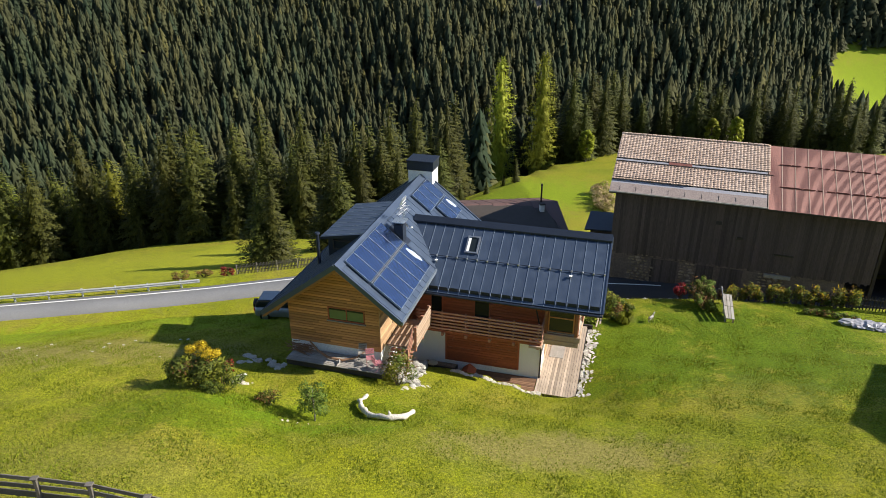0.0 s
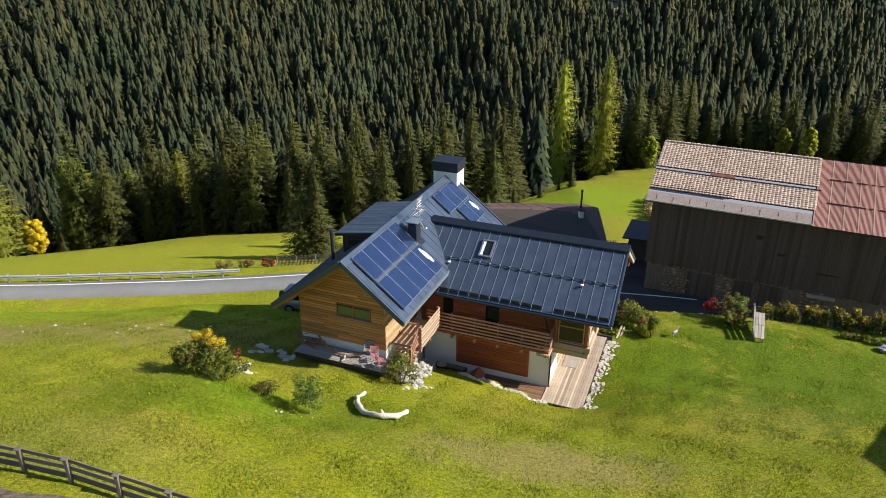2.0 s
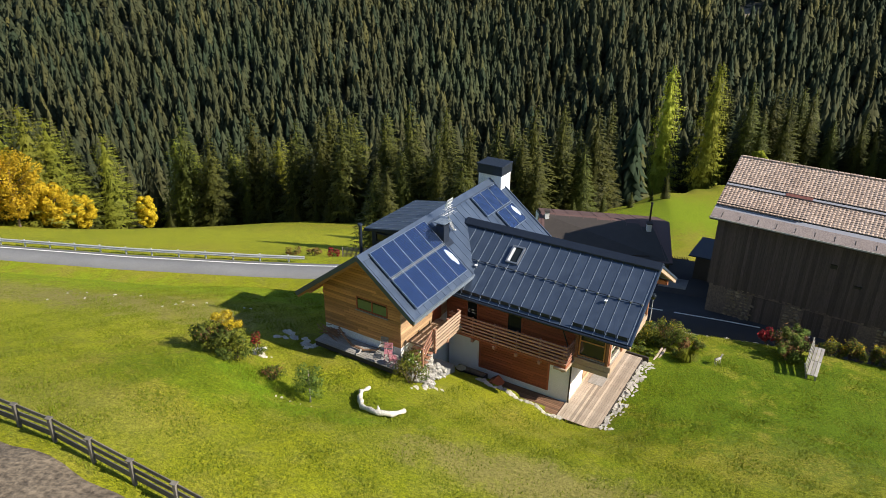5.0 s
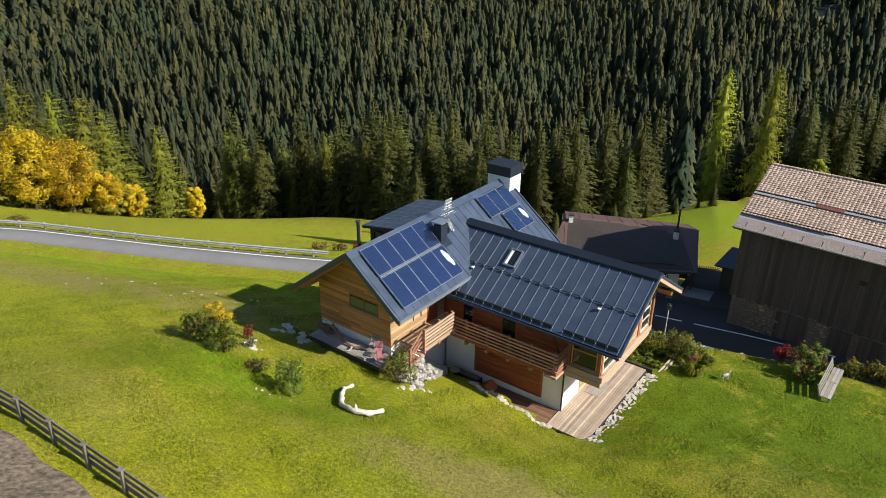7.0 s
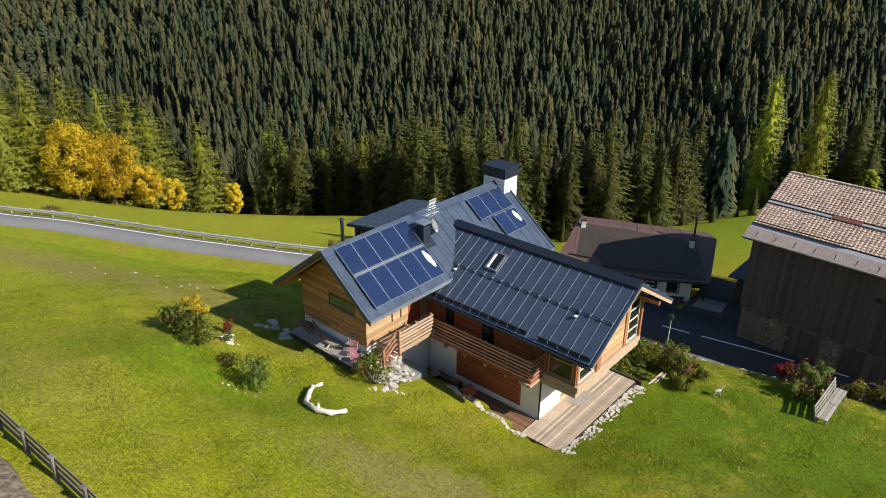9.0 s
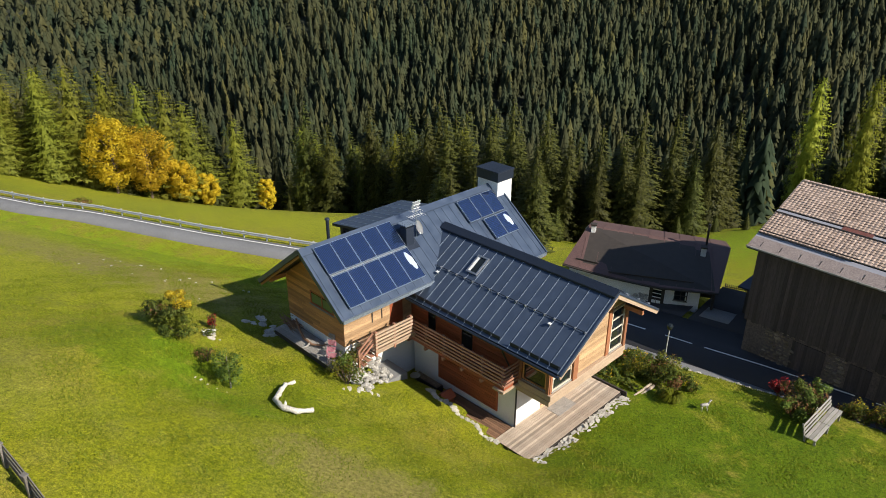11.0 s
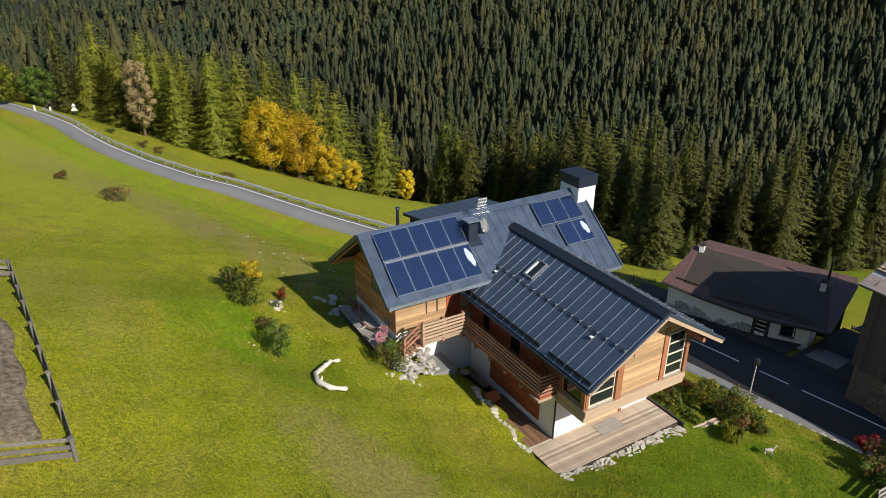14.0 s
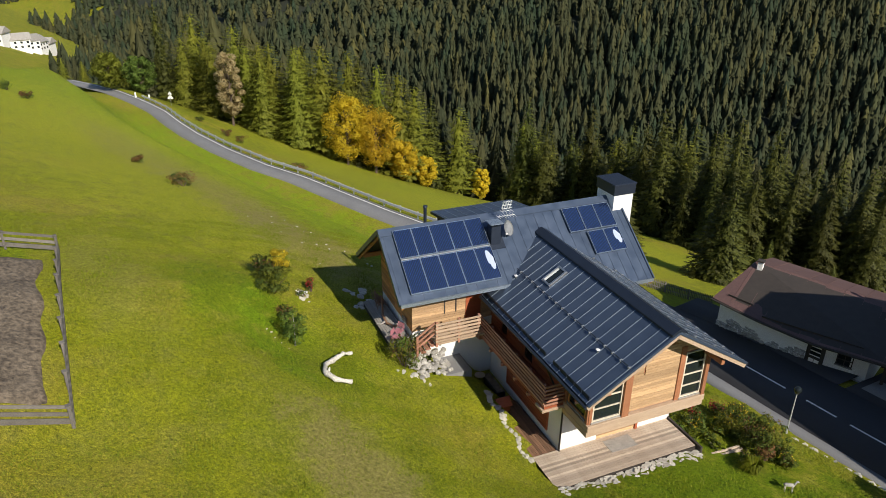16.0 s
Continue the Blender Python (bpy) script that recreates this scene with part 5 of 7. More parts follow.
def far_conifer(rng, tiers, points):
    """A narrow pointed conifer of height 1 for the far woods: ragged tiers one over the other."""
    v, f, n = [], [], []
    slim, power = rng.uniform(0.15, 0.205), rng.uniform(0.55, 0.85)
    bend = [rng.uniform(0.8, 1.15) for _ in range(tiers)]
    for k in range(tiers):
        t = k / tiers
        r = slim * ((1 - t) ** power) * bend[k] + 0.004
        skirt(rng, v, f, n, 0.05 + 0.93 * t, min(1.0, 0.05 + 0.93 * t + 1.9 / tiers + 0.03), r, points, 0.55, rng.uniform(0, 6))
    return turned_out(v, f, n)


def build_far_woods():
    rng = random.Random(21)
    near, middle, remote, buried = [[far_conifer(rng, m, p) for _ in range(12)] for m, p in ((11, 7), (9, 6), (6, 4), (4, 3))]
    vs, fs, ns, hues, base, pts = [], [], [], [], 0, []
    # spacing grows with the distance from the house; only the valley side that can be looked into is wooded
    x = -1500.0
    while x < 520:
        y = -60.0
        while y < 900:
            d = math.hypot(x - 10, y - 5)
            step = 5.4 if d < 560 else 7.4 if d < 900 else 12
            pts.append((x + rng.uniform(-0.5, 0.5) * step, y + rng.uniform(-0.5, 0.5) * step, d))
            y += step
        x += 5.2 if -330 < x < 330 else 7.5 if -700 < x else 12
    px, py = np.array([p[0] for p in pts]), np.array([p[1] for p in pts])
    zs = ground_z(px, py)
    # trees below the line of sight over the wood's edge stay simple
    fx, fy = px - 12, py - 6
    dist = np.hypot(fx, fy)
    hidden = np.zeros(len(pts), bool)
    for k in (105, 120, 135, 150, 165, 180):
        gx, gy = 12 + fx / dist * k, 6 + fy / dist * k
        sight = (ground_z(gx, gy) + 9 - 22) / k * (gy > wood_edge(gx) + 3) - 9 * (gy <= wood_edge(gx) + 3)
        hidden |= (dist > k + 8) & ((zs + 19 - 22) / dist < sight)
    for (x, y, d), z, low in zip(pts, zs, hidden):
        if y < wood_edge(x) + 14 or clear_of_trees(x, y):
            continue
        stand = math.sin(x / 17 + 1.3 * math.sin(y / 29)) * math.sin(y / 21 + math.sin(x / 37))
        if rng.random() < (0.3 if stand < -0.55 else 0.07):
            continue
        ang = math.degrees(math.atan2(x - 12, y - 6))
        if (x - 22) ** 2 + (y - 158) ** 2 < 190:
            continue
        if not -88 < ang < 47 or (d > 880 and ang > -60 and ang < 28):
            continue
        kv, kf, kn = (buried if low else near if d < 340 else middle if d < 600 else remote)[rng.randrange(12)]
        h = (rng.uniform(9, 16) if rng.random() < 0.25 else rng.uniform(15, 24)) * (1 + 0.22 * stand)
        w = h ** 0.6 * 20 ** 0.4 * rng.uniform(0.85, 1.3) * (1 if d < 600 else 1.5)
        a = rng.uniform(0, math.tau)
        c, s = math.cos(a), math.sin(a)
        q = np.empty_like(kv)
        q[:, 0] = x + (kv[:, 0] * c - kv[:, 1] * s) * w
        q[:, 1] = y + (kv[:, 0] * s + kv[:, 1] * c) * w
        q[:, 2] = z - 0.5 + kv[:, 2] * h
        vs.append(q)
        ns.append(np.stack([kn[:, 0] * c - kn[:, 1] * s, kn[:, 0] * s + kn[:, 1] * c, kn[:, 2]], -1))
        fs.append(kf + base)
        hues.append(np.full(len(kv), min(1.0, max(0.0, rng.gauss(0.45, 0.24)))))
        base += len(kv)
    ob = from_arrays("far_woods", np.concatenate(vs), np.concatenate(fs), M_FARWOOD, True)
    ob.data.normals_split_custom_set_from_vertices(np.concatenate(ns).tolist())
    ob.data.attributes.new("species", "FLOAT", "POINT").data.foreach_set("value", np.concatenate(hues).astype(np.float32))
    return tagged(ob, "dense dark conifer forest covering the valley and the slope across it", "forest", kind="stuff")


def tree_models(kind, n, rng):
    out = []
    for _ in range(n):
        if kind == "spruce":
            v, f, nv = conifer_arrays(rng, 290, rng.uniform(0.165, 0.215), 27, 0.026, 0.4, 0.72, 0.03, 0.42, 0.35, 0.14, 0.42)
        elif kind == "larch":
            v, f, nv = conifer_arrays(rng, 290, rng.uniform(0.2, 0.24), 36, 0.018, 0.22, 0.5, 0.05, 0.4, 0.5, 0.16, 0.4, 0.85)
        else:
            v, f, nv = conifer_arrays(rng, 380, rng.uniform(0.2, 0.23), 26, 0.024, 0.2, 0.4, 0.06, 0.4, 0.55, 0.15, 0.5, 0.9)
        me = bpy.data.meshes.new("crown")
        me.from_pydata(v.tolist(), [], f.tolist())
        me.polygons.foreach_set("use_smooth", [True] * len(f))
        me.normals_split_custom_set_from_vertices(nv.tolist())
        me.materials.append(M_SPRUCE if kind == "spruce" else M_LARCHTREE if kind == "larch" else M_LARCH_BRIGHT)
        bm = bmesh.new()
        tube(bm, [(0, 0, -0.04), (0.002, 0, 0.3), (0, 0.003, 0.65), (0, 0, 0.97)], [0.016, 0.011, 0.006, 0.001], 6)
        tr = bpy.data.meshes.new("trunk")
        bm.to_mesh(tr)
        bm.free()
        tr.materials.append(M_TRUNK)
        out.append((me, tr))
    return out


def plant_tree(name, model, x, y, h, wide, turn, label, group):
    m = Matrix.Translation((x, y, gz(x, y) - 0.1)) @ Matrix.Rotation(turn, 4, "Z") @ Matrix.Diagonal((h * wide, h * wide, h, 1))
    t = thing(name, m, label, "tree", group)
    shared("crown", model[0], t)
    shared("trunk", model[1], t)
    return t


YELLOWS = ((-93.3, 83.2), (-90.4, 88.6), (-88.0, 94.2), (-86.4, 99.2), (-83.5, 111), (-112.5, 66.5))


def build_near_trees():
    rng = random.Random(33)
    spruces, larches, bright = tree_models("spruce", 7, rng), tree_models("larch", 4, rng), tree_models("bright", 2, rng)
    done = []
    # the wood's edge, two to three rows deep
    for row in range(5):
        x = -190.0
        while x < 96:
            step = rng.uniform(4.6, 8.6)
            x += step
            y = float(wood_edge(x)) + 1 + row * 5.2 + rng.uniform(-2.4, 2.4)
            if row > 3 and x > -82:
                break
            if any(abs(x - 5 - (a - 5) * y / b) < 6.5 and y < b + 4 for a, b in ((25.1, 160.8), (15.8, 166.4))):
                continue
            if any((x - a) ** 2 + (y - b) ** 2 < 7 for a, b in done[-260:]):
                continue
            if any((x - a) ** 2 + (y - b) ** 2 < 20 or ((x - a - 2.5) ** 2 + (y - b + 4) ** 2 < 16) for a, b in YELLOWS):
                continue
            done.append((x, y))
            far_left = x < -80
            if far_left and row > 2 and rng.random() < 0.3:
                continue
            lar = rng.random() < (0.72 if far_left else 0.1 if x < -20 else 0)
            h = rng.uniform(18, 27) if row else rng.uniform(13, 22)
            if far_left:
                h = rng.uniform(18, 28)
            if x > 52:
                h *= 0.72
            if x < -142:
                if row > 1:
                    continue
                h *= 0.42
            if lar:
                plant_tree("larch_tree", larches[rng.randrange(4)], x, y, h * 0.86, rng.uniform(1.2, 1.55), rng.uniform(0, 6), "yellowing larch at the edge of the wood", "larches at the wood's edge")
            else:
                plant_tree("spruce_tree", spruces[rng.randrange(7)], x, y, h, rng.uniform(0.95, 1.3), rng.uniform(0, 6), "dark green spruce at the edge of the wood", "spruces at the wood's edge")
    # young firs along the foot of the wood
    x = -100.0
    while x < 14:
        x += rng.uniform(2.0, 5.5)
        if rng.random() < 0.3:
            continue
        y = float(wood_edge(x)) - rng.uniform(0.0, 3.0)
        if any((x - a) ** 2 + (y - b) ** 2 < 25 for a, b in YELLOWS):
            continue
        plant_tree("young_spruce", spruces[rng.randrange(7)], x, y, rng.uniform(2.0, 6.5), rng.uniform(1.1, 1.5), rng.uniform(0, 6), "young spruce at the foot of the wood", "young spruces at the wood's edge")
    # the stand of larches behind the yellow trees
    for k, (x, y, h) in enumerate(((-109, 75.5, 22), (-105, 79, 23), (-101, 82.5, 25), (-97.8, 87, 26), (-96.5, 93, 26), (-92.8, 95.5, 25), (-88.2, 108.2, 22), (-80.5, 123, 21))):
        plant_tree("larch_tree", larches[k % 4], x, y, h * 0.92, 1.3 + 0.12 * (k % 3), k * 1.7, "tall yellow-green larch behind the yellow trees", "larches at the wood's edge")
    plant_tree("larch_tree", bright[0], 25.1, 160.8, 30.5, 0.72, 0.4, "tall slender bright yellow-green larch", "larches at the wood's edge")
    plant_tree("larch_tree", bright[1], 15.8, 166.4, 36, 0.66, 2.4, "tall slender bright yellow-green larch", "larches at the wood's edge")
    for k, (x, y, h, w) in enumerate(((-19.9, 73.4, 10.2, 1.45), (-18.2, 73.0, 10.8, 1.4), (-14.0, 85.6, 11.5, 1.5), (-12.3, 85.0, 12.6, 1.45))):
        plant_tree("spruce_tree", spruces[k + 2], x, y, h, w, k * 1.3, "lone spruce standing in the meadow below the road", "spruces in the meadow")
    return spruces, larches


build_far_woods()
SPRUCES, LARCHES = build_near_trees()

# ---- plants ----
def leaf_cloud(rng, n, size, lobes):
    """Leaves as small bent blades in a cloud of lobes: (x, y, z, rx, ry, rz)."""
    v, f, nv = [], [], []
    for _ in range(n):
        c = lobes[rng.randrange(len(lobes))]
        while True:
            d = Vector((rng.uniform(-1, 1), rng.uniform(-1, 1), rng.uniform(-1, 1)))
            if 0.25 < d.length < 1:
                break
        d *= (0.55 + 0.45 * rng.random()) / max(d.length, 0.5)
        p = Vector((c[0] + d.x * c[3], c[1] + d.y * c[4], c[2] + d.z * c[5]))
        a = Vector((rng.uniform(-1, 1), rng.uniform(-1, 1), rng.uniform(-0.6, 0.8))).normalized()
        b = a.cross(Vector((rng.uniform(-1, 1), rng.uniform(-1, 1), 1))).normalized()
        s = size * rng.uniform(0.6, 1.4)
        i = len(v)
        v += [p - a * s, p + b * s * 0.45 - a * s * 0.1, p + a * s, p - b * s * 0.45 - a * s * 0.1]
        f += [(i, i + 1, i + 2), (i, i + 2, i + 3)]
        g = (d.normalized() + Vector((rng.uniform(-0.5, 0.5), rng.uniform(-0.5, 0.5), 0.25 + rng.uniform(-0.5, 0.5)))).normalized()
        nv += [tuple(g)] * 4
    return v, f, nv


def cloud_mesh(name, rng, n, size, lobes, mat):
    """Leaves are shaded towards the roundness of the clump they sit on."""
    v, f, nv = leaf_cloud(rng, n, size, lobes)
    me = bpy.data.meshes.new(name)
    v, f, nv = turned_out(v, f, nv)
    me.from_pydata(v.tolist(), [], f.tolist())
    me.polygons.foreach_set("use_smooth", [True] * len(f))
    me.normals_split_custom_set_from_vertices(nv.tolist())
    me.materials.append(mat)
    return me


def shrub(name, x, y, w, h, mats, label, seed, leaves=700, size=0.07, category="shrub", z=None, group=""):
    """A shrub of stems and leaf clouds; mats: (material, share, lowest part of the height it fills)."""
    rng = random.Random(seed)
    ob = thing(name, Matrix.Translation((x, y, (gz(x, y) if z is None else z) - 0.03)), label, category, group)
    bm = bmesh.new()
    for k in range(7):
        a, r = rng.uniform(0, 6.3), rng.uniform(0.2, 0.42) * w
        tube(bm, [(0.05 * math.cos(a), 0.05 * math.sin(a), -0.05), (r * 0.5 * math.cos(a), r * 0.5 * math.sin(a), h * 0.4), (r * math.cos(a), r * math.sin(a), h * rng.uniform(0.6, 0.9))], [0.025, 0.018, 0.006], 5)
    parts_of("stem", bm, M_TRUNK, ob)
    for mat, share, low in mats:
        if share <= 0:
            continue
        lobes = []
        for _ in range(9):
            a, r = rng.uniform(0, 6.3), w * 0.34 * math.sqrt(rng.random())
            zz = h * rng.uniform(max(low, 0.25), 0.8)
            s = w * rng.uniform(0.13, 0.26)
            lobes.append((r * math.cos(a), r * math.sin(a), zz, s, s, min(zz * 0.9, h * rng.uniform(0.13, 0.24))))
        shared("leaves" if mat not in (M_YELLOW, M_WHITEPAINT, M_REDLEAF) else "blossom" if mat is not M_REDLEAF else "red_leaves", cloud_mesh("leaves", rng, int(leaves * share), size, lobes, mat), ob)
    return ob


def broadleaf(name, x, y, h, w, mat, label, seed, leaves=11000, size=0.2, group=""):
    rng = random.Random(seed)
    ob = thing(name, Matrix.Translation((x, y, gz(x, y) - 0.1)), label, "tree", group)
    bm = bmesh.new()
    tube(bm, [(0, 0, -0.2), (0.1, 0, h * 0.25), (0.05, 0.12, h * 0.55), (0, 0.1, h * 0.9)], [h * 0.018, h * 0.014, h * 0.009, 0.03], 7)
    part("trunk", bm, M_TRUNK, ob)
    lobes = []
    for k in range(34):
        t = 0.2 + 0.74 * k / 33
        a = k * 2.4 + rng.uniform(-0.4, 0.4)
        r = w * 0.4 * math.sin(math.pi * min(1, (1.05 - t) * 1.05)) * rng.uniform(0.6, 1.1)
        c = (r * math.cos(a), r * math.sin(a), h * t)
        bm = bmesh.new()
        tube(bm, [(0.05, 0.05, h * t * 0.7), (c[0] * 0.5, c[1] * 0.5, h * t * 0.86), c], [h * 0.007, h * 0.004, 0.02], 5)
        part("limb", bm, M_TRUNK, ob)
        s = w * rng.uniform(0.11, 0.21)
        lobes.append((*c, s, s, s * rng.uniform(0.6, 1.0)))
    shared("crown", cloud_mesh("crown", rng, leaves, size, lobes, mat), ob)
    return ob


# garden shrubs
FLOWERING = shrub("flowering_shrub", -11.6, 28.6, 2.9, 1.9, ((M_SHRUB, 1.0, 0.15), (M_LARCHTREE, 0.6, 0.2), (M_RUSSET, 0.05, 0.5)), "large green shrub topped with yellow flowers in the lawn", 1, 2600, 0.075)
def blossom_heads(ob, spots, mat, seed):
    rng = random.Random(seed)
    lobes = [(x, y, z, r, r, r * 0.8) for x, y, z, r in spots]
    shared("blossom", cloud_mesh("blossom", rng, 260 * len(spots), 0.05, lobes, mat), ob)


blossom_heads(FLOWERING, ((0.35, 0.4, 1.75, 0.42), (0.7, 0.1, 1.7, 0.36), (0.1, 0.75, 1.8, 0.34), (-0.25, 0.4, 1.85, 0.3), (0.9, 0.5, 1.5, 0.3)), M_YELLOW, 5)
shrub("green_shrub", -10.3, 28.0, 2.2, 1.3, ((M_SHRUB, 0.8, 0.15), (M_LARCHTREE, 0.5, 0.15)), "wide green shrub on the grass bank", 8, 1800, 0.06)
shrub("red_shrub", -10.7, 30.6, 0.7, 1.1, ((M_REDLEAF, 0.35, 0.3), (M_RUSSET, 0.35, 0.2), (M_SHRUB, 0.3, 0.2)), "small slender shrub with dark red leaves", 2, 420, 0.06)
shrub("flower_clump", -9.9, 29.6, 0.9, 0.6, ((M_SHRUB, 0.4, 0.2), (M_WHITEPAINT, 0.22, 0.5)), "low clump of white flowers", 3, 420, 0.06)
shrub("dark_shrub", -8.0, 27.6, 1.3, 0.9, ((M_RUSSET, 0.3, 0.3), (M_SHRUB, 0.7, 0.2)), "small dark shrub on the grass bank", 4, 900, 0.05)
shrub("corner_shrub", -2.0, 31.5, 2.4, 2.2, ((M_SHRUB, 0.8, 0.1), (M_LARCHTREE, 0.6, 0.15), (M_RUSSET, 0.1, 0.4)), "rounded green shrub at the end of the terrace", 5, 1700, 0.055)
shrub("small_bush", -2.0, 33.2, 0.8, 0.7, ((M_SHRUB, 1.0, 0.25),), "small round green bush above the white stones", 6, 600, 0.045, z=-0.75)


def sapling():
    rng = random.Random(7)
    ob = thing("small_tree", Matrix.Translation((-5.7, 26.9, gz(-5.7, 26.9))), "small staked tree with dark green leaves in the lawn", "tree")
    bm = bmesh.new()
    tube(bm, [(0, 0, -0.1), (0.03, 0, 0.5), (0, 0.04, 1.0), (0.02, 0, 1.9)], [0.045, 0.04, 0.03, 0.01], 6)
    part("trunk", bm, M_GREYWOOD, ob)
    for k in range(6):
        a = k * 1.1
        bm = bmesh.new()
        tube(bm, [(0, 0, 0.8 + k * 0.12), (0.3 * math.cos(a), 0.3 * math.sin(a), 1.15 + k * 0.14), (0.55 * math.cos(a), 0.55 * math.sin(a), 1.35 + k * 0.13)], [0.018, 0.012, 0.005], 5)
        part("branch", bm, M_TRUNK, ob)
    lobes = [(0.42 * math.cos(k * 1.7), 0.42 * math.sin(k * 1.7), 0.62 + 0.13 * k, 0.36, 0.36, 0.3) for k in range(11)]
    shared("crown", cloud_mesh("crown", rng, 2200, 0.055, lobes, M_SHRUB), ob)


sapling()
# bed and flowers east of the deck
for k, (x, y, w, h, mats, n, name, lab) in enumerate((
        (10.6, 44.6, 2.4, 1.5, ((M_SHRUB, 0.6, 0.2), (M_LARCHTREE, 0.5, 0.2), (M_YELLOW, 0.06, 0.6)), 1900, "garden_shrub", "dense green garden shrub with a few yellow leaves"),
        (12.2, 44.2, 2.2, 1.6, ((M_SHRUB, 0.6, 0.2), (M_LARCHTREE, 0.35, 0.3), (M_RUSSET, 0.15, 0.5)), 1900, "garden_shrub", "garden shrub turning brown and yellow"),
        (13.0, 43.4, 1.3, 1.0, ((M_RUSSET, 0.5, 0.3), (M_SHRUB, 0.5, 0.2)), 800, "garden_shrub", "low garden shrub turning orange"),
        (9.2, 43.0, 1.3, 0.8, ((M_SHRUB, 0.9, 0.2), (M_YELLOW, 0.06, 0.5)), 900, "perennials", "tuft of green garden plants beside the deck"),
        (8.4, 44.0, 1.1, 0.9, ((M_SHRUB, 0.9, 0.2), (M_REDLEAF, 0.1, 0.5)), 800, "perennials", "garden plants with a few red flowers"),
        (9.0, 45.4, 1.4, 1.0, ((M_SHRUB, 0.8, 0.2), (M_REDLEAF, 0.12, 0.55)), 1000, "perennials", "garden plants with red flowers"),
        (7.6, 45.0, 1.0, 1.1, ((M_SHRUB, 0.6, 0.2), (M_YELLOW, 0.4, 0.5)), 700, "perennials", "garden plants with yellow flowers"))):
    shrub(name, x, y, w, h, mats, lab, 40 + k, n, 0.06, "plant", group="plants in the garden bed")
for k, (u, v, w, h) in enumerate(((0.3, 7.4, 1.0, 0.5), (1.3, 7.5, 1.1, 0.45), (0.0, 8.3, 1.0, 0.6), (0.9, 8.4, 1.2, 0.5), (1.8, 8.2, 1.0, 0.5), (0.4, 9.3, 1.2, 0.6), (1.4, 9.4, 1.3, 0.7), (2.6, 8.0, 1.0, 0.4), (-0.7, 7.6, 0.9, 0.7), (3.0, 9.6, 1.2, 0.7))):
    p = hw(u, v)
    shrub("bed_plant", p.x, p.y, w, h, ((M_SHRUB, 0.6, 0.15), (M_BLADE, 0.5, 0.15)), "low leafy green plants filling the garden bed", 400 + k, 520, 0.055, "plant", group="plants in the garden bed")
for k, (x, y, w, h, warm) in enumerate(((9.7, 46.6, 1.2, 1.0, 0.5), (10.6, 46.0, 1.3, 1.1, 0.0), (11.5, 45.6, 1.5, 1.4, 0.2), (12.4, 45.3, 1.5, 1.5, 0.3), (13.2, 44.7, 1.3, 1.1, 0.1), (13.9, 43.9, 1.1, 0.8, 0.2), (11.2, 43.9, 1.1, 0.8, 0.0), (12.6, 42.3, 1.0, 0.7, 0.1))):
    shrub("border_plant", x, y, w, h, ((M_SHRUB, 0.7, 0.1), (M_LARCHTREE, 0.5, 0.2), (M_YELLOW, 0.12 * warm, 0.5), (M_RUSSET, 0.3 * warm, 0.3)), "tall mixed perennials in the border beside the road", 500 + k, 1100, 0.055, "plant", group="plants in the garden bed")
shrub("red_bush", 18.5, 46.3, 1.3, 1.3, ((M_REDLEAF, 1.0, 0.3),), "bright red autumn bush beside the road", 60, 900, 0.06)
for k, (x, y, w, h) in enumerate(((19.4, 45.3, 2.3, 1.9), (20.4, 46.3, 1.8, 1.8), (19.3, 43.9, 1.7, 1.3), (20.2, 44.7, 1.6, 1.6))):
    shrub("bank_shrub", x, y, w, h, ((M_SHRUB, 0.85, 0.2), (M_RUSSET, 0.15, 0.4)), "dark green shrub on the bank behind the bench", 164 + k, 2200, 0.06, group="shrubs on the bank")
for k in range(15):
    x = 22.0 + k * 0.56
    shrub("tall_flowers", x, 46.7 - k * 0.24 + 0.25 * math.sin(k * 2), 1.0 + 0.3 * math.sin(k * 2.3), 1.2 + 0.7 * math.sin(k * 1.7) ** 2, ((M_SHRUB, 0.6, 0.15), (M_LARCHTREE, 0.4, 0.2), (M_YELLOW, 0.07, 0.7), (M_RUSSET, 0.12, 0.3)), "tall garden flowers in yellow and green along the bank", 70 + k, 950, 0.06, "flowers", group="flowers along the bank")


def ornamental_grass():
    rng = random.Random(90)
    bm = bmesh.new()
    for k in range(260):
        a, r, l = rng.uniform(0, 6.3), rng.uniform(0, 0.25), rng.uniform(0.6, 1.0)
        c, s = math.cos(a), math.sin(a)
        p = [Vector((r * c, r * s, 0)), Vector(((r + 0.3 * l) * c, (r + 0.3 * l) * s, 0.75 * l)), Vector(((r + 0.75 * l) * c, (r + 0.75 * l) * s, 0.45 * l))]
        w = Vector((-s, c, 0)) * 0.018
        add_mesh(bm, [p[0] - w, p[0] + w, p[1] + w, p[1] - w, p[2]], ((0, 1, 2, 3), (3, 2, 4)))
    ob = thing("ornamental_grass", Matrix.Translation((13.2, 41.8, gz(13.2, 41.8))), "arching tuft of yellow-green ornamental grass", "plant")
    part("blades", bm, M_BLADE, ob)


ornamental_grass()
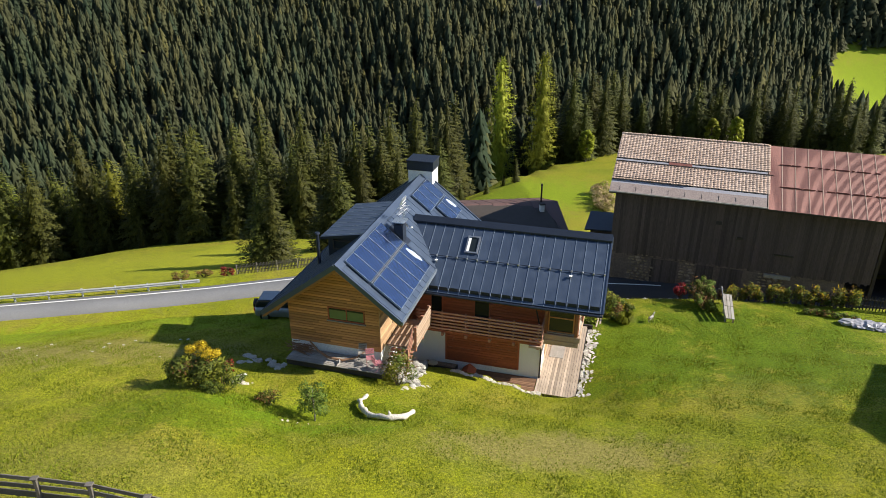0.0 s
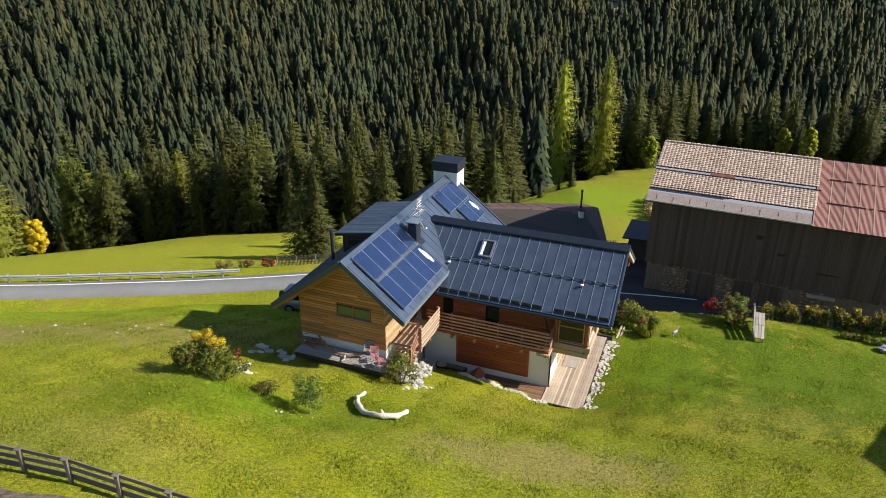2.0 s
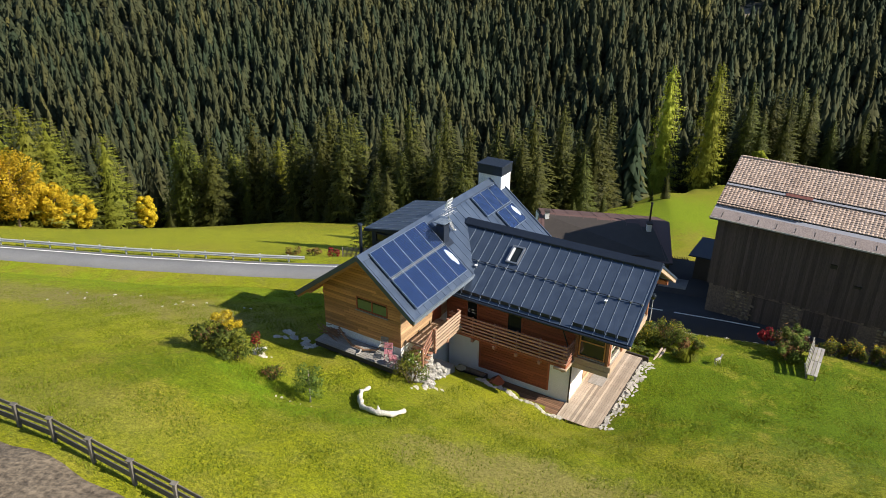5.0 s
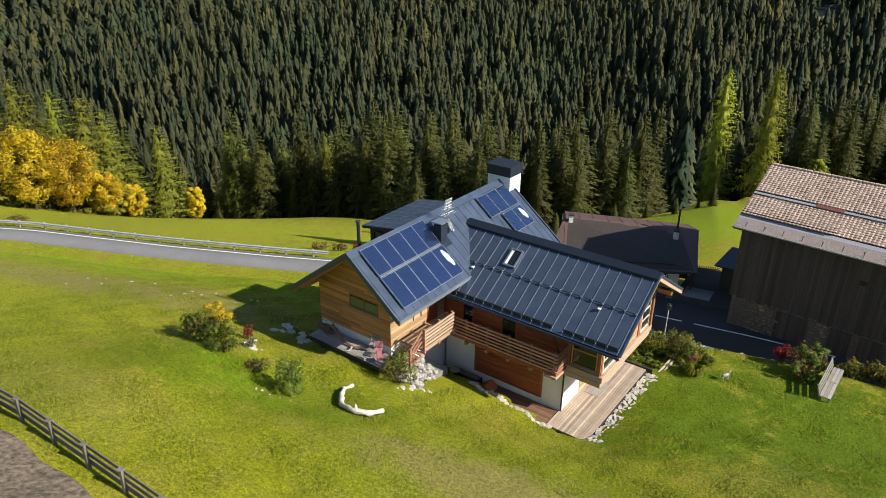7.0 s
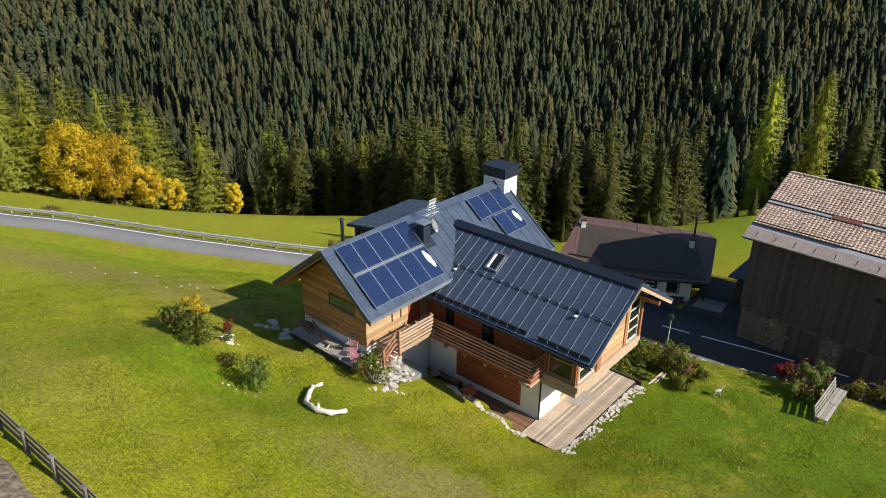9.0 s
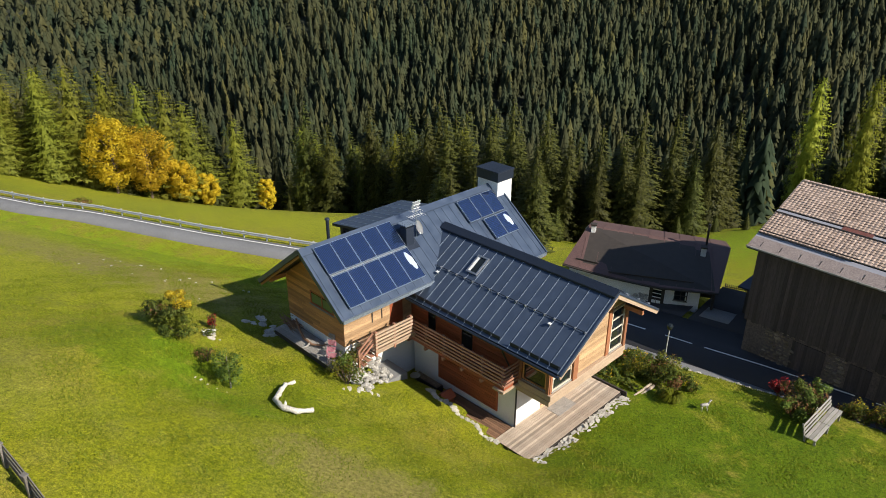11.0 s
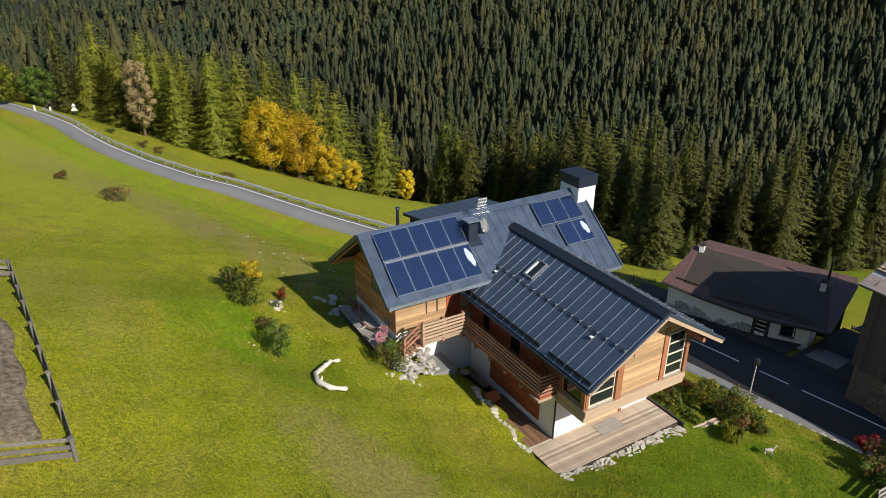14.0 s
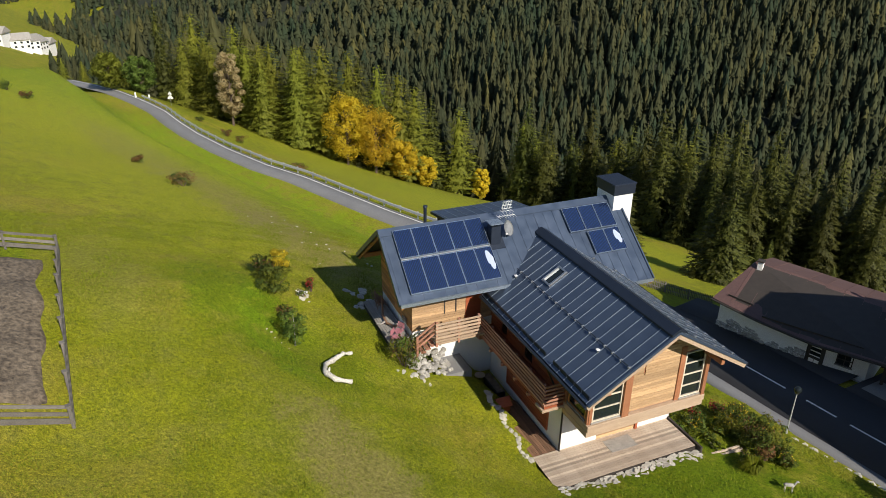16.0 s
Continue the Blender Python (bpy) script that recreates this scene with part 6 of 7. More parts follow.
# meadow and roadside scrub
for k, (x, y, w, h, mat, lab) in enumerate(((-50.5, 32.1, 1.6, 0.9, M_RUSSET, "small russet bush in the meadow"), (-39.8, 33.0, 3.2, 1.3, M_RUSSET, "dry brushwood in the meadow"), (-42, 33.6, 2.2, 1.0, M_SHRUB, "low bush in the meadow"), (-84, 57.4, 2.4, 1.4, M_RUSSET, "dry roadside bush beyond the guard rail"), (-90, 57.4, 2.2, 1.4, M_RUSSET, "dry roadside bush beyond the guard rail"), (-62, 56.6, 2.4, 1.1, M_RUSSET, "dry roadside bush beyond the guard rail"), (-102, 57.5, 2.2, 1.2, M_SHRUB, "roadside bush beyond the guard rail"), (-86.7, 28.6, 2.2, 1.2, M_RUSSET, "dry bush on the skyline of the meadow"), (-92, 27, 1.8, 1.6, M_SHRUB, "thin bush on the skyline of the meadow"), (-26, 64, 2.2, 0.9, M_RUSSET, "dry shrubs beside the end of the guard rail"), (-23.8, 64.4, 1.8, 0.9, M_RUSSET, "dry shrubs beside the end of the guard rail"), (-21.2, 63.9, 1.6, 1.1, M_REDLEAF, "red flowering bush beside the road"))):
    shrub("meadow_bush", x, y, w, h, ((mat, 0.8, 0.2), (M_SHRUB, 0.25, 0.2)), lab, 100 + k, 700, 0.09, "bush", group="bushes in the meadow")
for k in range(14):
    x, y = 23.6 + 0.32 * k + 0.6 * math.sin(k * 2.1), 90.0 + 1.5 * k
    shrub("dry_brush", x, y, 3.4, 1.5 + 0.5 * math.sin(k * 1.7), ((M_BIRCH, 0.9, 0.1), (M_BLADE, 0.3, 0.1)), "tawny dry scrub on the bank behind the barn", 600 + k, 900, 0.13, "bush", group="dry scrub behind the barn")
# yellow and russet broadleaves, brush along the wood
for k, (x, y, h, w, mat, lab) in enumerate(((-93.3, 83.2, 14.2, 10.4, M_YELLOW, "bright golden yellow broadleaf tree at the wood's edge"), (-90.6, 88.2, 13.4, 10.2, M_YELLOW, "bright golden yellow broadleaf tree at the wood's edge"), (-88.4, 93.4, 8.6, 6.6, M_YELLOW, "small golden yellow tree at the wood's edge"), (-86.8, 98.2, 6.6, 5.2, M_YELLOW, "small golden yellow tree at the wood's edge"), (-83.5, 111, 7.5, 4.6, M_YELLOW, "small yellow tree at the wood's edge"), (-111.5, 67.5, 15, 6.4, M_BIRCH, "brownish birch at the wood's edge"), (-134, 57, 8, 7, M_SHRUB, "leafy green tree behind the road bend"), (-138, 52, 8, 7, M_LARCHTREE, "yellow-green tree behind the road bend"), (35.5, 158, 8, 4, M_LARCH_BRIGHT, "young yellow-green broadleaf tree behind the knoll"), (62, 152, 9, 3.4, M_LARCH_BRIGHT, "young yellow-green broadleaf tree behind the barn"), (66.5, 150, 9.5, 3.6, M_LARCH_BRIGHT, "young yellow-green broadleaf tree behind the barn"))):
    broadleaf("broadleaf_tree", x, y, h, w, mat, lab, 130 + k, group="broadleaf trees at the wood's edge")


# ---- fences, rails, road furniture ----
def rail_fence():
    corners = [Vector((-17.6, 13.6)), Vector((-16.7, 18.35)), Vector((-1.2, 15.35)), Vector((-2.0, 10.6))]
    ob = thing("paddock_fence", Matrix.Translation((-1.2, 15.35, 0)), "weathered timber fence of three rails round a bed of bare soil", "fence")
    o = Vector((-1.2, 15.35, 0))
    rng = random.Random(4)
    for i in range(3):
        a, b = corners[i], corners[i + 1]
        n = max(2, round((b - a).length / 1.95))
        pts = [a + (b - a) * k / n for k in range(n + 1)]
        side = Vector((-(b - a).y, (b - a).x)).normalized()
        for k, p in enumerate(pts):
            if i and k == 0:
                continue
            z = gz(p.x, p.y)
            bm = bmesh.new()
            box(bm, p.x - o.x - 0.06, p.x - o.x + 0.06, p.y - o.y - 0.06, p.y - o.y + 0.06, z - 0.3, z + 1.05)
            box(bm, p.x - o.x - 0.12, p.x - o.x + 0.12, p.y - o.y - 0.1, p.y - o.y + 0.1, z + 1.05, z + 1.09)
            part("post", bevelled(bm, 0.008), M_FENCE, ob)
        for p, q in zip(pts, pts[1:]):
            for h, w in ((0.95, 0.15), (0.62, 0.17), (0.27, 0.24)):
                bm = bmesh.new()
                s = side * (0.075 if i != 2 else -0.075)
                beam(bm, (p.x - o.x + s.x, p.y - o.y + s.y, gz(p.x, p.y) + h + rng.uniform(-0.02, 0.02)), (q.x - o.x + s.x, q.y - o.y + s.y, gz(q.x, q.y) + h + rng.uniform(-0.02, 0.02)), 0.035, w)
                part("rail", bm, M_FENCE, ob)
    # bare soil inside
    n = 34
    v, f = [], []
    for j in range(n + 1):
        for i in range(n + 1):
            s, t = i / n, j / n
            p = (Vector((-15.6, 17.4)) * (1 - s) + Vector((-2.6, 14.9)) * s) * (1 - t) + (Vector((-17, 12)) * (1 - s) + Vector((-3.2, 9.6)) * s) * t
            e = 0.3 * noise.noise(Vector((s * 5, t * 5, 0.3)))
            edge = min(s, 1 - s, t, 1 - t)
            v.append((p.x, p.y + e, gz(p.x, p.y) + (-0.1 if edge < 0.01 else 0.1 + 0.06 * noise.noise(Vector((p.x * 3, p.y * 3, 0))))))
    for j in range(n):
        for i in range(n):
            a = j * (n + 1) + i
            f.append((a, a + n + 1, a + n + 2, a + 1))
    tagged(from_arrays("soil_bed", np.array(v), np.array(f), M_SOIL, True), "bed of dark bare soil inside the fence", "soil", kind="structure")


def picket_fence(pts, h, step, mat, label):
    a = Vector((*pts[0], 0))
    ob = thing("picket_fence", Matrix.Translation(a), label, "fence")
    bm = bmesh.new()
    box(bm, -0.035, 0.035, -0.012, 0.012, -0.1, h)
    add_mesh(bm, [(-0.035, -0.012, h), (0.035, -0.012, h), (0.035, 0.012, h), (-0.035, 0.012, h), (0, 0, h + 0.07)], ((0, 1, 4), (1, 2, 4), (2, 3, 4), (3, 0, 4)))
    first = None
    for p, q in zip(pts, pts[1:]):
        p, q = Vector(p), Vector(q)
        n = int((q - p).length / step)
        turn = math.atan2(q.y - p.y, q.x - p.x)
        for k in range(n):
            c = p + (q - p) * k / n
            m = Matrix.Translation((c.x - a.x, c.y - a.y, gz(c.x, c.y) + 0.08)) @ Matrix.Rotation(turn, 4, "Z")
            if first is None:
                first = part("picket", bm, mat, ob)
                first.matrix_local = m
            else:
                shared("picket", first.data, ob, m)
        n = max(1, round((q - p).length / 2.2))
        for k in range(n):
            c, d = p + (q - p) * k / n, p + (q - p) * (k + 1) / n
            for z in (0.35, 0.85):
                b2 = bmesh.new()
                beam(b2, (c.x - a.x, c.y - a.y, gz(c.x, c.y) + z * h), (d.x - a.x, d.y - a.y, gz(d.x, d.y) + z * h), 0.05, 0.07)
                part("rail", b2, mat, ob)
            b2 = bmesh.new()
            rod(b2, (c.x - a.x, c.y - a.y, gz(c.x, c.y) - 0.2), (c.x - a.x, c.y - a.y, gz(c.x, c.y) + h + 0.15), 0.07, 0.06, 7)
            part("post", b2, mat, ob)
    return ob


def guard_rail():
    xs = np.arange(-124, -22, 2.0)
    def at(x, off=2.85):
        s = (float(road_y(x + 1)) - float(road_y(x - 1))) / 2
        n = math.hypot(1, s)
        return Vector((x - s / n * off, float(road_y(x)) + off / n, float(road_z(x))))
    o = at(-22.3)
    ob = thing("guard_rail", Matrix.Translation(o), "galvanised steel guard rail along the lower edge of the road", "guard rail")
    bm = bmesh.new()
    prof = [(0.0, 0.4), (0.07, 0.47), (0.07, 0.54), (0.0, 0.6), (0.07, 0.66), (0.07, 0.73), (0.0, 0.8)]
    rows = []
    for x in list(xs) + [-22.3]:
        p = at(x) - o
        rows.append([bm.verts.new((p.x, p.y - a, p.z + b)) for a, b in prof])
    for r, q in zip(rows, rows[1:]):
        for k in range(6):
            bm.faces.new((r[k], q[k], q[k + 1], r[k + 1]))
    part("beam", bm, M_GUARD, ob)
    bm = bmesh.new()
    box(bm, -0.07, 0.07, 0.0, 0.14, -0.3, 0.86)
    first = None
    for x in np.arange(-123, -22.4, 3.0):
        m = Matrix.Translation(at(x) - o)
        if first is None:
            first = part("post", bm, M_GUARD, ob)
            first.matrix_local = m
        else:
            shared("post", first.data, ob, m)
    return ob


def street_lamp(x, y):
    ob = thing("street_lamp", Matrix.Translation((x, y, gz(x, y))), "slim grey street lamp with a dark globe", "street lamp")
    bm = bmesh.new()
    rod(bm, (0, 0, -0.1), (0, 0, 3.05), 0.045, 0.035, 8)
    rod(bm, (0, 0, 0), (0, 0, 0.35), 0.07, 0.06, 8)
    part("pole", bm, M_DISH, ob)
    bm = bmesh.new()
    bmesh.ops.create_uvsphere(bm, u_segments=18, v_segments=12, radius=0.23)
    g = part("globe", bm, M_GLASS, ob, "smoked glass globe", True)
    g.location = (0, 0, 3.27)
    bm = bmesh.new()
    rod(bm, (0, 0, 3.02), (0, 0, 3.1), 0.13, 0.16, 10)
    part("collar", bm, M_BLACK, ob)


def road_sign(x, y):
    ob = thing("road_sign", Matrix.Translation((x, y, gz(x, y))), "white triangular road sign on a post at the bend", "sign")
    bm = bmesh.new()
    rod(bm, (0, 0, -0.2), (0, 0, 2.6), 0.05, n=7)
    part("post", bm, M_STEEL, ob)
    for z, r in ((1.6, 0.62), (2.35, 0.42)):
        bm = bmesh.new()
        slab(bm, [(-0.06, -r, z - r * 0.5), (-0.06, r, z - r * 0.5), (-0.06, 0, z + r)], (0.03, 0, 0))
        p = part("plate", bm, M_WHITEPAINT, ob)
        p.rotation_euler = (0, 0, radians(-35))


def marker_post(x, y):
    ob = thing("marker_post", Matrix.Translation((x, y, gz(x, y))), "short white roadside marker post", "post")
    bm = bmesh.new()
    box(bm, -0.15, 0.15, -0.15, 0.15, -0.1, 1.0)
    part("body", bevelled(bm, 0.03), M_WHITEPAINT, ob)


rail_fence()
picket_fence([(-20.3, 64.2), (-14, 63.9), (-9, 63.8), (-3.6, 67.5)], 0.95, 0.15, M_FENCE, "brown picket fence below the road")
picket_fence([(12.6, 70.8), (15.4, 70.4)], 1.0, 0.16, M_DARK, "dark picket fence between cottage and barn")
picket_fence([(27.6, 44.6), (34, 41.6)], 1.0, 0.2, M_DARK, "dark picket fence behind the vegetable bed")
guard_rail()
street_lamp(11.15, 50.75)
road_sign(-119.5, 58.2)
marker_post(-122.5, 55.0)
marker_post(-126.5, 53.5)


# ---- things in the garden ----
def driftwood():
    pts = [(-3.4, 29.05), (-3.78, 28.7), (-3.6, 28.1), (-3.15, 27.3), (-2.3, 26.75), (-1.4, 26.85), (-0.85, 28.0)]
    o = Vector((-2.1, 26.85, gz(-2.1, 26.85)))
    hs = [0.42, 0.3, 0.2, 0.18, 0.2, 0.22, 0.3]
    bm = bmesh.new()
    dense, rad = [], []
    for i in range(len(pts) - 1):
        for k in range(3):
            t = k / 3
            x, y = pts[i][0] + (pts[i + 1][0] - pts[i][0]) * t, pts[i][1] + (pts[i + 1][1] - pts[i][1]) * t
            dense.append((x - o.x + 0.03 * math.sin(i * 7 + k), y - o.y + 0.03 * math.cos(i * 5 + k * 2), gz(x, y) - o.z + hs[i] * (1 - t) + hs[i + 1] * t))
            rad.append(0.13 + 0.035 * math.sin(i * 3 + k * 1.9) - (0.05 if i == 0 else 0))
    tube(bm, dense, rad, 9)
    ob = thing("driftwood_log", Matrix.Translation(o), "bleached white curved tree trunk lying on the lawn", "log")
    part("trunk", bm, M_STONE, ob, smooth=True)
    bm = bmesh.new()
    tube(bm, [(0.0, 0.0, 0.25), (-0.06, 0.1, 0.36), (-0.1, 0.16, 0.44)], [0.1, 0.06, 0.03], 7)
    part("branch_stub", bm, M_STONE, ob, smooth=True)


def goat_statue(x, y):
    bm = bmesh.new()
    tube(bm, [(-0.42, 0, 0.62), (-0.3, 0, 0.66), (0.1, 0, 0.66), (0.3, 0, 0.68), (0.4, 0, 0.72)], [0.08, 0.15, 0.16, 0.14, 0.06], 8)
    tube(bm, [(0.3, 0, 0.72), (0.42, 0, 0.9), (0.46, 0, 1.05)], [0.1, 0.07, 0.06], 7)
    tube(bm, [(0.42, 0, 1.08), (0.52, 0, 1.06), (0.64, 0, 1.0)], [0.06, 0.075, 0.04], 7)
    for a in (-0.28, 0.26):
        for b in (-0.09, 0.09):
            rod(bm, (a, b, 0.6), (a + 0.02, b * 1.2, -0.05), 0.035, 0.025, 6)
    ob = mesh_object("animal_figure", bm, M_WHITESTONE, smooth=True)
    ob.matrix_world = Matrix.Translation((x, y, gz(x, y))) @ Matrix.Rotation(radians(40), 4, "Z") @ Matrix.Scale(0.62, 4)
    tagged(ob, "white wooden garden figure of a four-legged animal on the lawn", "garden figure")


def garden_bench():
    a, b = Vector((20.0, 41.6)), Vector((21.15, 45.1))
    d = (b - a).normalized()
    m = Matrix(((d.x, -d.y, 0, a.x), (d.y, d.x, 0, a.y), (0, 0, 1, gz(20.6, 42.8)), (0, 0, 0, 1)))
    ob = thing("garden_bench", m, "long weathered grey plank bench with a backrest", "bench")
    L = (b - a).length
    for k in range(3):
        for x0, x1 in ((0, L / 2 - 0.02), (L / 2 + 0.02, L)):
            bm = bmesh.new()
            box(bm, x0, x1, -0.62 + k * 0.2, -0.44 + k * 0.2, 0.45, 0.5)
            part("seat_plank", bevelled(bm, 0.01), M_GREYWOOD, ob)
    for k in range(3):
        bm = bmesh.new()
        beam(bm, (0, 0.02 + k * 0.06, 0.6 + k * 0.22), (L, 0.02 + k * 0.06, 0.6 + k * 0.22), 0.04, 0.18)
        part("back_plank", bevelled(bm, 0.01), M_GREYWOOD, ob)
    for x in (0.1, L / 2, L - 0.1):
        for y, z in ((-0.55, 0.45), (-0.05, 0.45)):
            bm = bmesh.new()
            box(bm, x - 0.05, x + 0.05, y - 0.05, y + 0.05, -0.15, z)
            part("leg", bm, M_GREYWOOD, ob)
        bm = bmesh.new()
        beam(bm, (x, -0.02, 0.3), (x, 0.2, 1.12), 0.07, 0.07)
        part("back_post", bm, M_GREYWOOD, ob)


def stone_models(seed, mat, n=6, sub=2):
    rng = random.Random(seed)
    out = []
    for _ in range(n):
        bm = bmesh.new()
        stone(bm, (0, 0, 0), 1.0, rng, 0.65, sub)
        me = bpy.data.meshes.new("stone")
        bm.to_mesh(me)
        bm.free()
        me.materials.append(mat)
        out.append(me)
    return out


STONES, WHITE_STONES = stone_models(12, M_STONE), stone_models(13, M_WHITESTONE, 6, 1)


def stones(name, label, spots, models=None):
    """A heap or row of stones, each of its own: (x, y, z or None, radius, flatness)."""
    rng = random.Random(len(spots))
    o = Vector((spots[0][0], spots[0][1], gz(spots[0][0], spots[0][1])))
    ob = thing(name, Matrix.Translation(o), label, "stones")
    for x, y, z, r, flat in spots:
        zz = gz(x, y) if z is None else z
        shared("stone", (models or STONES)[rng.randrange(6)], ob, Matrix.Translation((x - o.x, y - o.y, zz - o.z)) @ Euler((rng.uniform(-0.2, 0.2), rng.uniform(-0.2, 0.2), rng.uniform(0, 6.3))).to_matrix().to_4x4() @ Matrix.Diagonal((r, r * rng.uniform(0.7, 1.1), r * flat, 1)))
    return ob


def garden_stones():
    rng = random.Random(31)
    spots = []
    for k in range(110):
        u, v = rng.uniform(-7.4, -6.0), rng.uniform(-5.7, -3.4)
        p = hw(u, v)
        t = (u + 7.4) / 1.8
        spots.append((p.x, p.y, max(gz(p.x, p.y) + 0.06, 0.15 - 1.0 * t + rng.uniform(-0.1, 0.1)), rng.uniform(0.1, 0.26), 0.75))
    stones("rockery", "heap of white boulders below the terrace", spots, WHITE_STONES)
    spots = []
    for k in range(6):
        p = hw(-6.5 + k * 0.2, -6.5 + k * 0.3)
        spots.append((p.x + rng.uniform(-0.1, 0.1), p.y, None, rng.uniform(0.13, 0.22), 0.12))
    stones("stepping_stones", "flat grey stones leading down the lawn", spots)
    spots = []
    for k in range(46):
        v = -1.5 + 8.2 * k / 45
        for j in range(3):
            if j and rng.random() < 0.3 * j:
                continue
            p = hw(2.56 + j * 0.27 + rng.uniform(-0.07, 0.07), v + rng.uniform(-0.08, 0.08))
            spots.append((p.x, p.y, gz(p.x, p.y) - 0.005, rng.uniform(0.12, 0.2), 0.08))
    stones("stone_edging", "irregular pale flat stones along the edge of the deck", spots)
    spots = []
    for k in range(19):
        p = hw(-4.9 + 5.1 * k / 18, -1.75 - 0.28 * math.sin(k * 0.5) ** 2)
        spots.append((p.x, p.y, None, rng.uniform(0.12, 0.24), 0.5))
    stones("boulder_edging", "pale boulders edging the shaded terrace", spots)
    spots = []
    for k in range(24):
        p = hw(-14.9 + rng.uniform(-1.4, 1.4), -6.3 + rng.uniform(-0.5, 0.9))
        spots.append((p.x, p.y, None, rng.uniform(0.1, 0.3), 0.7))
    stones("stone_heap", "loose grey stones in the shade of the gable", spots)
    spots = [(-9.7 + rng.uniform(-0.5, 0.5), 29.7 + rng.uniform(-0.4, 0.4), None, rng.uniform(0.08, 0.18), 0.8) for _ in range(14)]
    stones("white_stones", "little heap of white stones by the shrub", spots)
    spots = [(-23 + rng.uniform(-8, 8), 36 + rng.uniform(-2.0, 2.4), None, rng.uniform(0.04, 0.12), 0.7) for _ in range(22)]
    spots += [(-6 + rng.uniform(-1, 1), 26.4 + rng.uniform(-0.5, 0.5), None, rng.uniform(0.03, 0.07), 0.6) for _ in range(5)]
    stones("field_stones", "scattered pale stones in the rough grass", spots)
    spots = [(12.5 + k * 0.62, 48.2 - 0.14 * k + rng.uniform(-0.2, 0.2), None, rng.uniform(0.15, 0.3), 0.5) for k in range(14)]
    stones("kerb_stones", "row of rough pale stones between lawn and road", spots)


def terrace_things():
    rng = random.Random(77)
    ob = thing("brushwood_pile", HOUSE_POSE @ Matrix.Translation((-12.6, -5.45, 3.08)), "heap of brown brushwood against the gable wall", "woodpile")
    for k in range(60):
        bm = bmesh.new()
        a = rng.uniform(-0.5, 0.5)
        p = Vector((rng.uniform(-0.7, 0.5), rng.uniform(-0.3, 0.25), rng.uniform(0.03, 0.55)))
        d = Vector((math.cos(a), math.sin(a) * 0.6, rng.uniform(-0.35, 0.2))) * rng.uniform(0.4, 0.9)
        tube(bm, [p - d * 0.5, p + Vector((0, 0, rng.uniform(-0.05, 0.08))), p + d * 0.5], [0.02, 0.022, 0.012], 5)
        part("stick", bm, M_STICK, ob)
    ob = thing("curved_branch", HOUSE_POSE @ Matrix.Translation((-10.6, -5.7, 3.1)), "long curved bare branch lying on the terrace", "branch")
    bm = bmesh.new()
    tube(bm, [(-1.6, 0.25, 0.75), (-1.1, 0.1, 0.35), (-0.4, -0.1, 0.12), (0.5, -0.15, 0.12), (1.2, 0.1, 0.25), (1.6, 0.4, 0.5)], [0.05, 0.06, 0.075, 0.07, 0.05, 0.03], 7)
    part("limb", bm, M_STICK, ob)
    bm = bmesh.new()
    tube(bm, [(0.3, -0.15, 0.12), (0.45, -0.5, 0.1), (0.4, -0.75, 0.14)], [0.06, 0.05, 0.03], 6)
    part("limb", bm, M_GREYWOOD, ob)

    def chair(u, v, turn, mat, label):
        c = thing("garden_chair", HOUSE_POSE @ Matrix.Translation((u, v, 3.09)) @ Matrix.Rotation(turn, 4, "Z"), label, "chair", "garden chairs on the terrace")
        for k in range(4):
            bm = bmesh.new()
            box(bm, -0.22, 0.22, -0.22 + k * 0.115, -0.13 + k * 0.115, 0.43, 0.455)
            part("seat_slat", bm, mat, c)
        for k in range(3):
            bm = bmesh.new()
            box(bm, -0.22, 0.22, 0.22, 0.245, 0.55 + k * 0.12, 0.64 + k * 0.12)
            part("back_slat", bm, mat, c)
        for x in (-0.21, 0.21):
            bm = bmesh.new()
            rod(bm, (x, -0.22, 0.0), (x, 0.24, 0.9), 0.014, n=6)
            part("leg", bm, mat, c)
            bm = bmesh.new()
            rod(bm, (x, 0.25, 0.0), (x, -0.2, 0.44), 0.014, n=6)
            part("leg", bm, mat, c)
    chair(-8.55, -5.65, 0.5, M_PINK, "folding garden chair painted pink")
    chair(-9.15, -5.3, 0.2, M_GREYWOOD, "weathered grey folding garden chair")
    chair(-8.0, -6.0, 2.4, M_PINK, "folding garden chair painted pink")
    # in the shade under the balcony
    ob = thing("planter_box", HOUSE_POSE @ Matrix.Translation((-5.9, -0.85, -0.1)), "long black planter box by the shaded wall", "planter")
    bm = bmesh.new()
    box(bm, -1.0, 1.0, -0.25, 0.25, 0, 0.55)
    part("body", bevelled(bm, 0.02), M_BLACK, ob)
    bm = bmesh.new()
    box(bm, -0.94, 0.94, -0.2, 0.2, 0.55, 0.58)
    part("soil", bm, M_SOIL, ob)
    ob = thing("kennel", HOUSE_POSE @ Matrix.Translation((-4.1, -1.2, 0.0)), "small wooden kennel with a red-brown pitched roof", "kennel")
    bm = bmesh.new()
    box(bm, -0.3, 0.3, -0.35, 0.35, 0, 0.5)
    part("body", bm, M_RED, ob)
    for sg in (-1, 1):
        bm = bmesh.new()
        slab(bm, [(0, -0.42, 0.78), (sg * 0.42, -0.42, 0.44), (sg * 0.42, 0.42, 0.44), (0, 0.42, 0.78)][::-sg], (0, 0, -0.04))
        part("roof", bm, M_RED, ob)
    ob = thing("concrete_path", HOUSE_POSE @ Matrix.Translation((-7.3, -3.6, 1.35)), "grey concrete slab below the landing", "path", kind="structure")
    bm = bmesh.new()
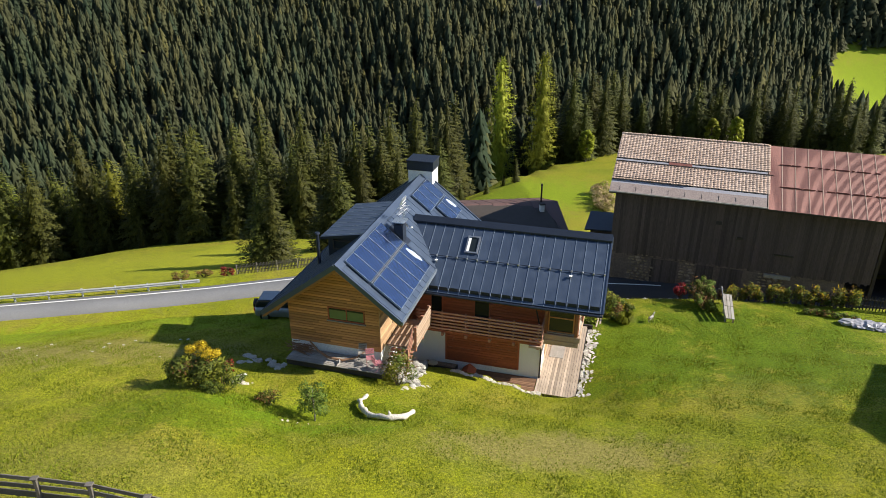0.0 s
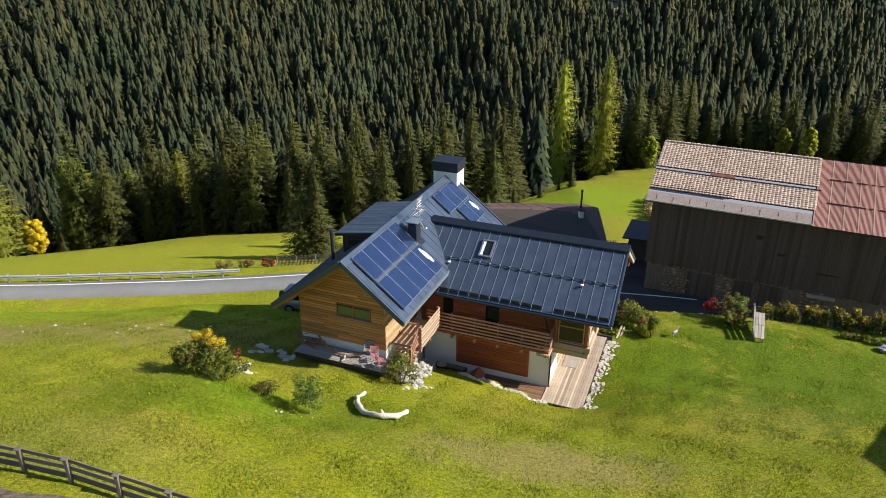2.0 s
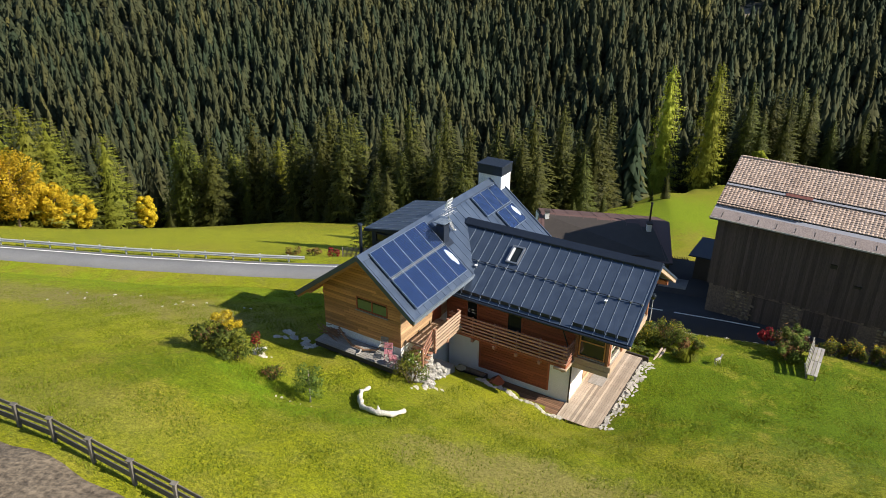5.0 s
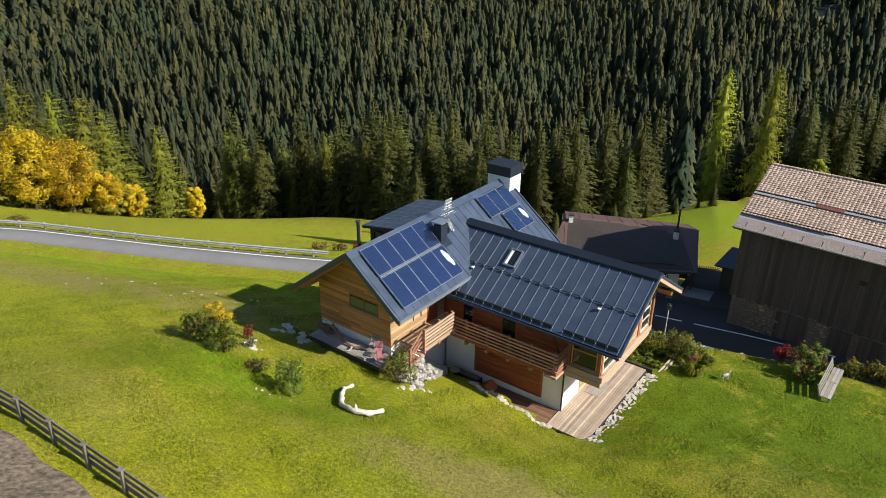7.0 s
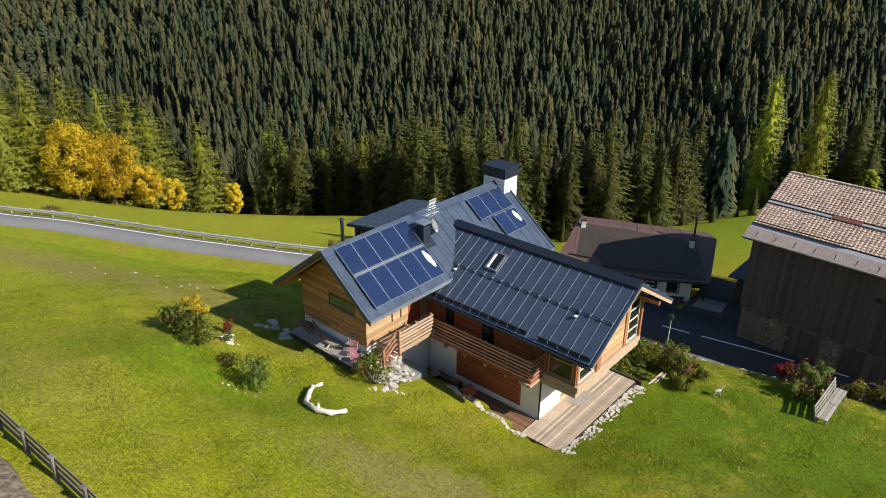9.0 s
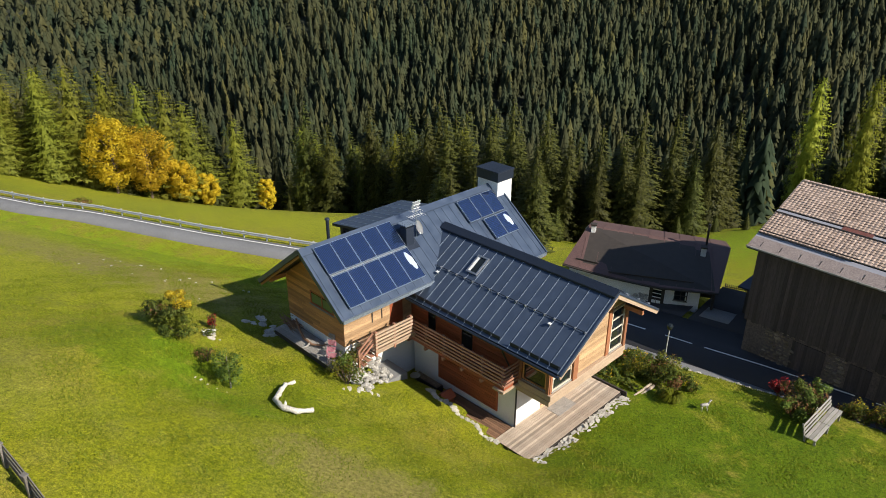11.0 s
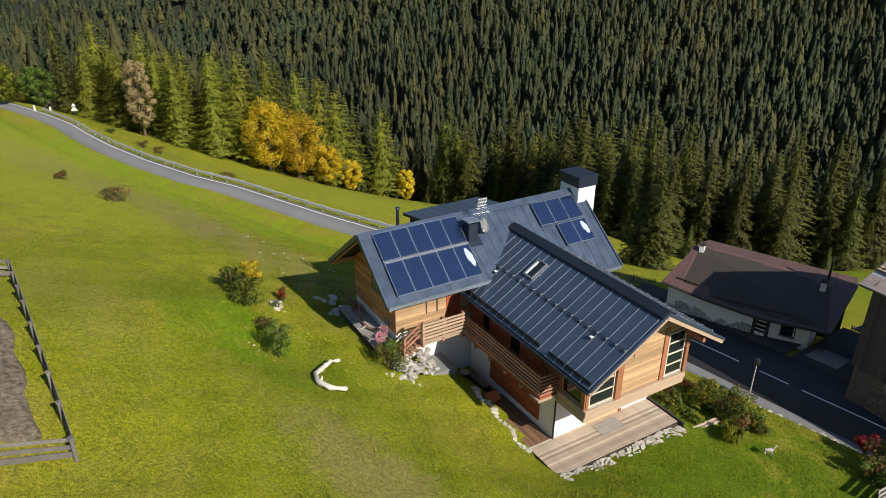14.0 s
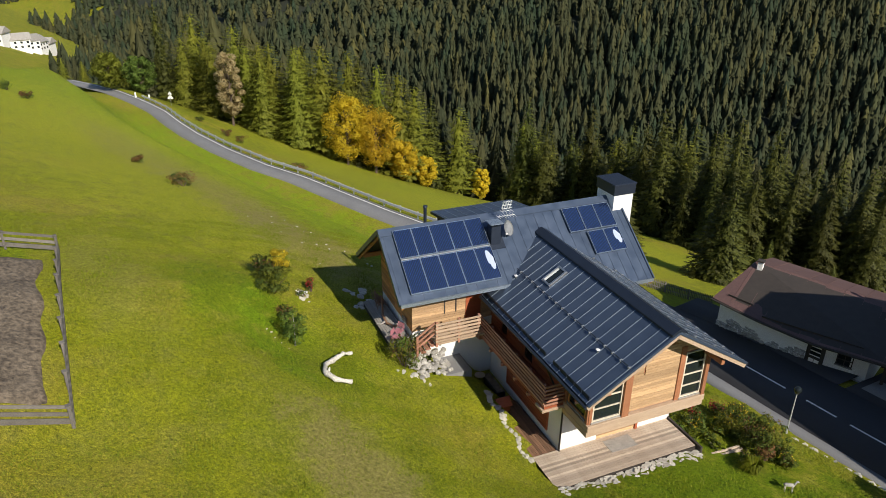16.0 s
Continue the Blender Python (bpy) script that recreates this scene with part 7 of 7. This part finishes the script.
    box(bm, -0.9, 0.9, -1.8, 1.6, -1.2, 0.0)
    part("slab", bevelled(bm, 0.02), M_ASPHALT, ob)
    ob = thing("garden_table", HOUSE_POSE @ Matrix.Translation((-6.2, -1.6, 0.3)), "small round metal garden table in the shade", "table")
    bm = bmesh.new()
    rod(bm, (0, 0, 0.68), (0, 0, 0.71), 0.3, n=16)
    part("top", bm, M_STEEL, ob)
    bm = bmesh.new()
    rod(bm, (0, 0, -0.4), (0, 0, 0.68), 0.025, n=6)
    part("leg", bm, M_BLACK, ob)
    # door mat on the deck, bed of plants with plank border
    ob = thing("door_mat", HOUSE_POSE @ Matrix.Translation((0.75, 3.2, 0.006)), "large grey mat on the deck", "mat")
    bm = bmesh.new()
    box(bm, -0.45, 0.45, -0.8, 0.8, 0, 0.02)
    part("mat", bevelled(bm, 0.006), M_GREYWOOD, ob)
    z = gz(11.4, 42.4)
    ob = thing("bed_border", Matrix.Translation((11.45, 42.4, z)) @ Matrix.Rotation(radians(70), 4, "Z"), "two pale planks bordering the garden bed", "border")
    for a, b in (((-0.95, 0, 0.06), (0.85, 0.05, 0.06)), ((-0.75, -0.2, 0.02), (0.9, -0.13, 0.02))):
        bm = bmesh.new()
        beam(bm, a, b, 0.11, 0.18)
        part("plank", bevelled(bm, 0.012), M_DECK, ob)
    ob = thing("deck_kerb", HOUSE_POSE @ Matrix.Translation((-0.2, 6.86, 0)), "dark timber edge of the deck beside the bed", "border")
    bm = bmesh.new()
    box(bm, 0, 2.9, -0.06, 0.06, -0.3, 0.1)
    part("plank", bevelled(bm, 0.01), M_DARK, ob)
    bm = bmesh.new()


def roof_things():
    base = HOUSE_POSE @ Matrix.Translation((-8.72, 0.95, z_east(-8.72, 0)))
    ob = thing("aerial_mast", base, "television aerials on a thin mast on the roof", "aerial")
    bm = bmesh.new()
    rod(bm, (0, 0, -0.1), (0, 0, 2.1), 0.025, n=6)
    part("mast", bm, M_SEAM, ob)
    for z, n, l in ((1.3, 7, 0.5), (1.6, 4, 0.3)):
        bm = bmesh.new()
        rod(bm, (-0.1, -l, z), (0.05, l, z + 0.05), 0.014, n=5)
        part("boom", bm, M_WHITEPAINT, ob)
        for k in range(n):
            bm = bmesh.new()
            y = -l + 2 * l * k / (n - 1)
            rod(bm, (-0.28, y, z + 0.02), (0.28, y, z + 0.03), 0.009, n=5)
            part("element", bm, M_WHITEPAINT, ob)
    for k in range(4):
        bm = bmesh.new()
        beam(bm, (-0.12, -0.25 + k * 0.16, 1.75), (0.12, -0.25 + k * 0.16, 2.25), 0.02, 0.09)
        part("panel_bar", bm, M_WHITEPAINT, ob)
    for z in (1.8, 2.0, 2.2):
        bm = bmesh.new()
        rod(bm, (0.05, -0.3, z), (0.05, 0.3, z), 0.018, n=5)
        part("panel_rod", bm, M_WHITEPAINT, ob)
    d = thing("satellite_dish", base @ Matrix.Translation((0.02, 0.1, 0.55)), "pale grey satellite dish on the mast", "satellite dish")
    bm = bmesh.new()
    rings, n = [], 20
    for j in range(5):
        r = 0.42 * j / 4
        rings.append([bm.verts.new((0.08 * (j / 4) ** 2 * 1.4, r * math.cos(k * math.tau / n), r * 1.08 * math.sin(k * math.tau / n))) for k in range(n)] if j else [bm.verts.new((0, 0, 0))])
    for k in range(n):
        bm.faces.new((rings[0][0], rings[1][k], rings[1][(k + 1) % n]))
        for j in range(1, 4):
            bm.faces.new((rings[j][k], rings[j + 1][k], rings[j + 1][(k + 1) % n], rings[j][(k + 1) % n]))
    bmesh.ops.solidify(bm, geom=list(bm.faces), thickness=0.012)
    o = part("dish", bm, M_DISH, d, smooth=True)
    o.rotation_euler = (0, radians(-25), radians(30))
    bm = bmesh.new()
    rod(bm, (0.02, 0, -0.38), (0.55, -0.3, -0.12), 0.014, n=5)
    part("arm", bm, M_STEEL, d)
    bm = bmesh.new()
    rod(bm, (0.5, -0.27, -0.1), (0.6, -0.34, -0.05), 0.05, n=8)
    part("receiver", bm, M_WHITEPAINT, d)
    # ventilators and lamps on the wing roof
    for u, v in ((-6.6, 0.62), (1.35, 0.62)):
        m = HOUSE_POSE @ Matrix.Translation((u, v, z_south(0, v)))
        t = thing("roof_vent", m, "small bright steel vent on the metal roof", "vent", "vents on the roof")
        bm = bmesh.new()
        rod(bm, (0, 0, 0), (0, -0.02, 0.16), 0.05, n=8)
        part("pipe", bm, M_STEEL, t)
        bm = bmesh.new()
        box(bm, -0.09, 0.09, -0.11, 0.07, 0.13, 0.18)
        part("cap", bevelled(bm, 0.02), M_WHITEPAINT, t)


def suv():
    m = Matrix.Translation((-10.9, 44.7, gz(-10.9, 44.7) + 0.05)) @ Matrix.Rotation(radians(-4), 4, "Z")
    ob = thing("car", m, "silver-grey off-road car parked behind the house", "car")
    def loft(secs, name, mat, label=""):
        bm = bmesh.new()
        rows = []
        for x, w, z0, z1, zc in secs:
            rows.append([bm.verts.new(p) for p in ((x, -w, z0), (x, -w * 1.03, zc), (x, -w * 0.93, z1), (x, w * 0.93, z1), (x, w * 1.03, zc), (x, w, z0))])
        for r, q in zip(rows, rows[1:]):
            for k in range(6):
                bm.faces.new((r[k], r[(k + 1) % 6], q[(k + 1) % 6], q[k]))
        bm.faces.new(rows[0])
        bm.faces.new(rows[-1][::-1])
        bmesh.ops.recalc_face_normals(bm, faces=list(bm.faces))
        bevelled(bm, 0.04, 2)
        return part(name, bm, mat, ob, label, True)
    loft([(-2.05, 0.78, 0.5, 1.05, 0.8), (-1.9, 0.86, 0.38, 1.08, 0.8), (0.7, 0.87, 0.36, 1.06, 0.78), (1.7, 0.84, 0.4, 0.98, 0.75), (2.05, 0.74, 0.45, 0.86, 0.68)], "body", M_CAR)
    loft([(-1.95, 0.76, 1.06, 1.3, 1.15), (-1.75, 0.74, 1.06, 1.64, 1.35), (0.15, 0.73, 1.06, 1.64, 1.35), (0.85, 0.7, 1.05, 1.12, 1.08)], "windows", M_GLASS)
    bm = bmesh.new()
    box(bm, -1.72, 0.1, -0.66, 0.66, 1.62, 1.68)
    part("roof", bevelled(bm, 0.02), M_CAR, ob)
    for x in (-1.3, 1.35):
        for y in (-0.8, 0.8):
            bm = bmesh.new()
            rod(bm, (x, y - 0.11, 0.36), (x, y + 0.11, 0.36), 0.36, n=18)
            w = part("wheel", bm, M_BLACK, ob)
            bm = bmesh.new()
            s = 1 if y > 0 else -1
            rod(bm, (x, y + s * 0.09, 0.36), (x, y + s * 0.125, 0.36), 0.22, n=14)
            part("rim", bm, M_STEEL, w)
    bm = bmesh.new()
    rod(bm, (-2.1, 0.1, 0.95), (-2.3, 0.1, 0.95), 0.34, n=18)
    part("spare_wheel", bm, M_BLACK, ob)
    for y in (-0.72, 0.72):
        bm = bmesh.new()
        box(bm, -2.09, -2.0, y - 0.08, y + 0.08, 0.75, 1.0)
        part("tail_light", bevelled(bm, 0.01), M_REDCLOTH, ob)
        bm = bmesh.new()
        box(bm, 1.98, 2.08, y - 0.14, y + 0.1, 0.68, 0.82)
        part("headlight", bevelled(bm, 0.01), M_WHITEPAINT, ob)
        bm = bmesh.new()
        box(bm, 0.55, 0.7, y * 1.22 - 0.1, y * 1.22 + 0.1, 1.02, 1.18)
        part("wing_mirror", bevelled(bm, 0.02), M_CAR, ob)


def vegetable_corner():
    rng = random.Random(55)
    ob = thing("plastic_film", Matrix.Translation((29.2, 40.6, gz(29.2, 40.6))), "crumpled clear plastic sheeting over a vegetable bed", "sheeting")
    for k in range(5):
        bm = bmesh.new()
        stone(bm, (-1.0 + k * 0.6, 0.35 - k * 0.28, 0.12), 0.5, rng, 0.5, 3)
        part("bundle", bm, M_FILM, ob)
    for k in range(6):
        shrub("vegetables", 26.4 + k * 0.5, 42.9 - k * 0.3, 0.8, 0.5, ((M_SHRUB, 0.8, 0.15), (M_RUSSET, 0.2, 0.3)), "low vegetables in the garden bed", 300 + k, 380, 0.06, "plant", group="plants in the vegetable bed")


def lean_to():
    """The dark open lean-to at the barn's end, and the shed at its other side."""
    a = Vector((15.13, 54.99))
    d = Vector((11.48, -4.15)).normalized()
    m = Matrix(((d.x, -d.y, 0, a.x), (d.y, d.x, 0, a.y), (0, 0, 1, 0), (0, 0, 0, 1)))
    ob = thing("lean_to", m, "dark open lean-to built against the end of the barn", "shed")
    for x in (20.5, 24.5):
        bm = bmesh.new()
        box(bm, x, x + 0.25, 1.2, 1.45, -6.5, 1.0)
        part("post", bm, M_DARK, ob)
    bm = bmesh.new()
    slab(bm, [(20.3, 0.6, 1.6), (25.5, 0.6, 0.6), (25.5, 12, 0.6), (20.3, 12, 1.6)], (0, 0, -0.15))
    part("roof", bm, M_DARKWOOD, ob)
    bm = bmesh.new()
    box(bm, 20.4, 25.2, 7.0, 7.2, -7, 0.6)
    part("back_wall", bm, M_DARK, ob)
    # unseen end wall, added to block the sun and darken the opening
    bm = bmesh.new()
    box(bm, 25.2, 25.4, 0.8, 12, -7, 0.55)
    part("sun_block_wall", bm, M_DARK, ob)
    ob = thing("shed", m, "small dark timber shed beside the barn", "shed")
    bm = bmesh.new()
    box(bm, -2.4, -0.2, 6.0, 9.0, -8.5, -4.0)
    part("wall", bm, M_DARK, ob)
    bm = bmesh.new()
    slab(bm, [(-2.9, 5.4, -3.75), (0.1, 5.4, -3.6), (0.1, 9.4, -3.3), (-2.9, 9.4, -3.45)], (0, 0, -0.12))
    part("roof", bm, M_ROOF_EDGE, ob)


def shadow_house():
    """An unseen house added just outside the view to cast a shadow on the lawn: a steep roof, hipped at its near end.
    """
    ob = thing("shadow_house", Matrix.Translation((32.7, 25.2, -0.5)) @ Matrix.Rotation(radians(-23.6), 4, "Z"), "unseen stand-in house with a steep hipped roof, added to shade the lawn", "house")
    bm = bmesh.new()
    box(bm, -3.1, 3.1, -11, 7.4, -1.5, 3.9)
    part("wall", bm, M_LARCH, ob)
    top, low, w = 10.5, 3.7, 3.6
    for sg in (-1, 1):
        bm = bmesh.new()
        slab(bm, [(0, -11.5, top), (0, 0, top), (sg * w, 8, low), (sg * w, -11.5, low)][::-sg], (0, 0, -0.2))
        part("roof", bm, M_ROOF_EDGE, ob)
    bm = bmesh.new()
    slab(bm, [(0, 0, top), (-w, 8, low), (w, 8, low)][::-1], (0, 0, -0.2))
    part("roof_hip", bm, M_ROOF_EDGE, ob)
    bm = bmesh.new()
    slab(bm, [(-3.1, -11, 3.9), (3.1, -11, 3.9), (0, -11, 10.2)], (0, 0.2, 0))
    part("gable", bm, M_LARCH, ob)


def far_houses():
    rng = random.Random(61)
    for x, y in ((-578, 100), (-594, 108), (-609, 116), (-574, 86), (-622, 123)):
        z = gz(x, y)
        m = Matrix.Translation((x, y, z)) @ Matrix.Rotation(rng.uniform(0, 3), 4, "Z")
        ob = thing("farmhouse", m, "white farmhouse with a grey roof far down the valley", "house", "far farmhouses")
        bm = bmesh.new()
        box(bm, -8, 8, -6, 6, -3, 8)
        part("wall", bm, M_WHITE, ob)
        bm = bmesh.new()
        slab(bm, [(-9, -7, 7.5), (-9, 7, 7.5), (-9, 0, 12)][::-1], (18, 0, 0))
        part("roof", bm, M_GREYWOOD, ob)
        for k in range(4):
            for zz in (2, 5):
                bm = bmesh.new()
                box(bm, -6.5 + k * 4, -5 + k * 4, -6.1, -5.95, zz, zz + 1.5)
                part("window", bm, M_GLASS, ob)


driftwood()
goat_statue(14.96, 41.85)
garden_bench()
garden_stones()
terrace_things()
roof_things()
suv()
vegetable_corner()
lean_to()
shadow_house()
far_houses()


# ---- grass ----
def build_tufts():
    r = np.random.RandomState(5)
    n = 300000
    x, y = np.concatenate([r.uniform(-26, 27, n // 2), r.normal(-2, 22, n // 2)]), np.concatenate([r.uniform(13, 50, n // 2), r.normal(28, 12, n // 2)])
    lu, lv = (x - HOUSE[0]) * HU[0] + (y - HOUSE[1]) * HU[1], (x - HOUSE[0]) * HV[0] + (y - HOUSE[1]) * HV[1]
    keep = ~(((lu > -13.8) & (lu < -7.4) & (lv > -6.5) & (lv < 10)) | ((lu > -8) & (lu < 3.0) & (lv > -1.7) & (lv < 8.6)))
    keep &= ~((lu > -8) & (lu < -5.4) & (lv > -6) & (lv < 0))
    keep &= (y > 12) & (x > -60) & (x < 45) & ~((lu > -15) & (lu < 3) & (lv > 6) & (lv < 9.5))
    keep &= (y < road_y(x) - 4.4) & ~((x < -1.8) & (x > -17) & (y < 17.6 + (x + 15.6) * -0.19))
    dry = np.exp(-((x - 5.5) / 6) ** 2 - ((y - 24.2) / 2.1) ** 2)
    keep &= r.uniform(0, 1, n) > dry * 0.75
    x, y = x[keep], y[keep]
    n = len(x)
    z = ground_z(x, y)
    h = r.uniform(0.03, 0.085, n) * (1 + 0.5 * np.sin(x * 0.9) * np.sin(y * 1.1))
    a, lean = r.uniform(0, math.tau, n), r.uniform(0.0, 0.12, n)
    w = r.uniform(0.012, 0.035, n)
    ca, sa = np.cos(a), np.sin(a)
    v = np.stack([np.stack([x - sa * w, y + ca * w, z - 0.02], -1), np.stack([x + sa * w, y - ca * w, z - 0.02], -1), np.stack([x + ca * lean, y + sa * lean, z + h], -1)], 1).reshape(-1, 3)
    tagged(from_arrays("grass", v, np.arange(3 * n).reshape(-1, 3), M_BLADE), "short meadow grass blades on the lawn", "grass", kind="stuff")


build_tufts()
